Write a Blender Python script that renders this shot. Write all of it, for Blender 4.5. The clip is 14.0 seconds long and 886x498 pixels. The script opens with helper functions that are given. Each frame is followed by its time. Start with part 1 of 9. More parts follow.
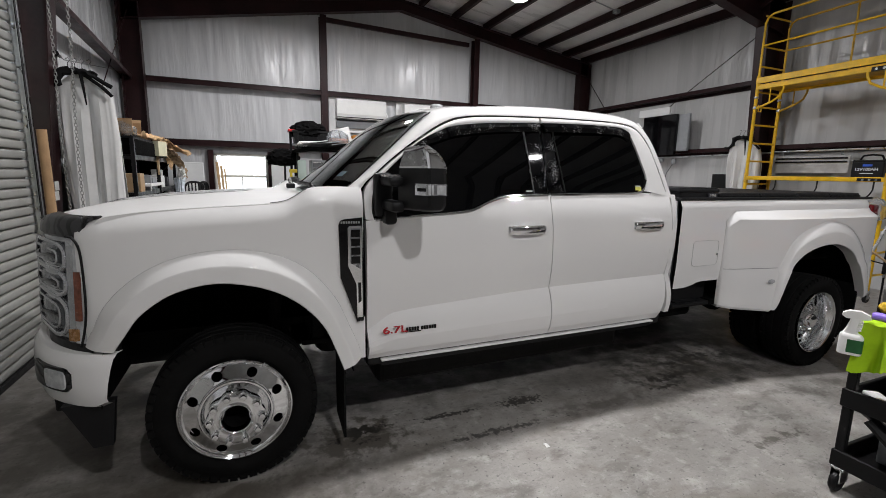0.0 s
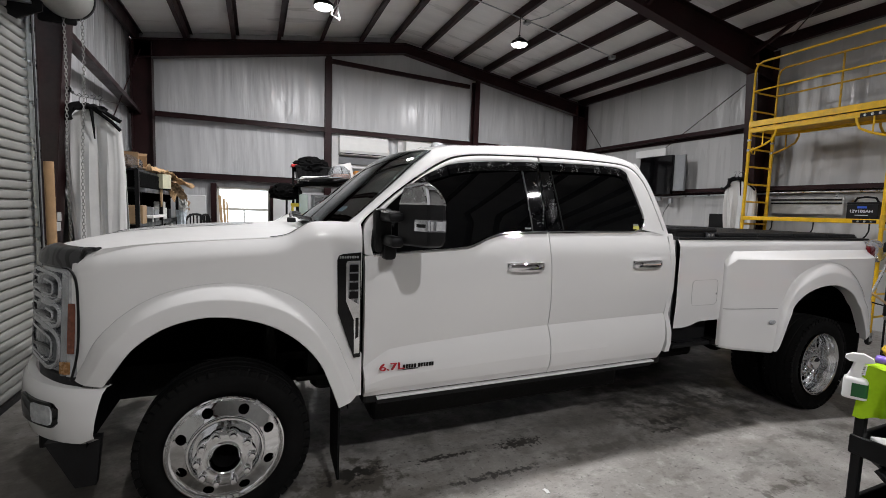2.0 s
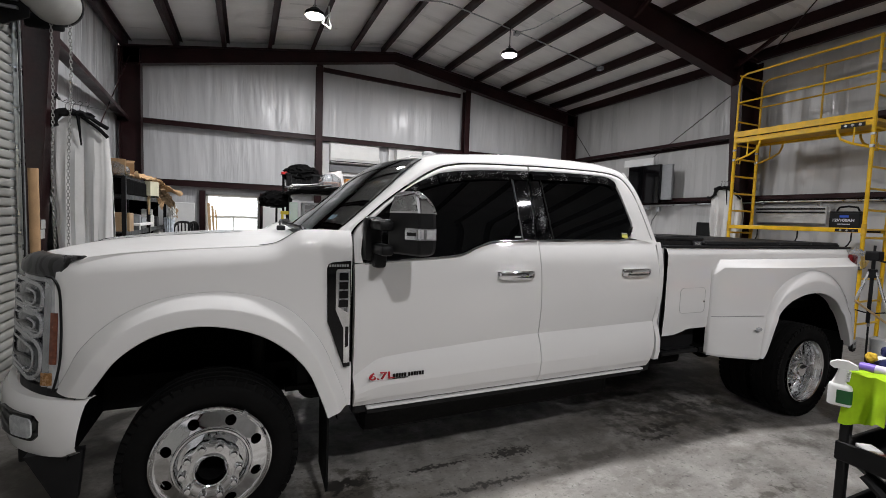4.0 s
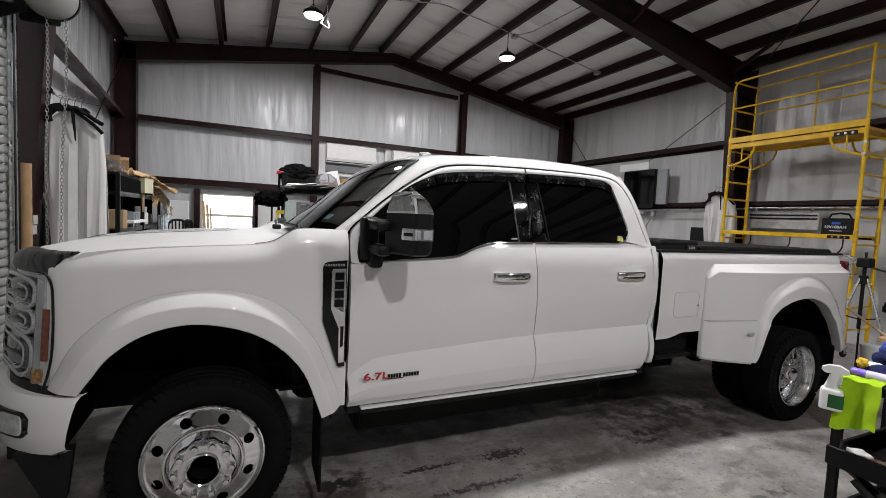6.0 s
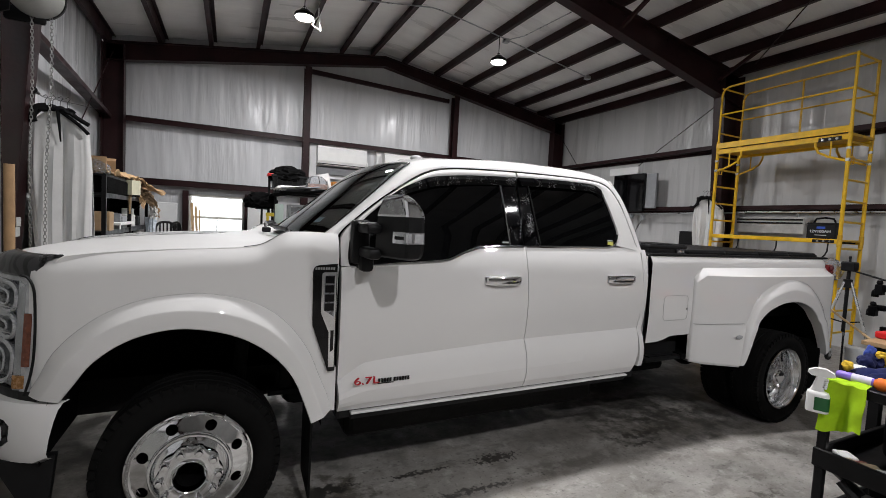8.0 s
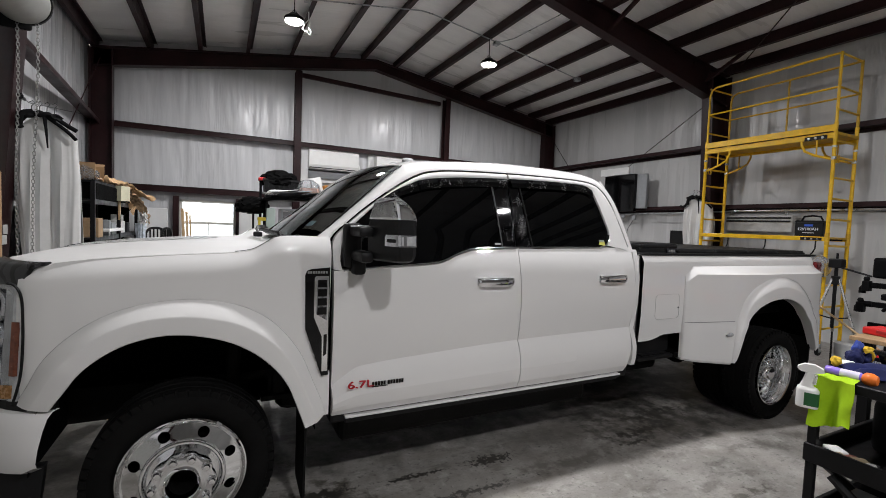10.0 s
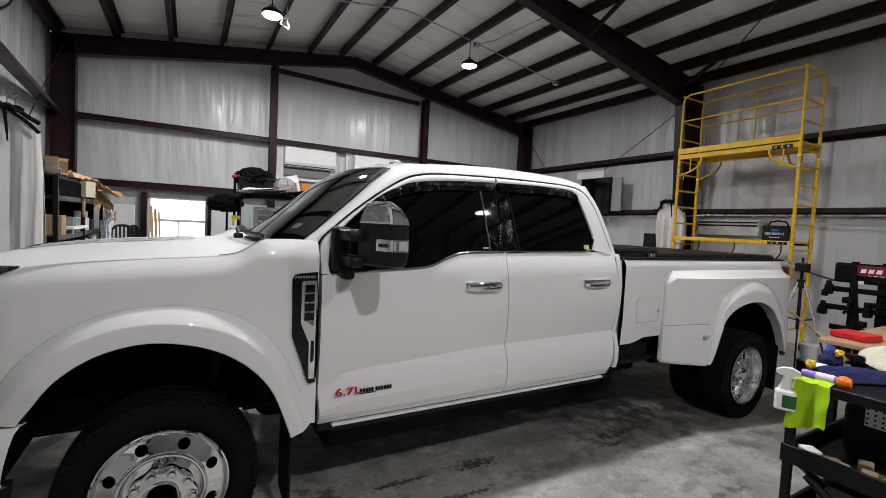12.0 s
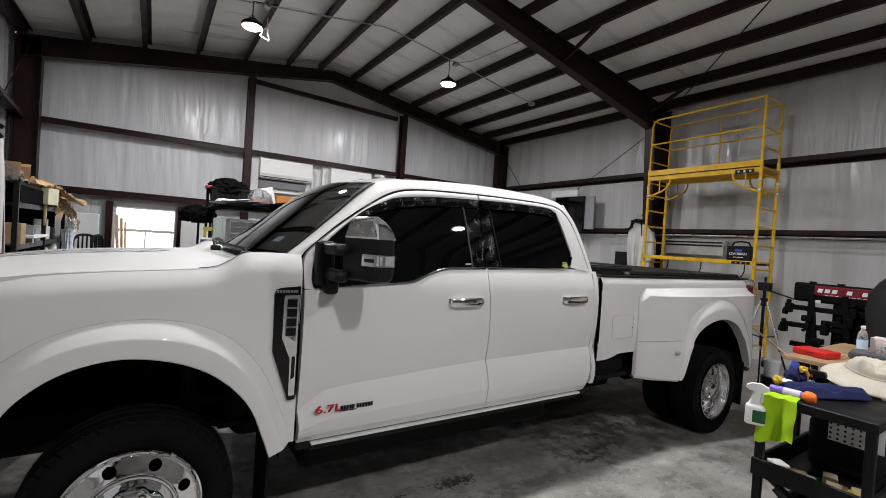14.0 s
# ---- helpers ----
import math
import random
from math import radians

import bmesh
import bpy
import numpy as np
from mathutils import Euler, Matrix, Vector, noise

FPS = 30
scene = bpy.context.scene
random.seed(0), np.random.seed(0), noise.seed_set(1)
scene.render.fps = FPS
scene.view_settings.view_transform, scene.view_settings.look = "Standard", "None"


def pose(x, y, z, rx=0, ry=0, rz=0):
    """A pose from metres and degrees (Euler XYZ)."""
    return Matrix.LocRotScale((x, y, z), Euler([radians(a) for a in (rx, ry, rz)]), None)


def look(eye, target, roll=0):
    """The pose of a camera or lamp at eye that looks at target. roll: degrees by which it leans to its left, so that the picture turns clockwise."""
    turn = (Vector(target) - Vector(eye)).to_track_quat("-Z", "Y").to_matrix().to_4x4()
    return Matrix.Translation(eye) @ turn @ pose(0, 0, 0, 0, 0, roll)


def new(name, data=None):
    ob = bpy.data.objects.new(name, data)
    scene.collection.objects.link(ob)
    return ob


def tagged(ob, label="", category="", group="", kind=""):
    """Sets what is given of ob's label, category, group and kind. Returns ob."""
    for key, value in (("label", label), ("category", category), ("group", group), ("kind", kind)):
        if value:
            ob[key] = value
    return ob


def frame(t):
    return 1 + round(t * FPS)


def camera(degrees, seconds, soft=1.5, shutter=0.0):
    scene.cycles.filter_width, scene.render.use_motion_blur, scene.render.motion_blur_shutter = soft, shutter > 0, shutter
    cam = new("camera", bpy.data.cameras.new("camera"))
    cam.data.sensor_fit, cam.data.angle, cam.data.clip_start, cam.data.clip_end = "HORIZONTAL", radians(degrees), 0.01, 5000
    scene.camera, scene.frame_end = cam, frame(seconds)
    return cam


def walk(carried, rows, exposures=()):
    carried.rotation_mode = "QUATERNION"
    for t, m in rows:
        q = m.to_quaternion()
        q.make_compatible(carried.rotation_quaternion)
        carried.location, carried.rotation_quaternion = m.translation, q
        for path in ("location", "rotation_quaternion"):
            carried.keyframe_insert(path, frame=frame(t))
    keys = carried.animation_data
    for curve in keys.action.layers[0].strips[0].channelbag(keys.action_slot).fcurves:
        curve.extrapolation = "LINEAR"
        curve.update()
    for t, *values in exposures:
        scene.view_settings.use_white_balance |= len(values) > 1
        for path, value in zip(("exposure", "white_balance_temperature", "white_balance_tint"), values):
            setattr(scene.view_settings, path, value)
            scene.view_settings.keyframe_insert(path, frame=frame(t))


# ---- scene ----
cam = camera(89.96, 14.0, 0.6)
PATH = [
    (0, (0.139, -2.246, 1.563), (0.905, -0.428, 1.230), 1.07),
    (0.5, (0.151, -2.230, 1.565), (0.939, -0.410, 1.301), 1.23),
    (1, (0.153, -2.239, 1.571), (0.957, -0.419, 1.372), 1.41),
    (1.5, (0.150, -2.242, 1.568), (0.941, -0.415, 1.377), 1.61),
    (2, (0.141, -2.247, 1.568), (0.914, -0.411, 1.392), 1.85),
    (2.5, (0.143, -2.250, 1.570), (0.927, -0.418, 1.408), 1.76),
    (3, (0.147, -2.251, 1.571), (0.947, -0.424, 1.424), 1.83),
    (5.5, (0.135, -2.245, 1.566), (0.958, -0.427, 1.432), 2.28),
    (6, (0.136, -2.246, 1.565), (0.967, -0.432, 1.435), 2.75),
    (6.5, (0.142, -2.246, 1.566), (0.983, -0.436, 1.443), 2.93),
    (7, (0.144, -2.244, 1.567), (0.996, -0.438, 1.446), 3.06),
    (7.5, (0.139, -2.245, 1.561), (0.996, -0.443, 1.435), 3.01),
    (8, (0.139, -2.240, 1.568), (1.006, -0.441, 1.453), 2.94),
    (10.5, (0.144, -2.249, 1.567), (1.040, -0.464, 1.464), 2.16),
    (11, (0.151, -2.252, 1.571), (1.033, -0.461, 1.455), 1.70),
    (11.5, (0.135, -2.232, 1.575), (1.079, -0.473, 1.460), 2.23),
    (12, (0.080, -2.181, 1.590), (1.075, -0.449, 1.489), 2.86),
    (12.5, (0.047, -2.156, 1.588), (1.125, -0.473, 1.509), 3.09),
    (13, (0.041, -2.158, 1.593), (1.179, -0.514, 1.536), 3.34),
    (13.5, (0.037, -2.157, 1.589), (1.149, -0.495, 1.545), 4.00),
    (14, (0.025, -2.162, 1.592), (1.119, -0.488, 1.565), 3.81),
]
walk(cam, [(t, look(eye, target, roll)) for t, eye, target, roll in PATH], [(0.0, 0.14), (14.0, 0.14)])

# ---- light ----
world = bpy.data.worlds.new("sky")
scene.world = world
world.use_nodes = True
wn = world.node_tree
sky = wn.nodes.new("ShaderNodeTexSky")
sky.sky_type = "NISHITA"
sky.sun_disc = False
sky.sun_elevation, sky.sun_rotation = radians(38), radians(200)
wn.links.new(sky.outputs[0], wn.nodes["Background"].inputs[0])
wn.nodes["Background"].inputs[1].default_value = 0.12
sun = new("sun", bpy.data.lights.new("sun", "SUN"))
sun.data.energy, sun.data.angle, sun.data.color = 2.5, radians(0.5), (1.0, 0.96, 0.9)
sun.matrix_world = look((0, 30, 30), (6, 8, 0))

LAMPS = [(1.09, 5.0, 4.62), (4.53, 4.93, 4.62), (2.35, 0.44, 4.80), (1.0, -4.1, 4.62), (4.85, -4.2, 4.62)]
for i, (lx, ly, lz) in enumerate(LAMPS):
    lamp = new("high_bay_light_source", bpy.data.lights.new("high_bay_light_source", "AREA"))
    lamp.data.shape, lamp.data.size, lamp.data.spread = "DISK", 0.24, radians(180)
    lamp.data.energy, lamp.data.color = 175 if 0 < ly < 1 else 108 if ly > 1 else 110, (0.985, 0.975, 1.0)
    lamp.matrix_world = look((lx, ly, lz - 0.075), (lx, ly, 0))


# ---- materials ----
def mat(name, color, rough=0.5, metal=0.0, vary=0.12, scale=6.0, bump=0.0, bump_scale=60.0, coat=0.0, rough_vary=0.1,
        stretch=(1, 1, 1), spec=0.5, dist=0.01, second=None, transmission=0.0, ior=1.45):
    """A procedural surface: two scales of colour noise, roughness variation and fine relief."""
    m = bpy.data.materials.new(name)
    m.use_nodes = True
    nt = m.node_tree
    b = nt.nodes["Principled BSDF"]
    tc = nt.nodes.new("ShaderNodeTexCoord")
    mp = nt.nodes.new("ShaderNodeMapping")
    mp.inputs["Scale"].default_value = stretch
    nt.links.new(tc.outputs["Object"], mp.inputs[0])
    n1 = nt.nodes.new("ShaderNodeTexNoise")
    n1.inputs["Scale"].default_value, n1.inputs["Detail"].default_value = scale, 6
    n2 = nt.nodes.new("ShaderNodeTexNoise")
    n2.inputs["Scale"].default_value, n2.inputs["Detail"].default_value = scale * 9, 3
    for n in (n1, n2):
        nt.links.new(mp.outputs[0], n.inputs["Vector"])
    mixn = nt.nodes.new("ShaderNodeMath")
    mixn.operation = "MULTIPLY_ADD"
    nt.links.new(n2.outputs[0], mixn.inputs[0])
    mixn.inputs[1].default_value = 0.35
    nt.links.new(n1.outputs[0], mixn.inputs[2])
    ramp = nt.nodes.new("ShaderNodeValToRGB")
    lo, hi = [max(c * (1 - vary), 0) for c in color], [min(c * (1 + vary), 1) for c in color]
    if second:
        lo = second
    ramp.color_ramp.elements[0].position, ramp.color_ramp.elements[1].position = 0.45, 0.9
    ramp.color_ramp.elements[0].color, ramp.color_ramp.elements[1].color = (*lo, 1), (*hi, 1)
    nt.links.new(mixn.outputs[0], ramp.inputs[0])
    nt.links.new(ramp.outputs[0], b.inputs["Base Color"])
    rr = nt.nodes.new("ShaderNodeMapRange")
    rr.inputs[3].default_value, rr.inputs[4].default_value = max(rough - rough_vary, 0.02), min(rough + rough_vary, 1)
    rr.inputs[1].default_value, rr.inputs[2].default_value = 0.35, 0.75
    nt.links.new(n1.outputs[0], rr.inputs[0])
    nt.links.new(rr.outputs[0], b.inputs["Roughness"])
    b.inputs["Metallic"].default_value = metal
    b.inputs["Coat Weight"].default_value = coat
    b.inputs["Coat Roughness"].default_value = 0.10
    b.inputs["Specular IOR Level"].default_value = spec
    b.inputs["Transmission Weight"].default_value = transmission
    b.inputs["IOR"].default_value = ior
    if bump:
        n3 = nt.nodes.new("ShaderNodeTexNoise")
        n3.inputs["Scale"].default_value, n3.inputs["Detail"].default_value = bump_scale, 4
        nt.links.new(mp.outputs[0], n3.inputs["Vector"])
        bp = nt.nodes.new("ShaderNodeBump")
        bp.inputs["Strength"].default_value, bp.inputs["Distance"].default_value = bump, dist
        nt.links.new(n3.outputs[0], bp.inputs["Height"])
        nt.links.new(bp.outputs[0], b.inputs["Normal"])
    return m


def glow(name, color, strength):
    m = bpy.data.materials.new(name)
    m.use_nodes = True
    b = m.node_tree.nodes["Principled BSDF"]
    b.inputs["Base Color"].default_value = (*color, 1)
    b.inputs["Emission Color"].default_value = (*color, 1)
    b.inputs["Emission Strength"].default_value = strength
    return m


PAINT = mat("white_pearl_paint", (0.72, 0.712, 0.70), 0.55, 0.0, 0.0, 3, coat=1.0, rough_vary=0.0, spec=0.25)
PAINT.node_tree.nodes["Principled BSDF"].inputs["Coat Roughness"].default_value = 0.03
STEEL = mat("red_oxide_primer_steel", (0.022, 0.0075, 0.0082), 0.42, 0.0, 0.35, 3, 0.15, 40, spec=0.25)
VINYL = mat("white_vinyl_insulation", (0.60, 0.605, 0.615), 0.30, 0, 0.05, 1.5, 0.9, 11, stretch=(1.6, 1.6, 0.13), dist=0.022)
ROOFVINYL = mat("roof_vinyl_insulation", (0.92, 0.915, 0.90), 0.36, 0, 0.06, 1.5, 0.6, 7, stretch=(0.35, 2, 1), dist=0.025)
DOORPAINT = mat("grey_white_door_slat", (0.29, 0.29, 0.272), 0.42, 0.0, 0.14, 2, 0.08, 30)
GALV = mat("galvanised_steel", (0.5, 0.52, 0.53), 0.36, 0.9, 0.2, 12, 0.05, 60)
YELLOW = mat("yellow_scaffold_paint", (0.72, 0.43, 0.012), 0.38, 0, 0.2, 7, 0.08, 50)
YELLOWDULL = mat("scuffed_yellow_paint", (0.58, 0.34, 0.02), 0.5, 0, 0.3, 10, 0.1, 50)
BLACK = mat("black_plastic", (0.006, 0.006, 0.0065), 0.5, 0, 0.3, 14, 0.15, 220, dist=0.002, spec=0.3)
GLOSSBLACK = mat("gloss_black", (0.003, 0.003, 0.0035), 0.06, 0, 0.2, 6, rough_vary=0.03, spec=0.4)
RUBBER = mat("tyre_rubber", (0.006, 0.006, 0.006), 0.75, 0, 0.35, 10, 0.25, 90, dist=0.003, spec=0.15)
CHROME = mat("chrome", (0.86, 0.87, 0.88), 0.06, 1.0, 0.02, 8, rough_vary=0.03)
def patchy(m, scale, lo, hi):
    """Lets the relief of a material come and go in broad patches."""
    nt = m.node_tree
    bp = [n for n in nt.nodes if n.type == "BUMP"][0]
    tc = nt.nodes.new("ShaderNodeTexCoord")
    n = nt.nodes.new("ShaderNodeTexNoise")
    n.inputs["Scale"].default_value = scale
    nt.links.new(tc.outputs["Object"], n.inputs["Vector"])
    r = nt.nodes.new("ShaderNodeMapRange")
    r.inputs[1].default_value, r.inputs[2].default_value, r.inputs[3].default_value, r.inputs[4].default_value = 0.42, 0.66, lo, hi
    nt.links.new(n.outputs[0], r.inputs[0])
    nt.links.new(r.outputs[0], bp.inputs["Strength"])


def creased(m):
    """Adds narrow sharp upright creases to a vinyl facing, in loose patches, on top of its soft folds."""
    nt = m.node_tree
    old = [n for n in nt.nodes if n.type == "BUMP"][0]
    tc = nt.nodes.new("ShaderNodeTexCoord")
    warp = nt.nodes.new("ShaderNodeTexNoise")
    warp.inputs["Scale"].default_value, warp.inputs["Detail"].default_value = 1.3, 2
    nt.links.new(tc.outputs["Object"], warp.inputs["Vector"])
    add = nt.nodes.new("ShaderNodeVectorMath")
    add.operation = "MULTIPLY_ADD"
    add.inputs[1].default_value = (0.35, 0.35, 0.0)
    nt.links.new(warp.outputs["Color"], add.inputs[0])
    nt.links.new(tc.outputs["Object"], add.inputs[2])
    mp = nt.nodes.new("ShaderNodeMapping")
    mp.inputs["Scale"].default_value = (1, 1, 0.11)
    nt.links.new(add.outputs[0], mp.inputs[0])
    n = nt.nodes.new("ShaderNodeTexNoise")
    n.noise_type = "RIDGED_MULTIFRACTAL"
    n.inputs["Scale"].default_value, n.inputs["Detail"].default_value = 9, 2
    nt.links.new(mp.outputs[0], n.inputs["Vector"])
    pn = nt.nodes.new("ShaderNodeTexNoise")
    pn.inputs["Scale"].default_value, pn.inputs["Detail"].default_value = 1.1, 2
    nt.links.new(tc.outputs["Object"], pn.inputs["Vector"])
    r = nt.nodes.new("ShaderNodeMapRange")
    r.inputs[1].default_value, r.inputs[2].default_value, r.inputs[3].default_value, r.inputs[4].default_value = 0.45, 0.62, 0.08, 0.95
    nt.links.new(pn.outputs[0], r.inputs[0])
    bp = nt.nodes.new("ShaderNodeBump")
    bp.inputs["Distance"].default_value = 0.012
    nt.links.new(r.outputs[0], bp.inputs["Strength"])
    nt.links.new(n.outputs[0], bp.inputs["Height"])
    nt.links.new(old.outputs[0], bp.inputs["Normal"])
    nt.links.new(bp.outputs[0], nt.nodes["Principled BSDF"].inputs["Normal"])


patchy(VINYL, 0.9, 0.08, 0.55)
creased(VINYL)
patchy(ROOFVINYL, 1.2, 0.2, 0.8)
MACHINED = mat("machined_aluminium", (0.80, 0.81, 0.82), 0.15, 1.0, 0.04, 14, rough_vary=0.03)
POLISHED = mat("polished_aluminium", (0.84, 0.85, 0.86), 0.075, 1.0, 0.03, 8, rough_vary=0.02)
DARKMETAL = mat("dark_chassis_metal", (0.007, 0.0068, 0.0065), 0.6, 0.0, 0.5, 12, 0.2, 60, spec=0.2)


# ---- building tools ----
def part(name, bm, material, parent=None, label="", smooth=False, sharp=38):
    """Links a bmesh as one mesh object, under a thing or a part if one is given."""
    me = bpy.data.meshes.new(name)
    bmesh.ops.recalc_face_normals(bm, faces=bm.faces)
    if smooth:
        for f in bm.faces:
            f.smooth = True
    bm.to_mesh(me)
    bm.free()
    me.materials.append(material)
    ob = new(name, me)
    if smooth:
        me.set_sharp_from_angle(angle=radians(sharp))
    if parent:
        ob.parent = parent
    if label:
        tagged(ob, label)
    return ob


def thing(name, at, label, category, group="", kind=""):
    e = new(name)
    e.location = at
    e.empty_display_size = 0.1
    return tagged(e, label, category, group, kind)


def box(bm, x0, y0, z0, x1, y1, z1, bevel=0.0, seg=2, m=None):
    r = bmesh.ops.create_cube(bm, size=1)
    vs = r["verts"]
    for v in vs:
        v.co = Vector(((x0 + x1) / 2 + v.co.x * (x1 - x0), (y0 + y1) / 2 + v.co.y * (y1 - y0), (z0 + z1) / 2 + v.co.z * (z1 - z0)))
    if bevel:
        es = list({e for v in vs for e in v.link_edges})
        g = bmesh.ops.bevel(bm, geom=es, offset=bevel, segments=seg, profile=0.5, affect="EDGES")
        vs = list({v for f in g["faces"] for v in f.verts} | {v for v in vs if v.is_valid})
    if m is not None:
        for v in vs:
            v.co = m @ v.co
    return vs


def tube(bm, pts, r, n=8, caps=True, taper=None):
    """A round bar along a line of points."""
    pts = [Vector(p) for p in pts]
    rings = []
    ref = None
    for i, p in enumerate(pts):
        a = (pts[min(i + 1, len(pts) - 1)] - pts[max(i - 1, 0)]).normalized()
        if ref is None:
            ref = a.orthogonal().normalized()
        ref = (ref - a * ref.dot(a)).normalized()
        side = a.cross(ref)
        k = r if taper is None else r * taper[i]
        rings.append([bm.verts.new(p + (ref * math.cos(q) + side * math.sin(q)) * k) for q in [2 * math.pi * j / n for j in range(n)]])
    for a, b in zip(rings, rings[1:]):
        for j in range(n):
            bm.faces.new((a[j], a[(j + 1) % n], b[(j + 1) % n], b[j]))
    if caps:
        bm.faces.new(rings[0][::-1])
        bm.faces.new(rings[-1])
    return rings


def lathe(bm, prof, n=32, m=Matrix(), closed=False):
    """Turns a profile of (radius, height) round the z axis, then moves it by m."""
    rings = []
    for r, h in prof:
        if r < 1e-6:
            rings.append([bm.verts.new(m @ Vector((0, 0, h)))])
        else:
            rings.append([bm.verts.new(m @ Vector((r * math.cos(2 * math.pi * j / n), r * math.sin(2 * math.pi * j / n), h))) for j in range(n)])
    pairs = list(zip(rings, rings[1:])) + ([(rings[-1], rings[0])] if closed else [])
    for a, b in pairs:
        for j in range(n):
            k = (j + 1) % n
            if len(a) == 1 and len(b) == 1:
                continue
            if len(a) == 1:
                bm.faces.new((a[0], b[k], b[j]))
            elif len(b) == 1:
                bm.faces.new((a[j], a[k], b[0]))
            else:
                bm.faces.new((a[j], a[k], b[k], b[j]))


def prism(bm, outline, a, b, m=Matrix()):
    """Pushes a flat outline of (u, v) from height a to b along z, then moves it by m."""
    lo = [bm.verts.new(m @ Vector((u, v, a))) for u, v in outline]
    hi = [bm.verts.new(m @ Vector((u, v, b))) for u, v in outline]
    n = len(outline)
    for j in range(n):
        bm.faces.new((lo[j], lo[(j + 1) % n], hi[(j + 1) % n], hi[j]))
    caps = [bm.faces.new(lo[::-1]), bm.faces.new(hi)]
    bmesh.ops.triangulate(bm, faces=[f for f in caps if len(f.verts) > 4])
    return lo + hi


def beam(bm, p0, p1, w, d, up=(0, 0, 1), flange=0.02, web=0.012, kind="I"):
    """A rolled steel section from p0 to p1: width w, depth d along up, its axis in the middle."""
    p0, p1, up = Vector(p0), Vector(p1), Vector(up)
    ax = (p1 - p0).normalized()
    up = (up - ax * up.dot(ax)).normalized()
    side = ax.cross(up)
    if kind == "I":
        rects = [(-w / 2, w / 2, d / 2 - flange, d / 2), (-w / 2, w / 2, -d / 2, -d / 2 + flange), (-web / 2, web / 2, -d / 2 + flange, d / 2 - flange)]
    elif kind == "Z":
        rects = [(0, w, d / 2 - web, d / 2), (-w, web, -d / 2, -d / 2 + web), (0, web, -d / 2 + web, d / 2 - web),
                 (w - web, w, d / 2 - 0.025, d / 2 - web), (-w, -w + web, -d / 2 + web, -d / 2 + 0.025)]
    else:
        rects = [(-w / 2, w / 2, -d / 2, d / 2)]
    for a0, a1, b0, b1 in rects:
        vs = [bm.verts.new(p + side * a + up * b) for p in (p0, p1) for a, b in ((a0, b0), (a1, b0), (a1, b1), (a0, b1))]
        for q in ((0, 1, 2, 3), (4, 5, 6, 7), (0, 1, 5, 4), (1, 2, 6, 5), (2, 3, 7, 6), (3, 0, 4, 7)):
            bm.faces.new([vs[k] for k in q])


def B():
    return bmesh.new()


# ---- the building ----
XL, XR, YG, YB = -2.05, 8.55, 8.05, -9.5       # inner faces of the insulation
RIDGE, ZE, SLOPE = 3.25, 4.50, 0.149            # purlin bearing height at the eaves


def bearing(x):
    return ZE + SLOPE * ((x - XL) if x < RIDGE else (XR - x))


# floor: one slab to the walls


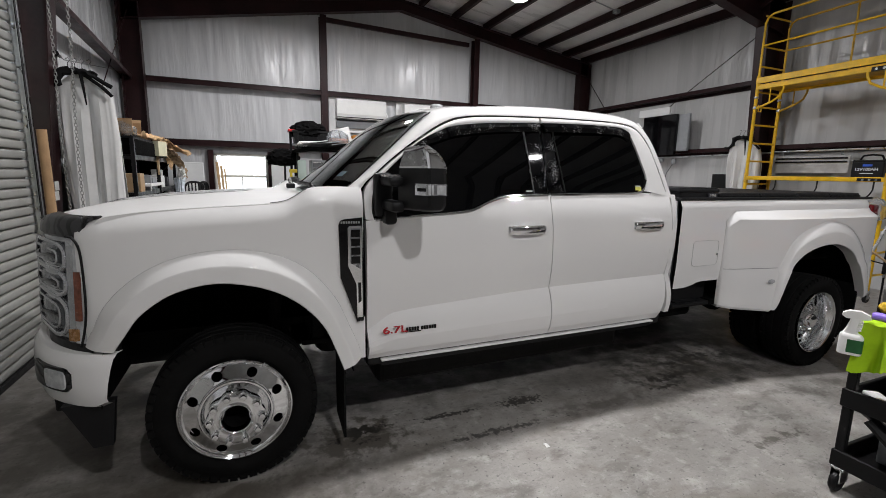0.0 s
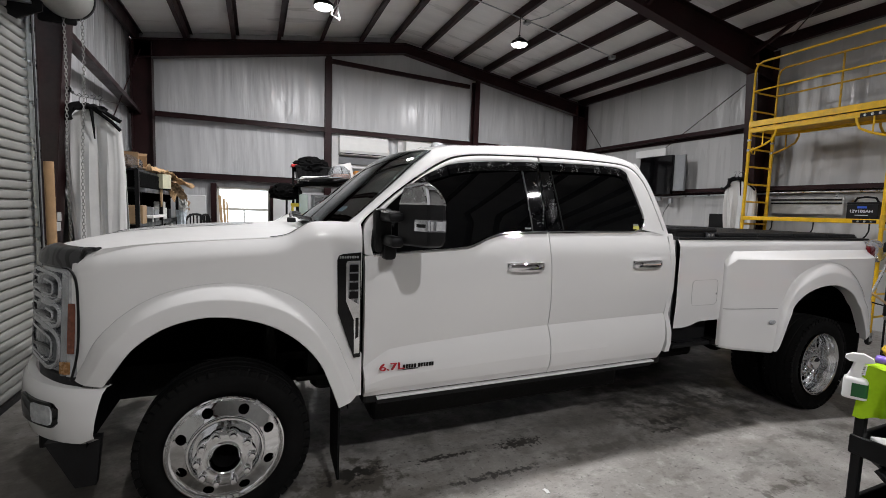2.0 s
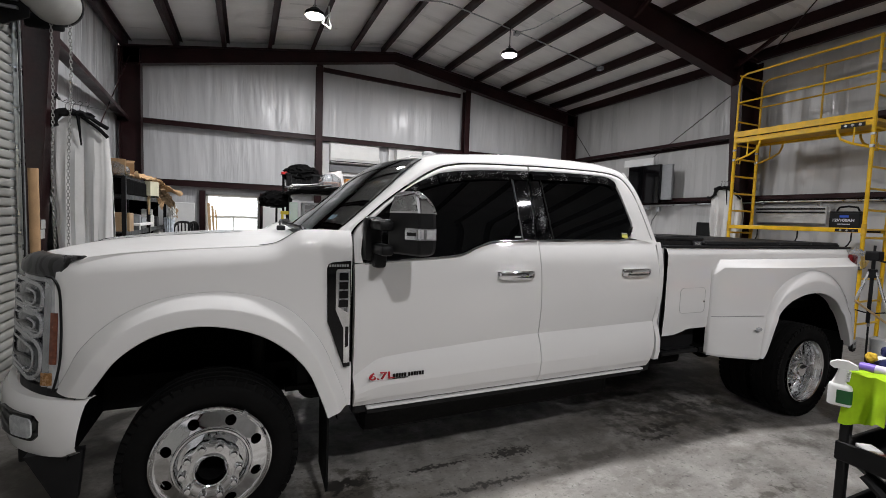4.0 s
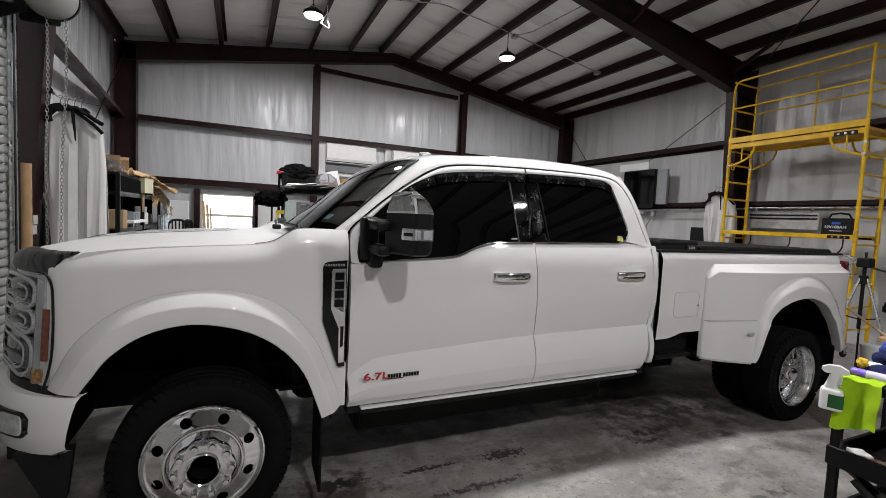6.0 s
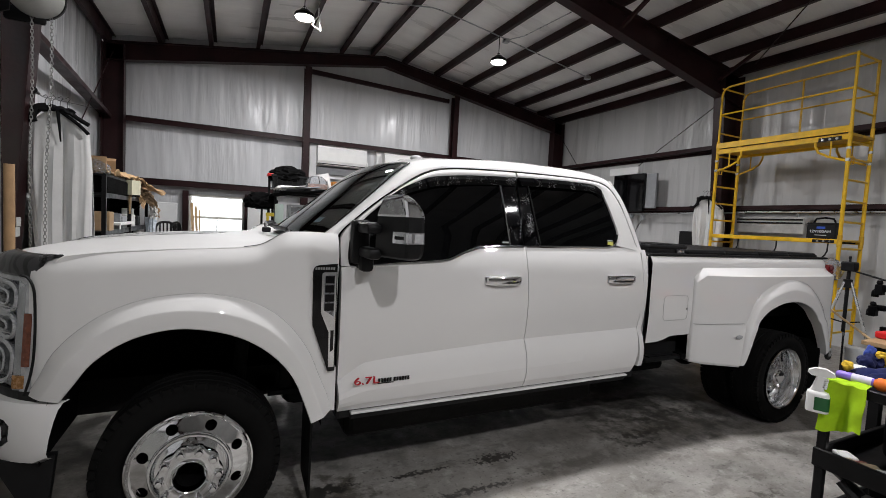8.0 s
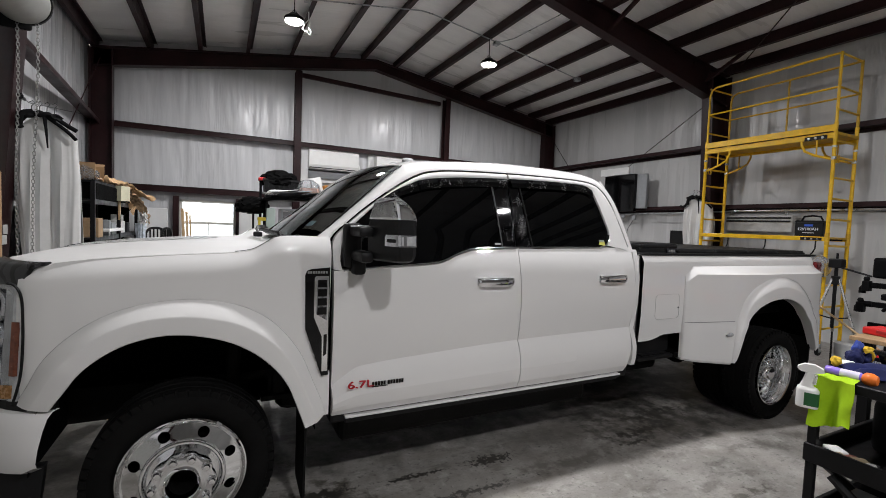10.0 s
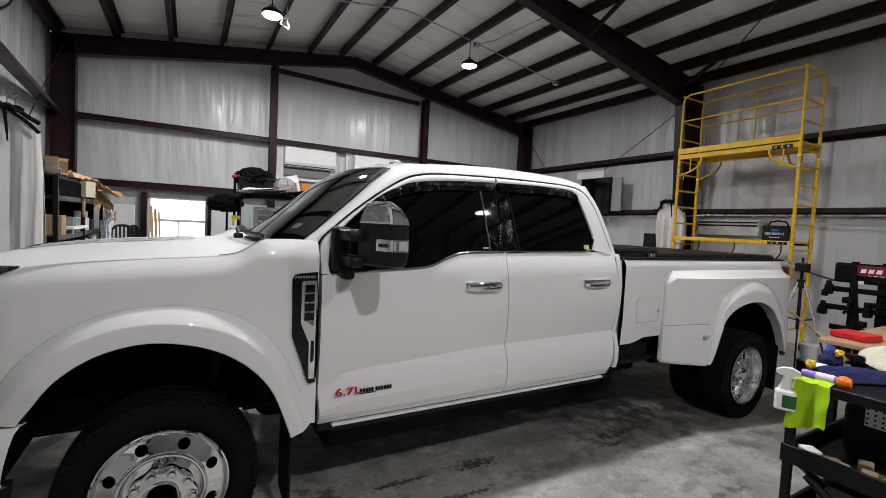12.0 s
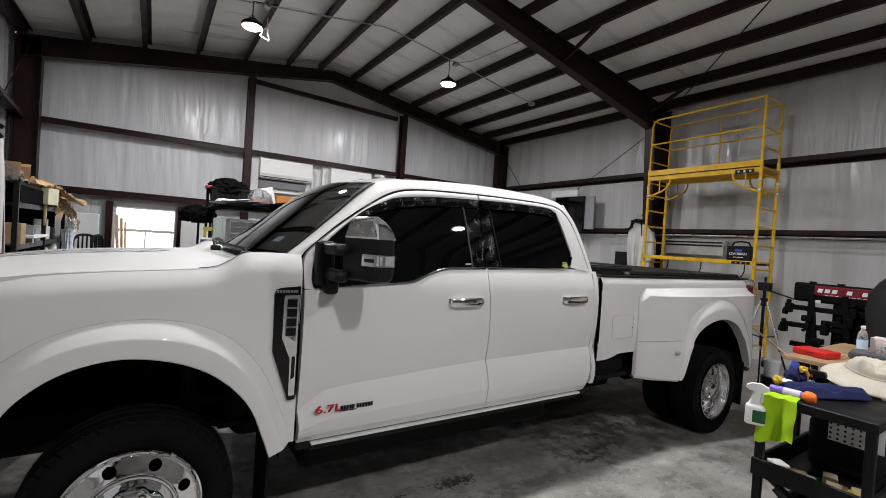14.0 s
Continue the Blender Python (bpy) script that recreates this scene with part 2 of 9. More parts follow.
def concrete():
    """Trowelled slab: cloudy tone, fine pores, oil and water stains, painted shade patches, worn sheen."""
    m = mat("concrete_floor", (0.28, 0.265, 0.247), 0.5, 0, 0.2, 0.9, 0.10, 45, rough_vary=0.12, dist=0.004)
    nt = m.node_tree
    b = nt.nodes["Principled BSDF"]
    tc = nt.nodes.new("ShaderNodeTexCoord")
    base = b.inputs["Base Color"].links[0].from_socket

    def layer(color, scale, lo, hi, strength, detail=5, stretch=(1, 1, 1)):
        nonlocal base
        mp = nt.nodes.new("ShaderNodeMapping")
        mp.inputs["Scale"].default_value = stretch
        nt.links.new(tc.outputs["Object"], mp.inputs[0])
        n = nt.nodes.new("ShaderNodeTexNoise")
        n.inputs["Scale"].default_value, n.inputs["Detail"].default_value, n.inputs["Roughness"].default_value = scale, detail, 0.62
        nt.links.new(mp.outputs[0], n.inputs["Vector"])
        r = nt.nodes.new("ShaderNodeMapRange")
        r.inputs[1].default_value, r.inputs[2].default_value, r.inputs[3].default_value, r.inputs[4].default_value = lo, hi, 0.0, strength
        nt.links.new(n.outputs[0], r.inputs[0])
        mx = nt.nodes.new("ShaderNodeMix")
        mx.data_type = "RGBA"
        nt.links.new(r.outputs[0], mx.inputs["Factor"])
        nt.links.new(base, mx.inputs["A"])
        mx.inputs["B"].default_value = (*color, 1)
        base = mx.outputs["Result"]

    layer((0.19, 0.178, 0.160), 1.3, 0.50, 0.70, 0.45)
    layer((0.43, 0.415, 0.39), 3.1, 0.52, 0.72, 0.6)
    layer((0.14, 0.130, 0.115), 4.2, 0.54, 0.63, 0.62, 8, (0.7, 1.5, 1))
    layer((0.10, 0.095, 0.086), 13, 0.56, 0.70, 0.55, 8, (0.8, 1.4, 1))
    layer((0.47, 0.455, 0.43), 9, 0.56, 0.68, 0.55, 6)
    layer((0.45, 0.44, 0.425), 19, 0.60, 0.74, 0.5, 6)
    layer((0.07, 0.067, 0.062), 34, 0.60, 0.68, 0.85, 5)
    layer((0.46, 0.45, 0.435), 46, 0.58, 0.72, 0.45, 4, (0.8, 1.3, 1))
    layer((0.09, 0.086, 0.078), 85, 0.58, 0.70, 0.45, 3)
    layer((0.16, 0.142, 0.120), 2.3, 0.52, 0.64, 0.40, 9, (0.7, 1.5, 1))

    def blotch(cx, cy, rx, ry, color, scale, lo, hi, strength, detail=6):
        """An oval patch broken up by noise, for floor stains and for painted shade."""
        nonlocal base
        mp = nt.nodes.new("ShaderNodeMapping")
        mp.vector_type = "POINT"
        mp.inputs["Location"].default_value = (-cx / rx, -cy / ry, 0)
        mp.inputs["Scale"].default_value = (1 / rx, 1 / ry, 0)
        nt.links.new(tc.outputs["Object"], mp.inputs[0])
        ln = nt.nodes.new("ShaderNodeVectorMath")
        ln.operation = "LENGTH"
        nt.links.new(mp.outputs[0], ln.inputs[0])
        n = nt.nodes.new("ShaderNodeTexNoise")
        n.inputs["Scale"].default_value, n.inputs["Detail"].default_value, n.inputs["Roughness"].default_value = scale, detail, 0.65
        nt.links.new(tc.outputs["Object"], n.inputs["Vector"])
        mm = nt.nodes.new("ShaderNodeMath")
        mm.operation = "MULTIPLY_ADD"
        mm.inputs[1].default_value = -0.22
        nt.links.new(ln.outputs["Value"], mm.inputs[0])
        nt.links.new(n.outputs[0], mm.inputs[2])
        r = nt.nodes.new("ShaderNodeMapRange")
        r.inputs[1].default_value, r.inputs[2].default_value, r.inputs[3].default_value, r.inputs[4].default_value = lo, hi, 0.0, strength
        nt.links.new(mm.outputs[0], r.inputs[0])
        mx = nt.nodes.new("ShaderNodeMix")
        mx.data_type = "RGBA"
        nt.links.new(r.outputs[0], mx.inputs["Factor"])
        nt.links.new(base, mx.inputs["A"])
        mx.inputs["B"].default_value = (*color, 1)
        base = mx.outputs["Result"]

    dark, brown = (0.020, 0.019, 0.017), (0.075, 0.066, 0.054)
    # Small patches are stains; broad ones under and before the truck paint its shade.
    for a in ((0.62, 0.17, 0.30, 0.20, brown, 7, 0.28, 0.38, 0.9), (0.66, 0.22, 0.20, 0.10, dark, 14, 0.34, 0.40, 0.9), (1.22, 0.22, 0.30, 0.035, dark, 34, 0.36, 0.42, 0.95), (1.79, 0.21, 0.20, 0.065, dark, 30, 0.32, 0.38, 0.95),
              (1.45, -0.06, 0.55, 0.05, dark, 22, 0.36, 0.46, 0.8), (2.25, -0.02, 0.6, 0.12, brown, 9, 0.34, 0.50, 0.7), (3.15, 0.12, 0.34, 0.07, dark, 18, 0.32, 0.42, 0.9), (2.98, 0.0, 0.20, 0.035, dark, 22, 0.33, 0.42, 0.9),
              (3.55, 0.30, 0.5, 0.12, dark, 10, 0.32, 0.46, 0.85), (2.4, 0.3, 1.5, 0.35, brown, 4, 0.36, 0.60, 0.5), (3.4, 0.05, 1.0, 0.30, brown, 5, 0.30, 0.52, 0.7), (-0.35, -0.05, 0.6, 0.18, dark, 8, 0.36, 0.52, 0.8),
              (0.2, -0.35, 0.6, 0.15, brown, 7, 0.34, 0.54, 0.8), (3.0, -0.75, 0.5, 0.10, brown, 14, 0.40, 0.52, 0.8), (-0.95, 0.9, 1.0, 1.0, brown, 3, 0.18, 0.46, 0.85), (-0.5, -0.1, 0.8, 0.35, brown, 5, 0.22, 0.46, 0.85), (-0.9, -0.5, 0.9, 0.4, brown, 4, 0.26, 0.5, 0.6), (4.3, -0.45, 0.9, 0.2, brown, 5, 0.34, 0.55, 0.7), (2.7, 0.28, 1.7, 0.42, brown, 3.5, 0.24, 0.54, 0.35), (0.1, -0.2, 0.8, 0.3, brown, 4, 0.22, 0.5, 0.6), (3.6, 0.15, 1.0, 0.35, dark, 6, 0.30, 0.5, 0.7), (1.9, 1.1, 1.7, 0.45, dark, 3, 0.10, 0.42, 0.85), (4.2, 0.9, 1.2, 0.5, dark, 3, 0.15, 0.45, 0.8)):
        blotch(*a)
    nt.links.new(base, b.inputs["Base Color"])
    return m


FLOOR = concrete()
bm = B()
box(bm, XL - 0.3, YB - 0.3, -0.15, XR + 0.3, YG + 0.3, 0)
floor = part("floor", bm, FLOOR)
tagged(floor, "stained grey concrete workshop floor slab with painted shade under the truck", "floor", kind="structure")
ground = part("ground", (lambda b: (box(b, -150, -150, -0.3, 150, 150, -0.17), b)[1])(B()), mat("dry_ground", (0.32, 0.3, 0.24), 0.9, 0, 0.3, 0.3, 0.2, 8))
tagged(ground, "dry pale ground outside the workshop", "ground", kind="structure")


GIRTS = [2.09, 3.24]


def facing(name, a, b, nrm, seed, label, holes=()):
    """The insulated wall between the points a and b, in strips between the girts; behind it the outer metal sheet."""
    a, b, nrm = Vector(a), Vector(b), Vector(nrm)
    run = (b - a).normalized()
    L = (b - a).length
    body = B()
    zs = [0, *GIRTS, None]

    def top(s):
        return bearing((a + run * s).x) + 0.24 if abs(run.x) > 0.5 else ZE + 0.26

    segs, s = [], 0.0
    while s < L - 1e-6:
        e = min(s + 0.61, L)
        segs.append((s, e))
        s = e
    spans = []
    for z0, z1 in zip(zs, zs[1:]):
        for s0, s1 in segs:
            spans.append((s0, s1, z0, z1))
    cuts = sorted({0.0, L, *[h for hole in holes for h in hole[:2]]})
    for c0, c1 in zip(cuts, cuts[1:]):
        mid = (c0 + c1) / 2
        here = [h for h in holes if h[0] <= mid <= h[1]]
        for z0, z1 in zip(zs, zs[1:]):
            bands = [(z0, z1)]
            for h in here:
                nb = []
                for q0, q1 in bands:
                    q1v = q1 if q1 is not None else 99
                    if h[3] <= q0 or h[2] >= q1v:
                        nb.append((q0, q1))
                        continue
                    if h[2] > q0:
                        nb.append((q0, h[2]))
                    if h[3] < q1v:
                        nb.append((h[3], q1))
                bands = nb
            for q0, q1 in bands:
                t0, t1 = (q1, q1) if q1 is not None else (top(c0), top(c1))
                nu, nv = max(2, int((c1 - c0) / 0.035)), max(2, int((max(t0, t1) - q0) / 0.12))
                p0 = a + run * c0
                lu = c1 - c0
                amp = 0.022
                g = []
                for i in range(nu + 1):
                    u = i / nu
                    s = c0 + lu * u
                    tz = top(s) if q1 is None else q1
                    col = []
                    for j in range(nv + 1):
                        v = j / nv
                        z = q0 + (tz - q0) * v
                        k = amp * (0.9 * noise.noise((s * 4.5, z * 0.5, seed)) + 0.55 * noise.noise((s * 15 + z * 1.5, z * 0.9, seed + 5)) * (0.3 + v) + 0.6 * noise.noise((s * 1.0, z * 0.8, seed + 9)))
                        seam = abs((s + 0.3) % 1.22 - 0.61)
                        k -= 0.012 * max(0, 1 - seam / 0.05)
                        k *= min(1, min(v, 1 - v) * 7 + 0.02)
                        pt = a + run * s + nrm * k
                        col.append(body.verts.new((pt.x, pt.y, z)))
                    g.append(col)
                for i in range(nu):
                    for j in range(nv):
                        body.faces.new((g[i][j], g[i + 1][j], g[i + 1][j + 1], g[i][j + 1]))
    ob = part(name, body, VINYL, smooth=True)
    tagged(ob, label, "wall", kind="structure")
    # outer sheet: real thickness behind the facing
    back = B()
    for c0, c1 in zip(cuts, cuts[1:]):
        mid = (c0 + c1) / 2
        here = sorted([h for h in holes if h[0] <= mid <= h[1]], key=lambda h: h[2])
        z = -0.15
        for h in [*here, None]:
            z1 = h[2] if h else 6.0
            if z1 > z:
                p, q = a + run * c0 - nrm * 0.05, a + run * c1 - nrm * 0.15
                box(back, min(p.x, q.x), min(p.y, q.y), z, max(p.x, q.x), max(p.y, q.y), min(z1, ZE + 0.2 if abs(run.y) > .5 else (bearing(p.x) + bearing(q.x)) / 2 + 0.1))
            if h:
                z = h[3]
    part("metal_sheet", back, GALV, ob, "galvanised outer wall sheet")
    return ob


WIN = (-0.62, 0.40, 0.95, 1.90)                # window in the gable wall: x0, x1, z0, z1
facing("wall_north", (XL, YG, 0), (XR, YG, 0), (0, -1, 0), 3.1, "white vinyl-faced insulated gable wall", [(WIN[0] - XL, WIN[1] - XL, WIN[2], WIN[3])])
# Darker copy of VINYL: shade for the side wall set in its colour.
SHADEDVINYL = VINYL.copy()
SHADEDVINYL.name = "shaded_vinyl_insulation"
for n in SHADEDVINYL.node_tree.nodes:
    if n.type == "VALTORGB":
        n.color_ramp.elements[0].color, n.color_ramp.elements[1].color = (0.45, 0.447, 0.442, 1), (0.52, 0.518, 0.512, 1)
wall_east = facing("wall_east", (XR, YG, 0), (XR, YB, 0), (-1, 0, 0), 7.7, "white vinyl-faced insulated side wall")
wall_east.data.materials[0] = SHADEDVINYL
DOOR_Y = (-2.4, 2.48)
facing("wall_west", (XL, YB, 0), (XL, YG, 0), (1, 0, 0), 12.3, "white vinyl-faced insulated side wall with door", [(DOOR_Y[0] - YB, DOOR_Y[1] - YB, 0, 3.9)])
wall_south = facing("wall_south", (XR, YB, 0), (XL, YB, 0), (0, 1, 0), 21.3, "plain unseen gable wall behind, grey set for light bounce")
# Wall out of view; its grey is set for the light it throws back.
wall_south.data.materials[0] = mat("bounce_grey_wall", (0.27, 0.265, 0.255), 0.7, 0, 0.2, 2, 0.1, 20)

# ceiling: insulation lying over the purlins, one sheet a slope
bm = B()
for xa, xb in ((XL - 0.1, RIDGE), (RIDGE, XR + 0.1)):
    nu, nv = 60, 190
    g = []
    for i in range(nu + 1):
        x = xa + (xb - xa) * i / nu
        col = []
        for j in range(nv + 1):
            y = YB + (YG - YB) * j / nv
            k = 0.02 * noise.noise((x * 1.5, y * 5, 4)) + 0.012 * noise.noise((x * 4, y * 13, 8))
            col.append(bm.verts.new((x, y, bearing(x) + 0.215 + k)))
        g.append(col)
    for i in range(nu):
        for j in range(nv):
            bm.faces.new((g[i][j], g[i + 1][j], g[i + 1][j + 1], g[i][j + 1]))
    vs = [bm.verts.new((x, y, bearing(x) + 0.3)) for x, y in ((xa, YB - 0.2), (xb, YB - 0.2), (xb, YG + 0.2), (xa, YG + 0.2))]
    bm.faces.new(vs)
ceiling = part("ceiling", bm, ROOFVINYL, smooth=True)
tagged(ceiling, "grey-white vinyl insulation under the metal roof", "ceiling", kind="structure")


def steel(name, label, fn, category="steel beam", group="", kind="structure"):
    b = B()
    fn(b)
    return tagged(part(name, b, STEEL), label, category, group, kind)


# purlins along y
PURLINS = [-1.91, -1.07, -0.24, 0.60, 1.44, 2.28, 2.98, 3.76, 4.60, 5.42, 6.22, 7.03, 7.80, 8.42]
for x in PURLINS:
    steel("purlin", "dark red steel roof purlin", lambda b: beam(b, (x, YB, bearing(x) + 0.1), (x, YG, bearing(x) + 0.1), 0.065, 0.2, kind="Z", web=0.006), "purlin", "roof purlins")

# frames: two rafters and two columns each
FRAMES = [(7.78, 0.22, 0.34), (2.95, 0.26, 0.56), (-2.3, 0.26, 0.56), (-7.6, 0.26, 0.56)]
FLAT = Matrix.Rotation(radians(90), 4, "X")
for fy, d0, d1 in FRAMES:
    for xa in (XL + 0.12, XR - 0.12):
        s = 1 if xa < RIDGE else -1

        def rafter(b):
            """A welded I section, deeper towards the eaves."""
            za, zr = bearing(xa), bearing(RIDGE)
            for top0, bot0, top1, bot1, w in ((za, za - 0.014, zr, zr - 0.014, 0.085), (za - d1 + 0.014, za - d1, zr - d0 + 0.014, zr - d0, 0.085), (za - 0.014, za - d1 + 0.014, zr - 0.014, zr - d0 + 0.014, 0.006)):
                prism(b, [(xa, bot0), (RIDGE, bot1), (RIDGE, top1), (xa, top0)], -w, w, Matrix.Translation((0, fy, 0)) @ FLAT)

        steel("rafter", "dark red tapered steel roof rafter", rafter, "rafter", "roof rafters")
        def column(b):
            o, w = xa - s * 0.06, 0.1
            i0 = o + s * (0.34 if s > 0 else 0.25)
            i1 = i0 + s * 0.070 * bearing(xa)
            top = bearing(xa) - 0.02
            if fy > 7:
                i0 = i1 = o + s * 0.34
            for u0, u1 in (((o, o + s * 0.014), (o, o + s * 0.014)), ((i0 - s * 0.014, i0), (i1 - s * 0.014, i1))):
                prism(b, [(u0[0], 0), (u0[1], 0), (u1[1], top), (u1[0], top)], -w, w, Matrix.Translation((0, fy, 0)) @ Matrix.Rotation(radians(90), 4, "X"))
            prism(b, [(o, 0), (i0, 0), (i1, top), (o, top)], -0.006, 0.006, Matrix.Translation((0, fy, 0)) @ Matrix.Rotation(radians(90), 4, "X"))
            box(b, min(o, i0) - 0.02, fy - 0.12, 0, max(o, i0) + 0.02, fy + 0.12, 0.018)

        steel("column", "dark red tapered steel frame column", column, "column", "frame columns")

# girts
for z in GIRTS:
    steel("girt", "dark red steel wall girt", lambda b: beam(b, (XL, YG - 0.1, z), (XR, YG - 0.1, z), 0.065, 0.2, up=(0, 1, 0), kind="Z", web=0.006), "girt", "wall girts")
    steel("girt", "dark red steel wall girt", lambda b: beam(b, (XR - 0.1, YB, z), (XR - 0.1, YG - 0.21, z), 0.065, 0.2, up=(1, 0, 0), kind="Z", web=0.006), "girt", "wall girts")
    steel("girt", "dark red steel wall girt", lambda b: beam(b, (XL + 0.41, 3.0, z), (XL + 0.1, YG - 0.21, z), 0.065, 0.2, up=(1, 0, 0), kind="Z", web=0.006), "girt", "wall girts")
# gable posts
for x in (1.57, 5.12):
    steel("gable_post", "dark red steel gable post", lambda b: beam(b, (x, YG - 0.24, 0), (x, YG - 0.24, bearing(x) - 0.3), 0.13, 0.2, up=(0, 1, 0), flange=0.012), "post", "gable posts")


# ---- the pickup truck: nose towards -x, near side at y = 0, far side at y = 2.03 ----
TW = 2.03
SILVERTRIM = mat("satin_silver_trim", (0.62, 0.62, 0.61), 0.3, 0.8, 0.06, 8)
LENS = mat("clear_lamp_lens", (0.52, 0.53, 0.54), 0.12, 0.25, 0.25, 30, 0.4, 34, dist=0.006)
LAMPCHROME = mat("lamp_reflector", (0.48, 0.49, 0.51), 0.2, 0.9, 0.2, 14)
AMBER = mat("amber_lens", (0.15, 0.045, 0.024), 0.22, 0, 0.3, 50, 0.3, 90, coat=0.4, dist=0.002)
LENSRING = mat("satin_lens_ring", (0.50, 0.51, 0.53), 0.22, 0.8, 0.15, 12)
LAMPGLASS = mat("grey_lamp_glass", (0.20, 0.21, 0.22), 0.12, 0.6, 0.4, 22, 0.5, 30, dist=0.008)
REDLENS = mat("red_lens", (0.10, 0.005, 0.007), 0.12, 0, 0.2, 20, coat=0.4)
WSGLASS = mat("windscreen_glass", (0.36, 0.43, 0.42), 0.02, 0, 0.02, 3, rough_vary=0.01, transmission=1.0)
INTERIOR = mat("dark_cab_trim", (0.010, 0.010, 0.0105), 0.7, 0, 0.3, 9, 0.2, 90, spec=0.3)
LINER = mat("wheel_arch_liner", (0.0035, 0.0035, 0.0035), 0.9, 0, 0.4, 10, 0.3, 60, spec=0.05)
REDVINYL = mat("red_badge", (0.42, 0.012, 0.02), 0.3, 0, 0.1, 20)
BEDLINER = mat("black_bed_cover", (0.007, 0.007, 0.0075), 0.55, 0, 0.3, 20, 0.2, 160, dist=0.002, spec=0.3)
MUDDY = mat("dusty_tyre_rubber", (0.0038, 0.0037, 0.0036), 0.8, 0, 0.6, 7, 0.3, 70, dist=0.004, spec=0.15)


def speckled(name, base, dots, rough, size=120, lo=0.40, hi=0.72, most=0.40):
    """Smoked plastic with dried water spots."""
    m = mat(name, base, rough, 0, 0.2, 8, rough_vary=0.004, spec=0.22)
    nt = m.node_tree
    b = nt.nodes["Principled BSDF"]
    tc = nt.nodes.new("ShaderNodeTexCoord")
    v = nt.nodes.new("ShaderNodeTexVoronoi")
    v.inputs["Scale"].default_value = size
    nt.links.new(tc.outputs["Object"], v.inputs["Vector"])
    n = nt.nodes.new("ShaderNodeTexNoise")
    n.inputs["Scale"].default_value = 14
    nt.links.new(tc.outputs["Object"], n.inputs["Vector"])
    s = nt.nodes.new("ShaderNodeMapRange")
    s.inputs[1].default_value, s.inputs[2].default_value, s.inputs[3].default_value, s.inputs[4].default_value = lo, hi, 0.0, most
    nt.links.new(n.outputs[0], s.inputs[0])
    lt = nt.nodes.new("ShaderNodeMath")
    lt.operation = "LESS_THAN"
    nt.links.new(v.outputs["Distance"], lt.inputs[0])
    nt.links.new(s.outputs[0], lt.inputs[1])
    mx = nt.nodes.new("ShaderNodeMix")
    mx.data_type = "RGBA"
    mx.inputs["A"].default_value, mx.inputs["B"].default_value = (*base, 1), (*dots, 1)
    nt.links.new(lt.outputs[0], mx.inputs["Factor"])
    nt.links.new(mx.outputs["Result"], b.inputs["Base Color"])
    return m


SPECK = speckled("water_spotted_gloss_black", (0.003, 0.003, 0.0035), (0.42, 0.42, 0.42), 0.04, 165, 0.42, 0.74)
TINT = speckled("dark_tinted_glass_with_drops", (0.0022, 0.0023, 0.0025), (0.30, 0.30, 0.31), 0.012, 75, 0.62, 0.86, 0.16)


def spline(pts, n):
    """n + 1 points along a smooth line through pts, evenly spaced."""
    P = [Vector(p) for p in pts]
    dense = []
    for i in range(len(P) - 1):
        p0, p1, p2, p3 = P[max(i - 1, 0)], P[i], P[i + 1], P[min(i + 2, len(P) - 1)]
        for k in range(16):
            t = k / 16
            dense.append(0.5 * ((2 * p1) + (p2 - p0) * t + (2 * p0 - 5 * p1 + 4 * p2 - p3) * t * t + (3 * p1 - p0 - 3 * p2 + p3) * t ** 3))
    dense.append(P[-1])
    acc = [0.0]
    for a, b in zip(dense, dense[1:]):
        acc.append(acc[-1] + (b - a).length)
    out = []
    for k in range(n + 1):
        s = acc[-1] * k / n
        j = int(np.searchsorted(acc, s))
        j = min(max(j, 1), len(dense) - 1)
        f = (s - acc[j - 1]) / max(acc[j] - acc[j - 1], 1e-9)
        out.append(dense[j - 1].lerp(dense[j], f))
    return out


def line(*kv):
    """A smooth function through (x, value) pairs."""
    xs, ys = [k for k, _ in kv], [v for _, v in kv]
    d = [(b - a) / (q - p) for a, b, p, q in zip(ys, ys[1:], xs, xs[1:])]
    m = [d[0]] + [0 if a * b <= 0 else 2 * a * b / (a + b) for a, b in zip(d, d[1:])] + [d[-1]]

    def f(x):
        if x <= xs[0]:
            return ys[0] + m[0] * (x - xs[0])
        if x >= xs[-1]:
            return ys[-1] + m[-1] * (x - xs[-1])
        i = int(np.searchsorted(xs, x)) - 1
        i = max(i, 0)
        h = xs[i + 1] - xs[i]
        t = (x - xs[i]) / h
        return (2 * t ** 3 - 3 * t * t + 1) * ys[i] + (t ** 3 - 2 * t * t + t) * h * m[i] + (-2 * t ** 3 + 3 * t * t) * ys[i + 1] + (t ** 3 - t * t) * h * m[i + 1]
    return f


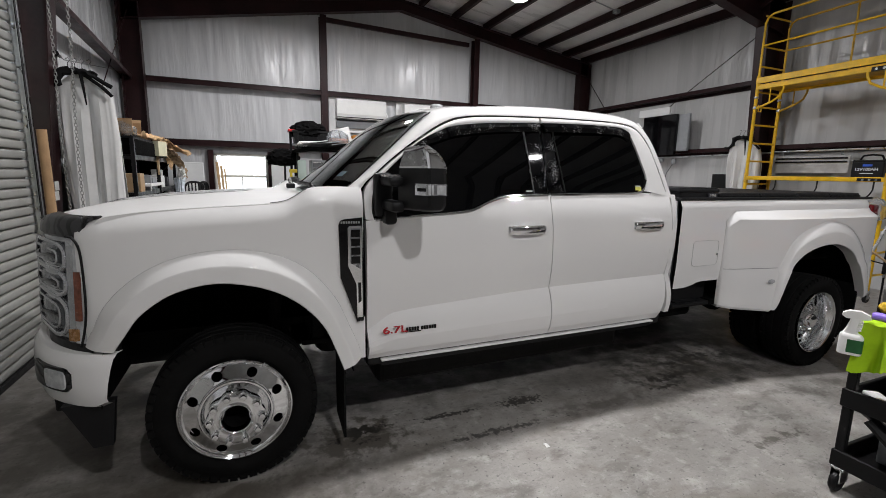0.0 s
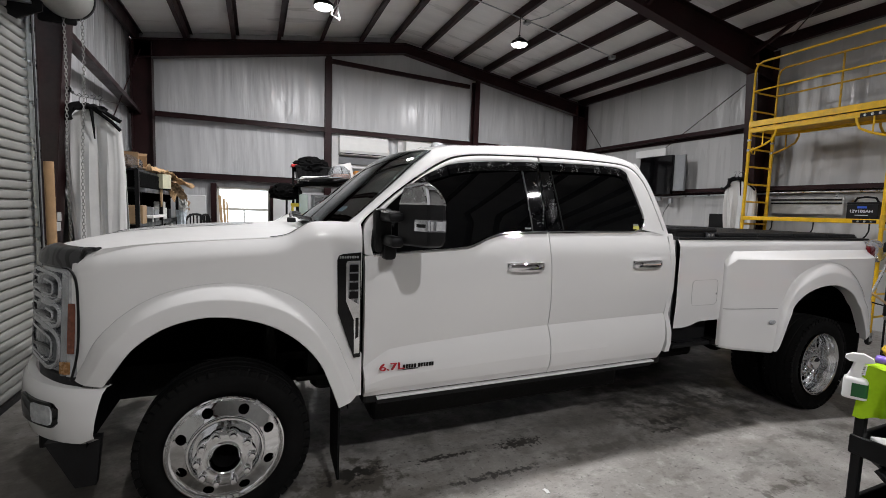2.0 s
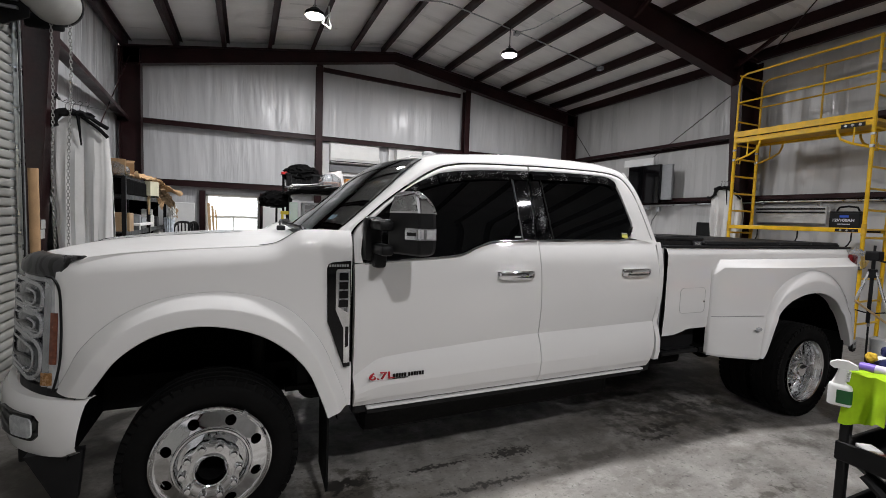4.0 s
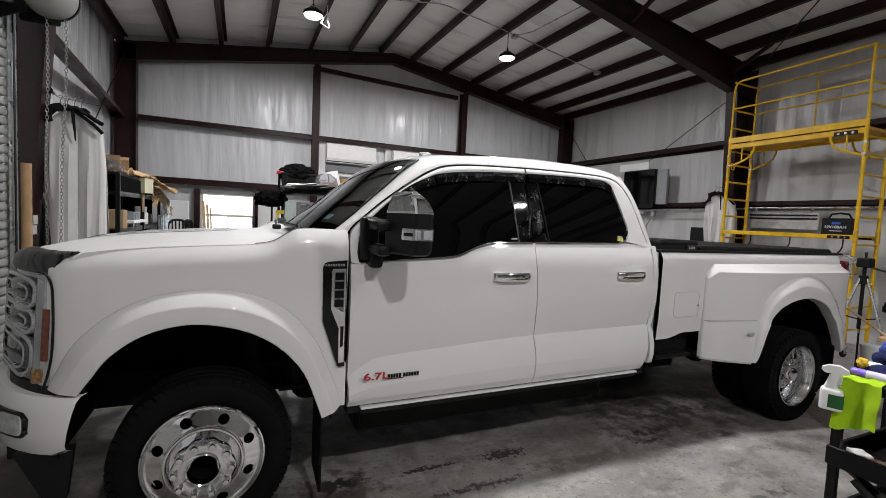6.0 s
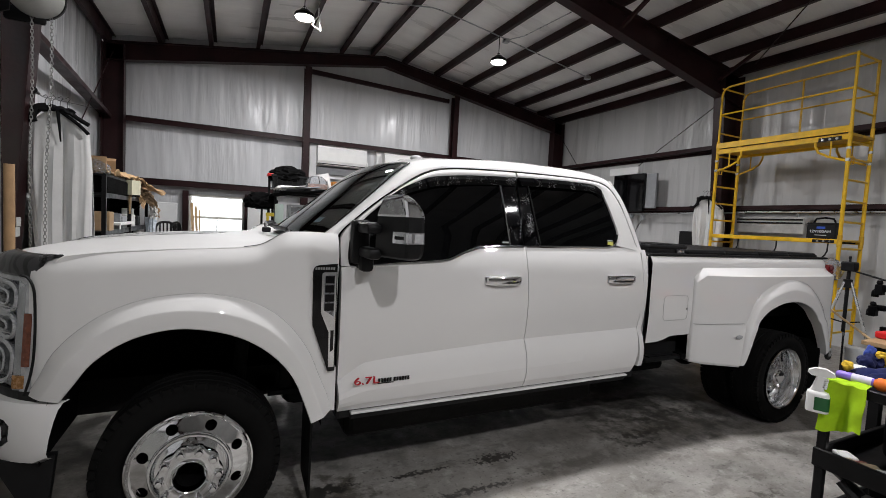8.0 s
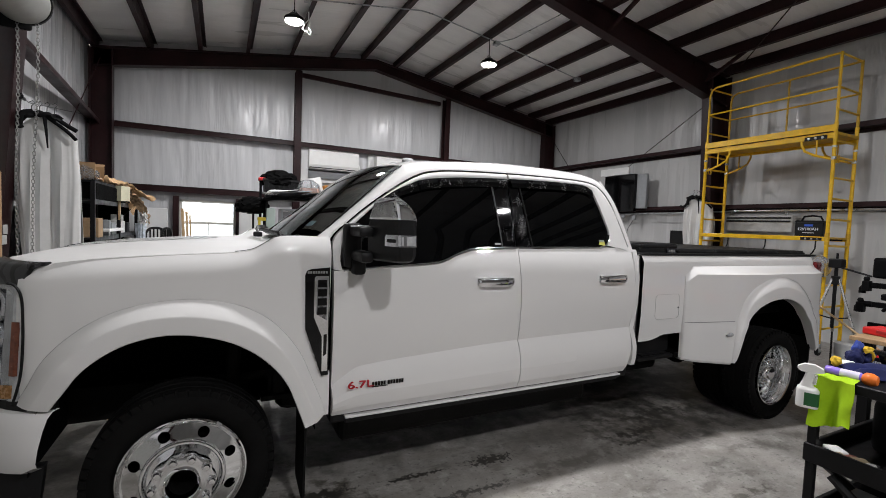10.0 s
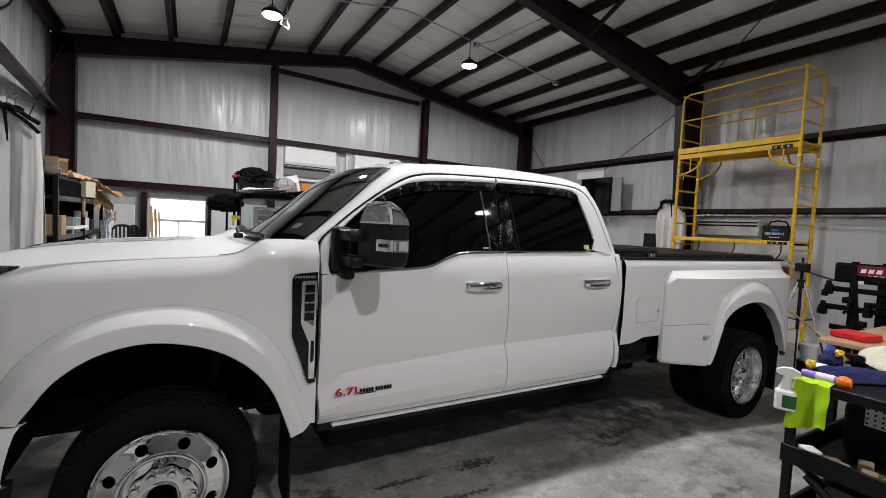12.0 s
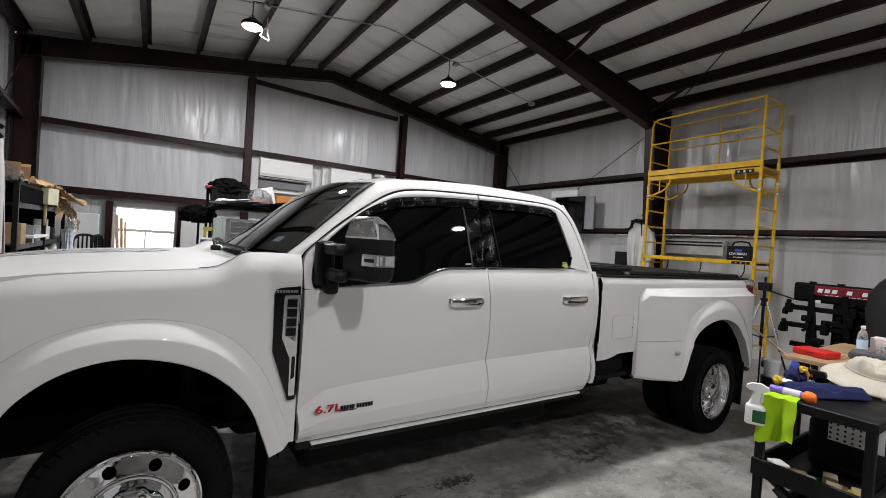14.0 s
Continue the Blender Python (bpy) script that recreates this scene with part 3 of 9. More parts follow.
def grid(bm, rows, thick=None):
    """Faces between rows of points; thick: a vector by which a back side is set off, closed with a rim."""
    g = [[bm.verts.new(p) for p in row] for row in rows]
    nr, nc = len(g), len(g[0])
    for i in range(nr - 1):
        for j in range(nc - 1):
            bm.faces.new((g[i][j], g[i + 1][j], g[i + 1][j + 1], g[i][j + 1]))
    if thick is not None:
        th = Vector(thick)
        h = [[bm.verts.new(v.co + th) for v in row] for row in g]
        for i in range(nr - 1):
            for j in range(nc - 1):
                bm.faces.new((h[i][j], h[i][j + 1], h[i + 1][j + 1], h[i + 1][j]))
        for i in range(nr - 1):
            bm.faces.new((g[i][0], h[i][0], h[i + 1][0], g[i + 1][0]))
            bm.faces.new((g[i][-1], g[i + 1][-1], h[i + 1][-1], h[i][-1]))
        for j in range(nc - 1):
            bm.faces.new((g[0][j], g[0][j + 1], h[0][j + 1], h[0][j]))
            bm.faces.new((g[-1][j], h[-1][j], h[-1][j + 1], g[-1][j + 1]))
    return g


def flat_panel(bm, outline, Y, thick, cuts=()):
    """A filled outline of (x, z), curved by y = Y(x, z)."""
    vs = [bm.verts.new((x, 0, z)) for x, z in outline]
    es = [bm.edges.new((vs[i], vs[(i + 1) % len(vs)])) for i in range(len(vs))]
    bmesh.ops.triangle_fill(bm, edges=es, use_beauty=True)
    for z in cuts:
        bmesh.ops.bisect_plane(bm, geom=bm.verts[:] + bm.edges[:] + bm.faces[:], plane_co=(0, 0, z), plane_no=(0, 0, 1))
    faces = bm.faces[:]
    r = bmesh.ops.extrude_face_region(bm, geom=faces)
    back = [v for v in r["geom"] if isinstance(v, bmesh.types.BMVert)]
    done = set(back)
    for v in bm.verts:
        v.co.y = Y(v.co.x, v.co.z) + (thick if v in done else 0)


def both(name, build, material, parent, label="", smooth=True, sharp=38):
    """A part on the near side and its mirror image on the far side."""
    out = []
    for far in (False, True):
        b = B()
        build(b)
        if far:
            for v in b.verts:
                v.co.y = TW - v.co.y
        out.append(part(name, b, material, parent[far] if isinstance(parent, (list, tuple)) else parent, label, smooth, sharp))
    return out


def bars(name, cells, y, material, parent, label=""):
    """Flat raised bars that stand for lettering: (x0, z0, x1, z1)."""
    b = B()
    for x0, z0, x1, z1 in cells:
        box(b, x0, y, z0, x1, y + 0.004, z1)
    return part(name, b, material, parent, label)


truck = thing("pickup_truck", (0, 0, 0), "white crew-cab pickup truck with dual rear wheels and tinted windows", "pickup truck")

# side section of cab and doors
crease = line((0.64, 0.70), (0.72, 0.755), (0.81, 0.803), (1.2, 0.832), (1.845, 0.863), (2.9, 0.880))
sec_low = line((0.52, 0.05), (0.57, 0.020), (0.62, -0.002), (0.70, -0.012), (0.80, 0.006), (0.868, 0.034))
sec_high = line((0.868, 0.034), (0.90, 0.027), (0.96, 0.017), (1.10, 0.003), (1.22, 0.002), (1.31, 0.010), (1.37, 0.022), (1.42, 0.038), (1.46, 0.053))


def y_door(x, b):
    return sec_low(b) if b <= 0.868 else sec_high(b)


def y_cab(x, z):
    q = max(0.0, z - 1.455)
    return 0.053 + 0.22 * q + 0.14 * q * q if z > 1.455 else sec_high(z) + 0.002


belt = line((0.655, 1.318), (0.80, 1.328), (0.967, 1.338), (1.241, 1.357), (1.406, 1.415), (1.504, 1.438), (1.853, 1.449), (2.545, 1.459), (2.9, 1.47))
ROWS = [0.555, 0.575, 0.60, 0.64, 0.69, 0.74, 0.79, 0.83, 0.862, 0.868, 0.874, 0.91, 0.96, 1.02, 1.08, 1.14, 1.20, 1.25, 1.29]


def lower_door(bm, xf, xr, top, nx=40):
    rows = []
    for i in range(nx + 1):
        u = i / nx
        col = []
        for b in ROWS:
            x = xf(b) + (xr(b) - xf(b)) * u
            w = max(0.0, 1 - abs(b - 0.868) / 0.30)
            z = b + (crease(x) - 0.868) * w
            if z > top(x) - 0.02:
                z = top(x) - 0.02
            col.append(Vector((x, y_door(x, b), z)))
        x = xf(1.35) + (xr(1.35) - xf(1.35)) * u
        for k in range(1, 7):
            z = 1.29 + (top(x) - 1.29) * k / 6
            col.append(Vector((x, y_cab(x, z) if z > 1.40 else sec_high(z) + 0.002 * max(0, (z - 1.29) / 0.11), z)))
        rows.append(col)
    grid(bm, rows, (0, 0.05, 0))


def strip(bm, outer, inner, n, dy=0.0, thick=0.035, bulge=0.006):
    """A window frame between two lines of (x, z) on the cab's side."""
    O, I = spline([(x, 0, z) for x, z in outer], n), spline([(x, 0, z) for x, z in inner], n)
    rows = []
    for o, i in zip(O, I):
        row = []
        for k in range(6):
            p = o.lerp(i, k / 5)
            row.append(Vector((p.x, y_cab(p.x, p.z) + dy - bulge * math.sin(math.pi * k / 5), p.z)))
        rows.append(row)
    grid(bm, rows, (0, thick, 0))


D_FRONT = [(0.655, 1.325), (0.652, 1.40), (0.658, 1.465), (0.680, 1.505), (0.724, 1.546), (0.846, 1.648), (1.010, 1.764), (1.150, 1.846), (1.265, 1.884), (1.45, 1.905), (1.797, 1.920)]
W_FRONT = [(0.700, 1.322), (0.689, 1.370), (0.697, 1.43), (0.714, 1.485), (0.768, 1.556), (0.875, 1.652), (0.985, 1.738), (1.115, 1.803), (1.21, 1.836), (1.45, 1.866), (1.797, 1.886)]
D_REAR = [(1.812, 1.921), (2.09, 1.926), (2.394, 1.925), (2.55, 1.908), (2.63, 1.862), (2.69, 1.775), (2.735, 1.66), (2.790, 1.50), (2.815, 1.44)]
W_REAR = [(1.812, 1.887), (2.09, 1.896), (2.30, 1.898), (2.46, 1.892), (2.53, 1.862), (2.565, 1.79), (2.61, 1.655), (2.637, 1.555), (2.60, 1.475)]


def build_front_door(bm):
    lower_door(bm, line((0.55, 0.664), (0.9, 0.660), (1.35, 0.655)), line((0.55, 1.8395), (0.9, 1.836), (1.35, 1.8155)), belt)
    strip(bm, D_FRONT, W_FRONT, 60)


def build_rear_door(bm):
    lower_door(bm, line((0.55, 1.8445), (0.9, 1.841), (1.35, 1.8205)), line((0.55, 2.800), (0.62, 2.812), (0.9, 2.842), (1.1, 2.848), (1.35, 2.832)), belt)
    strip(bm, D_REAR, W_REAR, 40)


front_doors = both("front_door", build_front_door, PAINT, truck, "white pearl front door", True, 11)
rear_doors = both("rear_door", build_rear_door, PAINT, truck, "white pearl rear door", True, 11)


# glass, black pillar covers, rain guards
def win_poly(pts):
    back = max(x for x, _ in pts)
    return lambda b: flat_panel(b, pts, lambda x, z: y_cab(x, z) + 0.014 + 0.03 * (back - x), 0.006, (1.5, 1.55, 1.6, 1.65, 1.7, 1.75, 1.8, 1.85))


def along(f, a, b, n):
    return [(a + (b - a) * i / n, f(a + (b - a) * i / n)) for i in range(n + 1)]


wf = [(p.x, p.z) for p in spline([(x, 0, z) for x, z in W_FRONT], 26)]
wr = [(p.x, p.z) for p in spline([(x, 0, z) for x, z in W_REAR], 22)]
both("window_glass", win_poly([p for p in wf if p[0] < 1.668] + [(1.672, 1.879), (1.706, belt(1.706))] + along(belt, 1.69, 0.72, 14)), TINT, front_doors, "dark tinted side glass")
both("pillar_cover", win_poly([(1.682, 1.880), (1.797, 1.886), (1.812, 1.45), (1.716, 1.446)]), SPECK, front_doors, "gloss black pillar cover with water spots")
both("pillar_cover", win_poly([(1.812, 1.887), (1.885, 1.890), (1.938, 1.451), (1.824, 1.45)]), SPECK, rear_doors, "gloss black pillar cover with water spots")
both("window_glass", win_poly([(1.895, 1.890)] + [p for p in wr if p[0] > 1.91] + along(belt, 2.55, 1.95, 6)), TINT, rear_doors, "dark tinted side glass")


def guard(path, h0, h1):
    def f(b):
        P = spline([(x, 0, z) for x, z in path], 34)
        rows = []
        for k, p in enumerate(P):
            u = k / 34
            h = h0 + (h1 - h0) * min(1, u * 3)
            y = y_cab(p.x, p.z)
            rows.append([Vector((p.x, y - 0.004, p.z + 0.004)), Vector((p.x + 0.2 * h * (1 - u), y - 0.018, p.z - 0.4 * h)), Vector((p.x + 0.5 * h * (1 - u), y - 0.012, p.z - h))])
        grid(b, rows, (0, 0.004, 0))
    return f


both("rain_guard", guard(W_FRONT[5:], 0.01, 0.052), SPECK, front_doors, "smoked rain guard with water spots")
both("rain_guard", guard(W_REAR[:5], 0.05, 0.05), SPECK, rear_doors, "smoked rain guard with water spots")
both("window_channel", lambda b: tube(b, [(1.677, y_cab(0, 1.879) + 0.008, 1.879), (1.692, y_cab(0, 1.66) + 0.008, 1.66), (1.711, 0.06, 1.45)], 0.0035, 6), mat("grey_channel", (0.10, 0.10, 0.10), 0.4, 0, 0.1, 10), front_doors)
both("window_channel", lambda b: tube(b, [(1.890, y_cab(0, 1.885) + 0.008, 1.885), (1.915, y_cab(0, 1.66) + 0.008, 1.66), (1.943, 0.06, 1.455)], 0.005, 6), DARKMETAL, rear_doors)


bars("glass_label", [(2.535, 1.478, 2.585, 1.500)], y_cab(0, 1.49) + 0.006, mat("yellow_sticker", (0.62, 0.58, 0.12), 0.6), rear_doors[0], "small yellow window sticker")
bars("glass_label", [(2.535, 1.502, 2.58, 1.510)], y_cab(0, 1.505) + 0.006, mat("white_print", (0.55, 0.55, 0.55), 0.6), rear_doors[0], "white window print")
bars("glass_label", [(1.655 + 0.011 * q, 1.466, 1.663 + 0.011 * q, 1.476) for q in range(4)], y_cab(0, 1.47) + 0.004, bpy.data.materials["white_print"], front_doors[0], "white window print")
bars("glass_label", [(1.790, 1.50 + 0.022 * q, 1.797, 1.510 + 0.022 * q) for q in range(6)], y_cab(0, 1.53) + 0.006, mat("grey_print", (0.22, 0.22, 0.22), 0.6), front_doors[0], "white dotted pillar print")


def belt_strip(pts, n):
    def f(b):
        P = spline([(x, 0, z) for x, z in pts], n)
        grid(b, [[Vector((p.x, y_cab(p.x, p.z) - o, p.z + h)) for o, h in ((0.001, -0.0095), (0.0055, -0.008), (0.0065, 0.0), (0.004, 0.0065), (-0.012, 0.008))] for p in P], (0, 0.03, 0))
    return f


both("belt_moulding", belt_strip(along(belt, 0.705, 1.806, 30), 60), CHROME, front_doors, "chrome belt moulding")
both("belt_moulding", belt_strip(along(belt, 1.822, 2.50, 10) + [(2.565, 1.468), (2.605, 1.492), (2.632, 1.545)], 40), CHROME, rear_doors, "chrome belt moulding")


# door handles
def build_handle(x0):
    def f(b):
        z, L = 1.243, 0.255
        rows = []
        for i in range(13):
            u = i / 12
            x = x0 + L * u
            out = 0.034 * math.sin(math.pi * min(max(u, 0.0), 1.0)) ** 0.22 + 0.004
            h = 0.0255 * (1 - 0.22 * abs(2 * u - 1) ** 6)
            ring = []
            for k in range(10):
                a = 2 * math.pi * k / 10
                ring.append(Vector((x, 0.0 - out * 0.62 - 0.012 * math.cos(a) * 1.0, z + h * math.sin(a) * (1.1 if math.cos(a) > 0 else 1))))
            rows.append(ring + [ring[0]])
        grid(b, rows)
        bmesh.ops.remove_doubles(b, verts=b.verts[:], dist=0.0004)
        box(b, x0 - 0.008, -0.006, z - 0.024, x0 + 0.05, 0.01, z + 0.024, 0.004, 2)
    return f


for x0, doors in ((1.508, front_doors), (2.490, rear_doors)):
    both("door_handle", build_handle(x0), CHROME, doors, "chrome door handle")

# front fender, its arch flare and the hood
zs = line((-0.62, 1.333), (-0.525, 1.348), (-0.323, 1.377), (-0.061, 1.395), (0.10, 1.403), (0.22, 1.411), (0.28, 1.424), (0.34, 1.459), (0.375, 1.480), (0.41, 1.489), (0.50, 1.492), (0.58, 1.490), (0.66, 1.485))
nose = line((-0.60, 0.075), (-0.56, 0.045), (-0.48, 0.020), (-0.30, 0.004), (0.0, 0.0), (0.7, 0.0))
ARCH_I = [(-0.470, 0.765), (-0.425, 0.83), (-0.352, 0.930), (-0.245, 1.008), (-0.122, 1.047), (0.0, 1.050), (0.146, 1.016), (0.262, 0.958), (0.36, 0.874), (0.433, 0.774), (0.487, 0.64), (0.520, 0.545)]
ARCH_O = [(-0.595, 0.785), (-0.552, 0.858), (-0.502, 0.957), (-0.425, 1.046), (-0.322, 1.124), (-0.204, 1.174), (-0.065, 1.198), (0.08, 1.196), (0.231, 1.160), (0.352, 1.090), (0.444, 0.993), (0.510, 0.890), (0.560, 0.77), (0.606, 0.66), (0.628, 0.585)]


def build_fender(bm):
    n = 64
    O = spline([(x, 0, z) for x, z in ARCH_O], n)
    rows = []
    for o in O:
        # from the flare's outer edge up to the shoulder, fanned out over the fender's length
        u = (o.x + 0.595) / (0.628 + 0.595)
        tx = -0.578 + u * (0.640 + 0.578)
        tz = zs(tx)
        row = []
        for k in range(15):
            t = k / 14
            x, z = o.x + (tx - o.x) * t ** 0.9, o.z + (tz - o.z) * t
            r = max(0.0, (z - (tz - 0.10)) / 0.10)
            y = nose(x) + 0.012 * max(0.0, (1.15 - z) / 0.6) + 0.055 * r ** 2.2
            row.append(Vector((x, y, z)))
        rows.append(row)
    grid(bm, rows, (0, 0.03, 0))


def build_flare(bm):
    n = 64
    O, I = spline([(x, 0, z) for x, z in ARCH_O], n), spline([(x, 0, z) for x, z in ARCH_I], n)
    rows = []
    prof = [(0.0, 0.003), (0.012, -0.005), (0.15, -0.024), (0.30, -0.043), (0.43, -0.057), (0.455, -0.0585), (0.49, -0.0595), (0.75, -0.060), (0.965, -0.060), (0.995, -0.056), (1.0, -0.050), (0.985, 0.02)]
    for k, (o, i) in enumerate(zip(O, I)):
        u = k / n
        row = []
        ends = 1 - 0.45 * max(0, (0.12 - u) / 0.12)
        for t, y in prof:
            p = o.lerp(i, t)
            row.append(Vector((p.x, nose(p.x) + 0.012 * max(0.0, (1.15 - p.z) / 0.6) + y * ends, p.z)))
        rows.append(row)
    grid(bm, rows, (0, 0.02, 0))


fenders = both("front_fender", build_fender, PAINT, truck, "white pearl front fender")
both("arch_flare", build_flare, PAINT, fenders, "white pearl wide arch flare", True, 14)
# sill corner below the fender, ahead of the door
both("rocker_corner", lambda b: grid(b, [[Vector((x, 0.010 + 0.0 * k, z)) for k, z in enumerate((0.545 if x < 0.60 else 0.575, 0.60, 0.70, 0.80))] for x in (0.545, 0.575, 0.60, 0.625, 0.645)], (0, 0.05, 0)), PAINT, fenders)

hood_c = line((-0.93, 1.225), (-0.87, 1.30), (-0.76, 1.345), (-0.54, 1.386), (-0.2, 1.416), (0.13, 1.434), (0.47, 1.440))


NOSE = line((0.0, -0.50), (0.05, -0.575), (0.10, -0.645), (0.20, -0.735), (0.30, -0.795), (0.50, -0.868), (0.70, -0.918), (1.015, -0.945))


def front_x(y):
    """Plan line of the nose at the height of the lamps."""
    return NOSE(min(y, TW - y))


def hood_z(x, y):
    e = min(y, TW - y)
    edge = zs(max(x, -0.62)) - 0.0015
    low = min(edge, 1.413)
    top = max(hood_c(x) - 0.004, low + (0.010 if x > -0.5 else 0.0))
    t = min(1.0, max(0, e - 0.050) / 0.45)
    return edge + (top - edge) * (1 - (1 - t) ** 1.7)


def build_hood(bm):
    ny, nx = 44, 34
    rows = []
    for j in range(ny + 1):
        v = j / ny
        y = 0.050 + (TW - 0.100) * v
        e = min(y, TW - y)
        xa = front_x(y) + 0.06
        xb = 0.385 + 0.07 * (1 - (abs(y - TW / 2) / 1.0) ** 2) - 0.10 * max(0, (0.30 - e) / 0.24) ** 2 + 0.08 * max(0, (0.2 - e) / 0.14)
        base = 0.545 - 0.17 * (1 - (2 * (y - 0.14) / (TW - 0.28) - 1) ** 2)      # just ahead of the windscreen's foot
        xb += max(0.0, base - xb) * min(1.0, max(0.0, (e - 0.06) / 0.12))
        row = []
        for i in range(nx + 1):
            u = i / nx
            x = xa + (xb - xa) * u
            row.append(Vector((x, y, hood_z(x, y) - 0.05 * max(0, 1 - u / 0.06) ** 2)))
        rows.append(row)
    grid(bm, rows, (0, 0, -0.03))


# Hood paint with a weaker, rougher coat than the body panels.
HOODPAINT = mat("soft_coat_white_pearl_paint", (0.70, 0.693, 0.68), 0.55, 0.0, 0.03, 5, 0.05, 180, coat=0.3, rough_vary=0.0, spec=0.2, dist=0.001)
HOODPAINT.node_tree.nodes["Principled BSDF"].inputs["Coat Roughness"].default_value = 0.25
bm = B()
build_hood(bm)
hood = part("hood", bm, HOODPAINT, truck, "white pearl hood", True)


# shut line between hood and fender
bm = B()
tube(bm, spline([(x, 0.058 + 0.02 * max(0, (x - 0.30) / 0.08), zs(x) + 0.001) for x in (0.20, 0.24, 0.28, 0.32, 0.36, 0.375)], 20), 0.003, 6)
part("hood_gap", bm, mat("dark_shut_line", (0.10, 0.10, 0.10), 0.8, 0, 0.1, 10), hood)


def nose_sheet(bm, y0, y1, z0, z1, off, ny=24, nz=10, shape=lambda u, v: 0.0, thick=0.02, lean=0.06):
    rows = []
    for i in range(ny + 1):
        y = y0 + (y1 - y0) * i / ny
        row = []
        for j in range(nz + 1):
            v = j / nz
            z = z0 + (z1 - z0) * v
            row.append(Vector((front_x(y) - off + lean * max(0, (z - 0.8)) * 0.9 - shape(i / ny, v), y, z)))
        rows.append(row)
    grid(bm, rows, (thick, 0, 0))


# hood front trim: patterned black deflector at the corner
def build_deflector(bm):
    rows = []
    for i in range(24):
        u = i / 23
        y = 0.058 + 0.42 * u ** 1.4
        xb = front_x(y) + 0.026
        xc = max(xb + 0.085, -0.507 - 1.6 * (y - 0.058))
        row = [Vector((xb, y, 1.276)), Vector((xb + 0.006, y, 1.310))]
        for q in (0.0, 0.15, 0.35, 0.6, 0.8, 1.0):
            x = xb + 0.022 + (xc - xb - 0.022) * q
            row.append(Vector((x, y, hood_z(x, y) + 0.007 - 0.012 * (1 - q) ** 6)))
        rows.append(row)
    grid(bm, rows, (0.01, 0, -0.012))
    bmesh.ops.recalc_face_normals(bm, faces=bm.faces)


def wave_mat():
    m = mat("dark_grey_patterned_wrap", (0.10, 0.10, 0.105), 0.35, 0, 0.2, 8)
    nt = m.node_tree
    w = nt.nodes.new("ShaderNodeTexWave")
    w.inputs["Scale"].default_value, w.inputs["Distortion"].default_value, w.inputs["Detail"].default_value = 8, 9, 1
    tc = nt.nodes.new("ShaderNodeTexCoord")
    nt.links.new(tc.outputs["Object"], w.inputs["Vector"])
    r = nt.nodes.new("ShaderNodeValToRGB")
    r.color_ramp.elements[0].position, r.color_ramp.elements[1].position = 0.30, 0.42
    r.color_ramp.elements[0].color, r.color_ramp.elements[1].color = (0.004, 0.004, 0.004, 1), (0.040, 0.040, 0.042, 1)
    nt.links.new(w.outputs[0], r.inputs[0])
    nt.links.new(r.outputs[0], nt.nodes["Principled BSDF"].inputs["Base Color"])
    return m


WRAP = wave_mat()
both("hood_deflector", build_deflector, WRAP, hood, "dark patterned wrap on the hood corner")
STRIPE = mat("silver_patterned_wrap", (0.62, 0.62, 0.62), 0.35, 0.2, 0.5, 26, 0.4, 60, second=(0.04, 0.04, 0.042), dist=0.003)
bm = B()
rows = []
for j in range(17):
    y = 0.98 + 0.42 * j / 16
    xa, xb = front_x(y) + 0.25, 0.02 + 0.10 * math.sin(math.pi * j / 16)
    rows.append([Vector((x, y, hood_z(x, y) + 0.0035)) for x in [xa + (xb - xa) * i / 18 for i in range(19)]])
grid(bm, rows, (0, 0, -0.002))
part("hood_wrap", bm, STRIPE, hood, "silver and black patterned wrap on the hood bulge", True)

GAP = [(-0.605, 0.046, 1.279), (-0.584, 0.046, 1.272), (-0.568, 0.043, 1.245), (-0.560, 0.042, 1.206), (-0.558, 0.042, 1.127), (-0.559, 0.042, 1.028), (-0.565, 0.042, 0.927), (-0.578, 0.043, 0.852), (-0.594, 0.045, 0.792)]
# head lamps: dark surround, chrome frame, lens blocks, amber marker
both("lamp_surround", lambda b: nose_sheet(b, 0.050, 0.52, 0.780, 1.288, -0.034, 26, 10), GLOSSBLACK, truck, "gloss black lamp surround")
lamps = both("head_lamp", lambda b: nose_sheet(b, 0.060, 0.50, 0.790, 1.276, -0.026, 34, 16, lambda u, v: 0.020 * math.sin(math.pi * min(1, v * 1.0)) ** 0.3 * (math.sin(math.pi * u) ** 0.25 if 0 < u < 1 else 0)), LAMPCHROME, truck, "large clear head lamp with chrome frame")


def nose_point(y, z, off):
    return Vector((front_x(y) - off + 0.054 * max(0, z - 0.8), y, z))


def lens_ring(z0, z1, y0, y1, off, r):
    """A rounded chrome frame round one lens, lying on the curved nose."""
    def f(b):
        pts = []
        rr = min(z1 - z0, y1 - y0) * 0.35
        for cy, cz, a0 in ((y1 - rr, z1 - rr, 0), (y0 + rr, z1 - rr, 90), (y0 + rr, z0 + rr, 180), (y1 - rr, z0 + rr, 270)):
            for q in range(6):
                a = radians(a0 + 18 * q)
                pts.append(nose_point(cy + rr * math.cos(a), cz + rr * math.sin(a), off))
        tube(b, pts + pts[:1], r, 8, False)
    return f


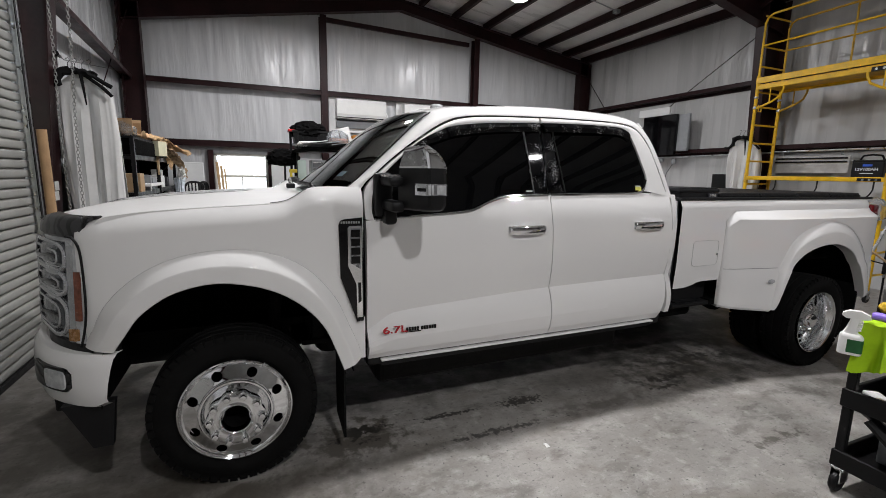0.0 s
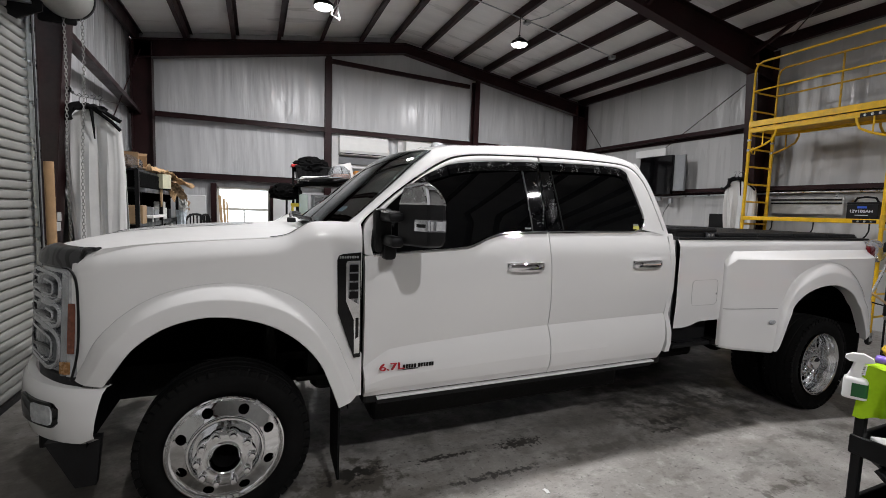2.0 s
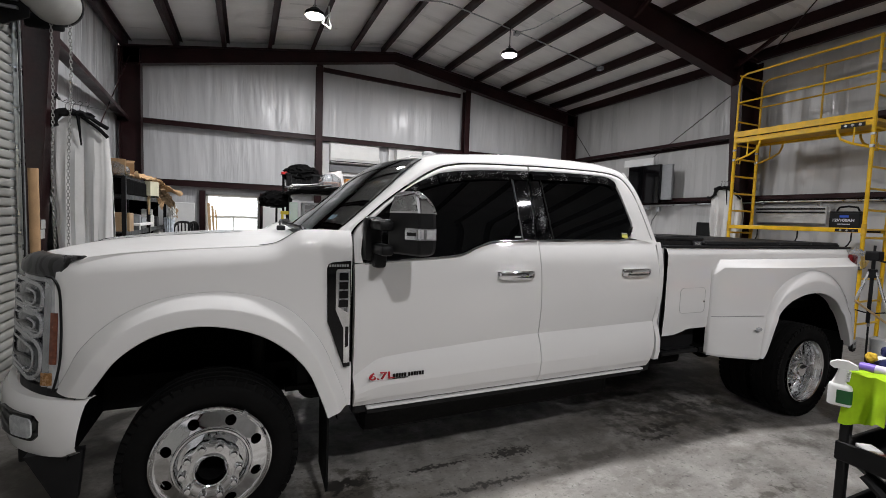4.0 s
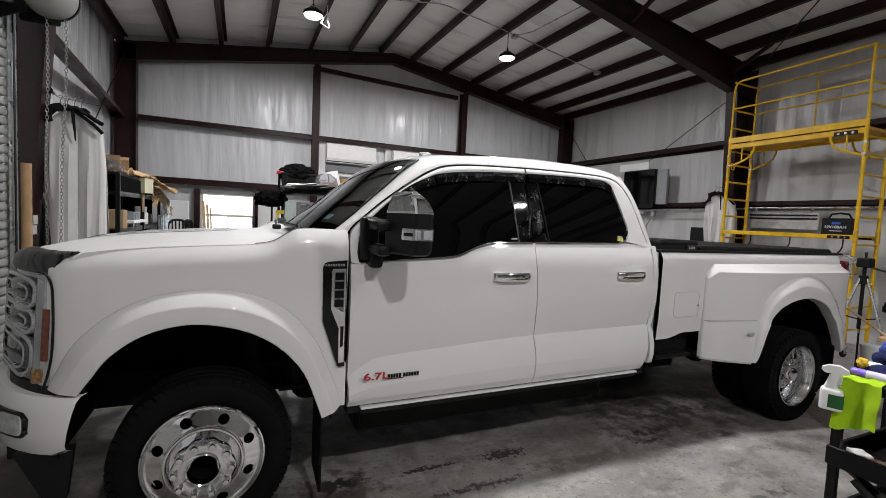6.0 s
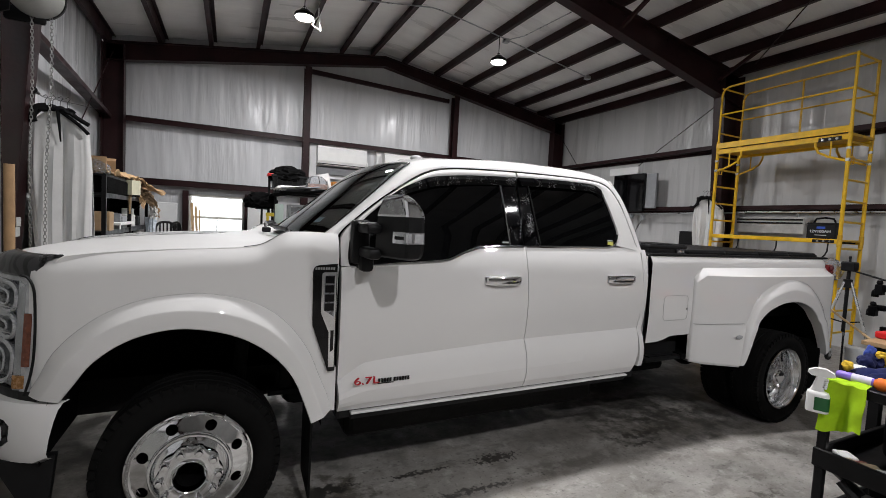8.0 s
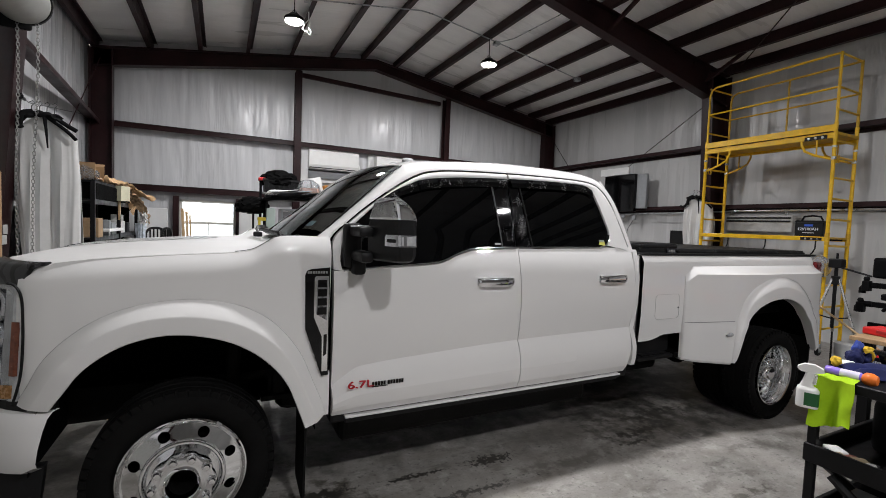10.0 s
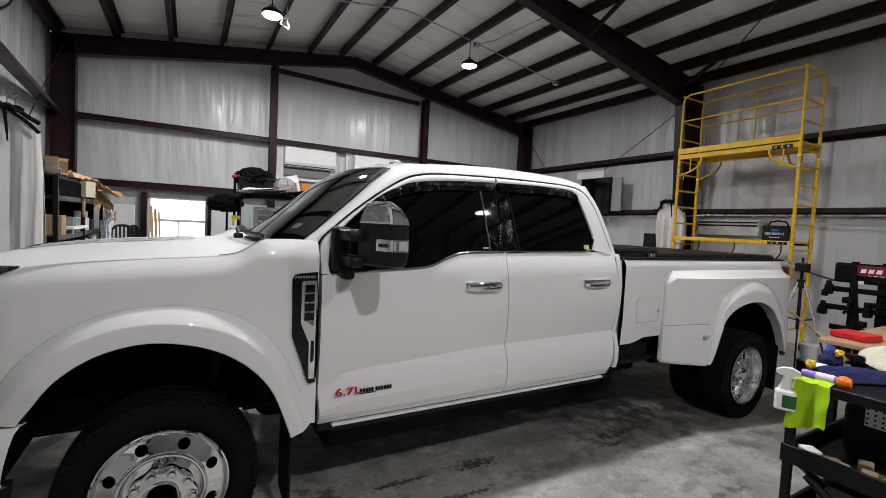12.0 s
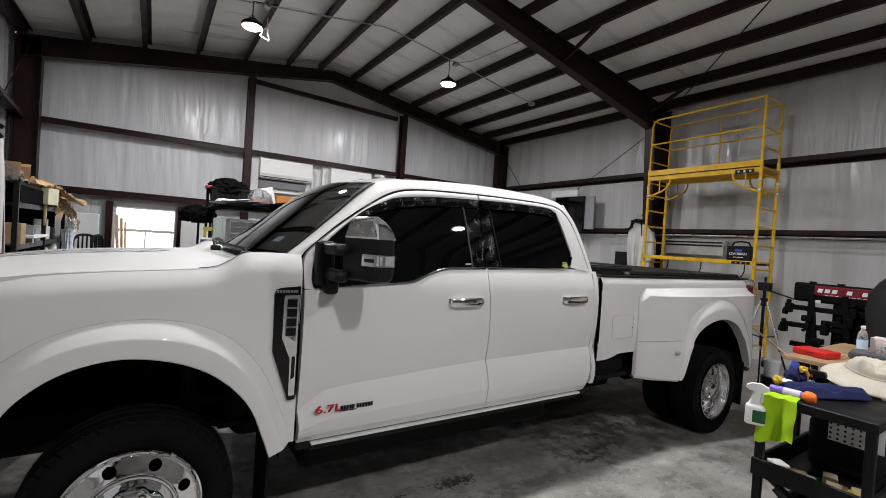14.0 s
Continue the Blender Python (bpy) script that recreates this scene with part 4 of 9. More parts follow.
for z0, z1 in ((1.118, 1.236), (1.012, 1.108), (0.828, 1.000)):
    eye = both("lens", lambda b: nose_sheet(b, 0.105, 0.46, z0 + 0.012, z1 - 0.012, -0.012, 22, 8, lambda u, v: 0.020 * math.sin(math.pi * u) ** 0.5 * math.sin(math.pi * v) ** 0.5), LAMPGLASS, lamps, "grey projector lens", True)
    both("lens_frame", lens_ring(z0, z1, 0.100, 0.47, 0.006, 0.0105), LENSRING, eye, "chrome lens frame")
    both("lens_frame", lens_ring(z0 + 0.030, z1 - 0.030, 0.130, 0.44, 0.012, 0.006), LENSRING, eye, "chrome lens frame")
    both("lens_brow", lambda b: tube(b, [nose_point(0.135 + 0.28 * q / 8, (z0 + z1) / 2 + 0.006 * math.sin(q), 0.012) for q in range(9)], 0.007, 6), GLOSSBLACK, eye)
both("chrome_bar", lambda b: nose_sheet(b, 0.076, 0.098, 0.805, 1.262, 0.0, 6, 14, lambda u, v: 0.014 * math.sin(math.pi * u)), LAMPCHROME, lamps, "chrome lamp frame")
both("side_lens", lambda b: nose_sheet(b, 0.062, 0.080, 0.80, 1.262, -0.004, 4, 14, lambda u, v: 0.006), LENS, lamps, "pale clear side lens")
both("amber_marker", lambda b: nose_sheet(b, 0.052, 0.064, 0.905, 1.122, 0.016, 3, 12, lambda u, v: 0.004, 0.012), AMBER, lamps, "dark amber side marker")
both("turn_lens", lambda b: nose_sheet(b, 0.068, 0.088, 0.812, 0.865, 0.012, 4, 4, lambda u, v: 0.006), mat("orange_lens", (0.30, 0.15, 0.05), 0.3, 0, 0.5, 60, coat=0.4), lamps, "orange turn lens")

both("bumper_gap", lambda b: nose_sheet(b, 0.046, 0.52, 0.750, 0.800, -0.010, 20, 3), BLACK, truck, "", False)
both("lamp_gap", lambda b: tube(b, spline(GAP, 24), 0.0055, 6), BLACK, fenders)
# grille
bm = B()
nose_sheet(bm, 0.53, TW - 0.53, 0.80, 1.24, -0.03, 20, 6)
grille = part("grille", bm, GLOSSBLACK, truck, "black grille with chrome bars")
for z in (0.86, 1.0, 1.14):
    bm = B()
    nose_sheet(bm, 0.535, TW - 0.535, z, z + 0.06, 0.0, 20, 4, lambda u, v: 0.012 * math.sin(math.pi * v))
    part("grille_bar", bm, CHROME, grille, "chrome grille bar", True)
for z in (0.93, 0.95, 0.97, 1.08, 1.10, 1.12):
    bm = B()
    nose_sheet(bm, 0.54, TW - 0.54, z, z + 0.008, -0.015, 16, 2)
    part("grille_slat", bm, BLACK, grille)


# bumper: wraps from wheel arch to wheel arch
def build_bumper(bm):
    rows = []
    path = [(-0.472, -0.004), (-0.53, 0.0), (-0.60, 0.028), (-0.68, 0.082), (-0.765, 0.17), (-0.84, 0.29), (-0.91, 0.46), (-0.96, 0.70), (-0.99, TW / 2)]
    half = spline([(x, y, 0) for x, y in path], 26)
    full = half + [Vector((p.x, TW - p.y, 0)) for p in half[-2::-1]]
    for k, p in enumerate(full):
        e = min(k, len(full) - 1 - k)
        bot = 0.505 + (0.02 if e < 2 else 0) - 0.0
        d = Vector((p.x - 0.25, p.y - TW / 2, 0)).normalized()
        row = []
        for z, o in ((bot, -0.035), (bot + 0.014, -0.006), (0.56, 0.004), (0.62, 0.008), (0.69, 0.004), (0.735, -0.004), (0.757, -0.020), (0.762, -0.05)):
            back = 0.045 * max(0, (0.757 - z) / 0.25) if e < 1 else 0.0
            row.append(Vector((p.x - back * 1.0, p.y, z)) + d * o)
        rows.append(row)
    grid(bm, rows)


bm = B()
build_bumper(bm)
bumper = part("front_bumper", bm, PAINT, truck, "white painted front bumper", True)


def fog(off, y0, y1, z0, z1, th=0.012):
    def f(b):
        ln = line((0.0, -0.53), (0.028, -0.605), (0.082, -0.685), (0.17, -0.77), (0.29, -0.845), (0.46, -0.915), (0.7, -0.962))
        rows = []
        for i in range(17):
            u = i / 16
            y = y0 + (y1 - y0) * u
            k = max(0, 1 - min(u, 1 - u) / 0.10) ** 2 * 0.22
            rows.append([Vector((ln(y) - off - 0.004, y, z0 + (z1 - z0) * (k + (1 - 2 * k) * j / 6))) for j in range(7)])
        grid(b, rows, (th, th * 0.4, 0))
    return f


both("fog_lamp_bezel", fog(0.010, 0.045, 0.27, 0.585, 0.695), GLOSSBLACK, bumper, "gloss black fog lamp bezel")
both("fog_lamp", fog(0.018, 0.056, 0.145, 0.598, 0.682), LENS, bumper, "clear fog lamp")
both("bumper_gap", lambda b: grid(b, [[Vector((x, nose(x) + 0.012, z)) for z in (0.757, 0.790)] for x in (-0.60, -0.55, -0.50, -0.455)], (0, 0.04, 0)), BLACK, bumper)
both("air_dam", lambda b: prism(b, [(-0.525, 0.30), (-0.60, 0.30), (-0.70, 0.52), (-0.50, 0.52)], -0.06, -0.10, Matrix.Rotation(radians(90), 4, "X")), BLACK, truck, "black rubber air dam", False)
bm = B()
box(bm, -0.80, 0.28, 0.40, -0.72, TW - 0.28, 0.53, 0.01)
part("air_dam", bm, BLACK, truck, "black rubber air dam")


# fender vent badge
def vent_poly(pts, y, th):
    return lambda b: flat_panel(b, pts, lambda x, z: y, th)


vents = both("fender_vent", vent_poly([(0.512, 1.30), (0.52, 1.322), (0.54, 1.330), (0.632, 1.338), (0.634, 0.790), (0.600, 0.788), (0.518, 1.03)], -0.008, 0.012), GLOSSBLACK, fenders, "gloss black fender vent")
both("vent_trim", vent_poly([(0.556, 1.285), (0.563, 1.295), (0.627, 1.296), (0.628, 0.812), (0.600, 0.812), (0.597, 0.99), (0.556, 1.09)], -0.013, 0.006), CHROME, vents, "chrome vent trim")
both("vent_inset", vent_poly([(0.568, 1.284), (0.620, 1.284), (0.620, 1.07), (0.568, 1.105)], -0.0145, 0.003), mat("brushed_dark_inset", (0.30, 0.30, 0.31), 0.35, 0.6, 0.3, 30), vents)
both("vent_inset", vent_poly([(0.606, 1.0), (0.622, 1.0), (0.622, 0.90), (0.606, 0.89)], -0.0145, 0.003), GLOSSBLACK, vents)


def text_part(name, body, size, m, material, parent, label="", extrude=0.0015, scale=(1, 1, 1), bold=0.0):
    c = bpy.data.curves.new(name, "FONT")
    c.body, c.size, c.extrude, c.offset, c.align_x, c.align_y = body, size, extrude, bold, "LEFT", "BOTTOM"
    tmp = bpy.data.objects.new("tmp", c)
    scene.collection.objects.link(tmp)
    dg = bpy.context.evaluated_depsgraph_get()
    me = bpy.data.meshes.new_from_object(tmp.evaluated_get(dg))
    bpy.data.objects.remove(tmp)
    me.transform(m @ Matrix.Diagonal((*scale, 1)))
    me.materials.clear()
    me.materials.append(material)
    ob = new(name, me)
    if parent:
        ob.parent = parent
    if label:
        tagged(ob, label)
    return ob


UP = Matrix.Rotation(radians(90), 4, "X")       # writing that stands up and faces -y
for k in range(4):
    z = 1.240 - 0.046 * k
    bars("badge_letter", [(0.572, z, 0.617, z + 0.037)], -0.018, GLOSSBLACK, vents[0])
bars("badge_text", [(0.522 + 0.0125 * k, 1.308, 0.531 + 0.0125 * k, 1.320) for k in range(8)], -0.010, CHROME, vents[0], "chrome trim badge")
# engine badge on the door
text_part("badge_text", "6.7L", 0.066, Matrix.Translation((0.733, -0.0215, 0.694)) @ UP @ Matrix.Shear("XY", 4, (0.22, 0)), REDVINYL, front_doors[0], "red engine badge", extrude=0.004, scale=(1.24, 0.82, 1))
bars("badge_text", [(0.868 + 0.0158 * k + (0.008 if k > 4 else 0), 0.703, 0.880 + 0.0158 * k + (0.008 if k > 4 else 0), 0.724) for k in range(11)], -0.0155, GLOSSBLACK, front_doors[0], "black engine badge")
bars("badge_text", [(0.866, 0.696, 0.955, 0.700)], -0.0155, GLOSSBLACK, front_doors[0])


# cab shell: roof, pillars, windscreen
R_OUT = [(0.575, 1.478), (0.66, 1.545), (0.741, 1.615), (0.868, 1.733), (1.000, 1.858), (1.092, 1.922), (1.205, 1.957), (1.34, 1.972), (1.856, 2.008), (2.391, 2.006), (2.60, 1.985), (2.70, 1.945), (2.775, 1.85), (2.835, 1.70), (2.885, 1.52), (2.905, 1.43)]
D_OUT = [(0.640, 1.478), (0.668, 1.515), (0.716, 1.556), (0.838, 1.658), (1.002, 1.774), (1.142, 1.856), (1.260, 1.895), (1.45, 1.915), (1.80, 1.930), (2.09, 1.935), (2.396, 1.934), (2.56, 1.917), (2.64, 1.868), (2.70, 1.78), (2.745, 1.66), (2.80, 1.50), (2.826, 1.43)]


def build_rail(bm):
    n = 80
    U, L = spline([(x, 0, z) for x, z in R_OUT], n), spline([(x, 0, z) for x, z in D_OUT], n)
    rows = []
    for k, (a, b) in enumerate(zip(L, U)):
        u = k / n
        tuck = 0.075 * min(1, u / 0.12) * (1 - 0.55 * max(0, (u - 0.72) / 0.28)) + 0.02
        row = [Vector((a.x, y_cab(0, a.z) + 0.03, a.z))]
        for j in range(9):
            t = j / 8
            p = a.lerp(b, t)
            row.append(Vector((p.x, y_cab(0, p.z) + tuck * t ** 2.2 - 0.004 * math.sin(math.pi * t), p.z)))
        rows.append(row)
    grid(bm, rows, (0, 0.05, 0))


both("cab_pillar", build_rail, PAINT, truck, "white pearl cab side rail and pillars")
both("cab_corner", lambda b: grid(b, [[Vector((x, sec_low(z) if z < 0.868 else sec_high(min(z, 1.45)), z)) for z in (0.60, 0.66, 0.74, 0.82, 0.868, 0.95, 1.05, 1.15, 1.25, 1.35, 1.45)] for x in (2.846, 2.862, 2.878, 2.888)], (0, 0.06, 0)), PAINT, truck, "white pearl cab corner")


roof_y = [y_cab(0, p.z) + 0.095 for p in spline([(x, 0, z) for x, z in R_OUT[5:12]], 30)]
roof_e = spline([(x, 0, z) for x, z in R_OUT[5:12]], 30)
bm = B()
rows = []
for k, p in enumerate(roof_e):
    row = []
    for j in range(25):
        v = j / 24
        y = roof_y[k] + (TW - 2 * roof_y[k]) * v
        w = 1 - (2 * v - 1) ** 2
        u = k / 30
        fore = -0.06 * w * max(0, 1 - u / 0.3) + 0.05 * w * max(0, (u - 0.8) / 0.2)
        row.append(Vector((p.x + fore, y, p.z + 0.028 * w ** 0.7 + 0.004 * math.sin(v * math.pi * 8) ** 2 * w)))
    rows.append(row)
grid(bm, rows, (0, 0, -0.03))
part("roof", bm, PAINT, truck, "white pearl cab roof", True)

bm = B()
rows = []
L = spline([(0.582, 0.14, 1.484), (0.70, 0.165, 1.590), (0.868, 0.20, 1.738), (1.0, 0.225, 1.858), (1.085, 0.25, 1.915)], 16)
for k, p in enumerate(L):
    row = []
    for j in range(25):
        v = j / 24
        w = 1 - (2 * v - 1) ** 2
        row.append(Vector((p.x - (0.17 - 0.10 * k / 16) * w, p.y + (TW - 2 * p.y) * v, p.z + (0.0 + 0.03 * k / 16) * w - 0.012 * w * (1 - k / 16))))
    rows.append(row)
grid(bm, rows, (0.006, 0, -0.004))
ws = part("windscreen", bm, WSGLASS, truck, "clear windscreen glass", True)
bm = B()
tube(bm, [p + Vector((0.004, -0.008, 0.0)) for p in L], 0.0045, 6)
part("seal", bm, BLACK, ws)
bm = B()
tube(bm, [Vector((p.x + 0.004, TW - p.y + 0.008, p.z)) for p in L], 0.0045, 6)
part("seal", bm, BLACK, ws)
bm = B()
grid(bm, [[Vector((q.x + 0.012, q.y, q.z - 0.004)) for q in rows[i]] for i in (12, 13, 14, 15)], (0.002, 0, -0.002))
part("sun_band", bm, INTERIOR, ws, "dark sun band")
STICKER = mat("pale_blue_sticker", (0.55, 0.72, 0.85), 0.5, 0, 0.2, 40)
bm = B()
q = rows[2][3]
grid(bm, [[rows[i][j].lerp(rows[i][j + 1], 0.5) + Vector((0.010, 0, 0)) for j in (2, 3)] for i in (2, 3)], (0.001, 0, 0))
part("sticker", bm, STICKER, ws, "pale blue inspection sticker")
# cowl and wipers
bm = B()
grid(bm, [[Vector((0.36 + 0.10 * (1 - (2 * j / 20 - 1) ** 2) * -0.6 + 0.12 * i, 0.09 + (TW - 0.18) * j / 20, 1.405 + 0.026 * i)) for j in range(21)] for i in range(3)], (0, 0, -0.02))
part("cowl", bm, BLACK, truck, "black plastic cowl", True)
for path in ([(0.43, 0.30, 1.468), (0.425, 0.36, 1.492), (0.395, 0.62, 1.497), (0.372, 0.92, 1.500)], [(0.362, 1.02, 1.468), (0.360, 1.10, 1.500), (0.385, 1.38, 1.510), (0.455, 1.68, 1.512)]):
    bm = B()
    tube(bm, path, 0.011, 6)
    tube(bm, [(px + 0.02, py, pz - 0.010) for px, py, pz in path[1:]], 0.007, 6)
    px, py, pz = path[0]
    box(bm, px - 0.028, py - 0.02, pz - 0.02, px + 0.028, py + 0.03, pz + 0.014, 0.008)
    part("wiper", bm, BLACK, truck, "black wiper arm")
# back of the cab
cab_bx = line((0.6, 2.885), (1.43, 2.900), (1.52, 2.880), (1.70, 2.830), (1.85, 2.770), (1.95, 2.70))
bm = B()
grid(bm, [[Vector((cab_bx(z), 0.10 + (0.15 * max(0, (z - 1.45) / 0.5)) + (TW - 0.20 - 0.3 * max(0, (z - 1.45) / 0.5)) * j / 12, z)) for j in range(13)] for z in (0.62, 0.9, 1.2, 1.45, 1.55, 1.7, 1.85, 1.95)], (-0.02, 0, 0))
cab_back = part("cab_back", bm, PAINT, truck, "white cab back panel", True)
bm = B()
flat = [(2.862, 0.42, 1.50), (2.862, 1.61, 1.50), (2.745, 1.56, 1.84), (2.745, 0.47, 1.84)]
vs = [bm.verts.new((x + 0.035, y, z)) for x, y, z in flat]
f = bm.faces.new(vs)
bmesh.ops.solidify(bm, geom=[f], thickness=0.006)
part("rear_window", bm, TINT, cab_back, "dark tinted rear window")
# roof marker lamps
for y in (0.50, 0.76, 1.015, 1.27, 1.53):
    b = B()
    lathe(b, [(0, 0.034), (0.02, 0.032), (0.035, 0.02), (0.042, 0.0), (0.042, -0.01)], 16, Matrix.Translation((1.235, y, 1.985)) @ Matrix.Diagonal((1.1, 0.6, 0.62, 1)))
    part("roof_marker_lamp", b, LENS, truck, "clear roof marker lamp", True)
# shark fin aerial
bm = B()
prism(bm, [(1.42, 0), (1.62, 0), (1.58, 0.05), (1.53, 0.062)], -0.015, 0.015, Matrix.Translation((0.55, 1.0, 2.03)) @ UP)
part("aerial", bm, GLOSSBLACK, truck, "gloss black roof aerial")

# inside the cab
cabin = B()
box(cabin, 0.52, 0.12, 1.02, 0.95, TW - 0.12, 1.42, 0.05)
box(cabin, 0.70, 0.12, 0.62, 2.86, TW - 0.12, 0.70, 0.01)
part("dashboard", cabin, mat("grey_dash_trim", (0.07, 0.075, 0.075), 0.6, 0, 0.3, 6, 0.2, 60), truck, "dark dashboard and cab floor")
for x, ys in ((1.38, (0.28, 1.20)), (2.28, (0.26, 0.84, 1.34))):
    for y in ys:
        b = B()
        w = 0.54 if x < 2 else 0.46
        box(b, x - 0.28, y, 0.85, x + 0.25, y + w, 1.05, 0.05, 3)
        box(b, x + 0.15, y + 0.02, 1.0, x + 0.32, y + w - 0.02, 1.60, 0.06, 3, Matrix.Translation((x + 0.2, 0, 1.0)) @ Matrix.Rotation(radians(10), 4, "Y") @ Matrix.Translation((-x - 0.2, 0, -1.0)))
        box(b, x + 0.28, y + 0.14, 1.62, x + 0.38, y + w - 0.14, 1.78, 0.04, 3)
        part("seat", b, INTERIOR, truck, "dark leather seat", True)
b = B()
tube(b, [(0.98 + 0.06 * math.sin(a), 0.56 + 0.19 * math.cos(a), 1.30 + 0.19 * math.sin(a) * 0.9) for a in [2 * math.pi * k / 24 for k in range(25)]], 0.016, 8, False)
tube(b, [(0.85, 0.56, 1.22), (0.98, 0.56, 1.30)], 0.035, 10)
part("steering_wheel", b, INTERIOR, truck, "black steering wheel", True)
both("door_inner", lambda b: box(b, 0.66, 0.10, 0.70, 2.86, 0.13, 1.30), INTERIOR, truck, "", False)


# mirrors: black body with a slanted front, chrome cap, dull panel, wrapped turn lamp, twin arm
# height, front edge at the door, corner between front and outer face, rear edge, outer face
MIRROR = [(1.388, 0.806, 0.872, 0.940, -0.325), (1.398, 0.788, 0.868, 0.956, -0.345), (1.425, 0.780, 0.866, 0.964, -0.356), (1.50, 0.780, 0.864, 0.964, -0.357), (1.585, 0.786, 0.861, 0.960, -0.357),
          (1.622, 0.796, 0.858, 0.946, -0.357), (1.655, 0.806, 0.852, 0.920, -0.354), (1.678, 0.815, 0.849, 0.892, -0.344), (1.689, 0.826, 0.850, 0.876, -0.322), (1.692, 0.838, 0.852, 0.866, -0.290)]
mirror_at = [line(*[(row[0], row[k]) for row in MIRROR]) for k in range(1, 5)]


def mirror_plan(z, out=0.0):
    """The housing's outline at a height, from the rear edge round the outer face to the door end of the front."""
    front, corner, rear, y = (f(z) for f in mirror_at)
    front, rear, y = front - out, rear + out, y - out
    corner -= 0.4 * out
    seq = [(rear, -0.150), (rear, y + 0.06), (rear - 0.003, y + 0.035), (rear - 0.012, y + 0.012), (rear - 0.030, y + 0.001), (corner + 0.022, y), (corner + 0.008, y + 0.002), (corner - 0.004, y + 0.010)]
    return [Vector((px, py, z)) for px, py in seq] + [Vector((corner - 0.004 + (front - corner + 0.004) * k / 6, y + 0.010 + (-0.150 - y - 0.010) * k / 6, z)) for k in range(1, 7)]


def housing(bm, heights, out=0.0):
    rows = [mirror_plan(z, out) for z in heights]
    grid(bm, [row + row[:1] for row in rows])
    bmesh.ops.remove_doubles(bm, verts=bm.verts[:], dist=0.0005)
    bmesh.ops.holes_fill(bm, edges=[e for e in bm.edges if e.is_boundary], sides=0)


def mirror_band(bm, z0, z1, s0, s1, out, thick, n=10, slant=0.0):
    """A raised panel that follows the housing from its front (0) round the corner to its outer face (1)."""
    def at(u, z):
        track = [p for p in mirror_plan(z, out)][::-1][:-2]
        d = u * (len(track) - 1)
        k = min(int(d), len(track) - 2)
        return track[k].lerp(track[k + 1], d - k)
    rows = [[at(s0 + (s1 - slant * i / 4 - s0) * j / n, z0 + (z1 - z0) * i / 4) for j in range(n + 1)] for i in range(5)]
    grid(bm, rows, (0.0, thick, 0.0))


mirrors = both("mirror", lambda b: housing(b, [1.388, 1.392, 1.398, 1.41, 1.425, 1.46, 1.50, 1.55, 1.590]), BLACK, front_doors, "large black towing mirror", True, 24)
both("mirror_cap", lambda b: housing(b, [1.588, 1.600, 1.622, 1.64, 1.655, 1.668, 1.678, 1.685, 1.689, 1.692], 0.003), CHROME, mirrors, "chrome mirror cap", True, 30)
# Dull silver over chrome: the panel's grey reflection set in its colour.
both("mirror_inset", lambda b: mirror_band(b, 1.598, 1.668, 0.02, 0.54, 0.0065, 0.004, slant=0.07), mat("reflection_grey_inset", (0.42, 0.42, 0.43), 0.22, 0.9, 0.2, 20), mirrors, "dull silver panel in the mirror cap, reflection set in its colour", False)
both("mirror_turn_lamp", lambda b: mirror_band(b, 1.464, 1.518, 0.33, 0.88, 0.005, 0.008), LAMPCHROME, mirrors, "clear mirror turn lamp")
both("mirror_reflector", lambda b: mirror_band(b, 1.482, 1.498, 0.36, 0.51, 0.0065, 0.004), GLOSSBLACK, mirrors)
both("lamp_ridge", lambda b: [mirror_band(b, 1.470, 1.512, u, u + 0.07, 0.0075, 0.004, 3) for u in (0.56, 0.655, 0.75)], LENS, mirrors, "ridged clear lens")
both("mirror_arm", lambda b: (box(b, 0.725, -0.19, 1.50, 0.80, 0.03, 1.548, 0.016, 2), box(b, 0.735, -0.19, 1.375, 0.805, 0.03, 1.43, 0.02, 2), box(b, 0.70, -0.012, 1.335, 0.795, 0.055, 1.565, 0.02, 2),
                              box(b, 0.74, -0.05, 1.30, 0.81, 0.03, 1.39, 0.02, 2)), BLACK, mirrors, "black mirror arms")
both("arm_trim", lambda b: box(b, 0.715, -0.16, 1.546, 0.80, -0.01, 1.556, 0.003, 2), CHROME, mirrors)
both("mirror_glass", lambda b: box(b, 0.945, -0.325, 1.415, 0.9605, -0.170, 1.600, 0.006, 2), CHROME, mirrors, "mirror glass")
# small smoked quarter panel ahead of the mirror
both("sail_panel", lambda b: flat_panel(b, [(0.700, 1.335), (0.692, 1.40), (0.712, 1.48), (0.755, 1.535), (0.775, 1.335)], lambda x, z: y_cab(x, max(z, 1.41)) + 0.006, 0.008), mat("grey_sail_panel", (0.05, 0.05, 0.05), 0.5, 0, 0.3, 60, 0.3, 120, dist=0.002), front_doors, "dark grey mirror sail panel")

# sills, running boards, chassis
both("rocker", lambda b: box(b, 0.66, 0.045, 0.50, 2.86, 0.16, 0.60, 0.02), BLACK, truck, "black sill", False)
boards = both("running_board", lambda b: box(b, 0.735, 0.012, 0.533, 2.76, 0.15, 0.545, 0.004), mat("pale_silver_board", (0.68, 0.68, 0.67), 0.4, 0.0, 0.04, 6), truck, "silver folded running board", False)
both("board_tread", lambda b: box(b, 0.74, 0.034, 0.500, 2.755, 0.17, 0.5325, 0.004), BLACK, boards, "", False)
both("chassis_rail", lambda b: box(b, -0.70, 0.52, 0.50, 5.35, 0.60, 0.68, 0.006), DARKMETAL, truck, "dark steel chassis rail", False)
# Dark blocks, oversized and added, that keep light off the floor below.
bm = B()
box(bm, 0.45, 0.62, 0.36, 1.75, 1.45, 0.60, 0.08, 3)
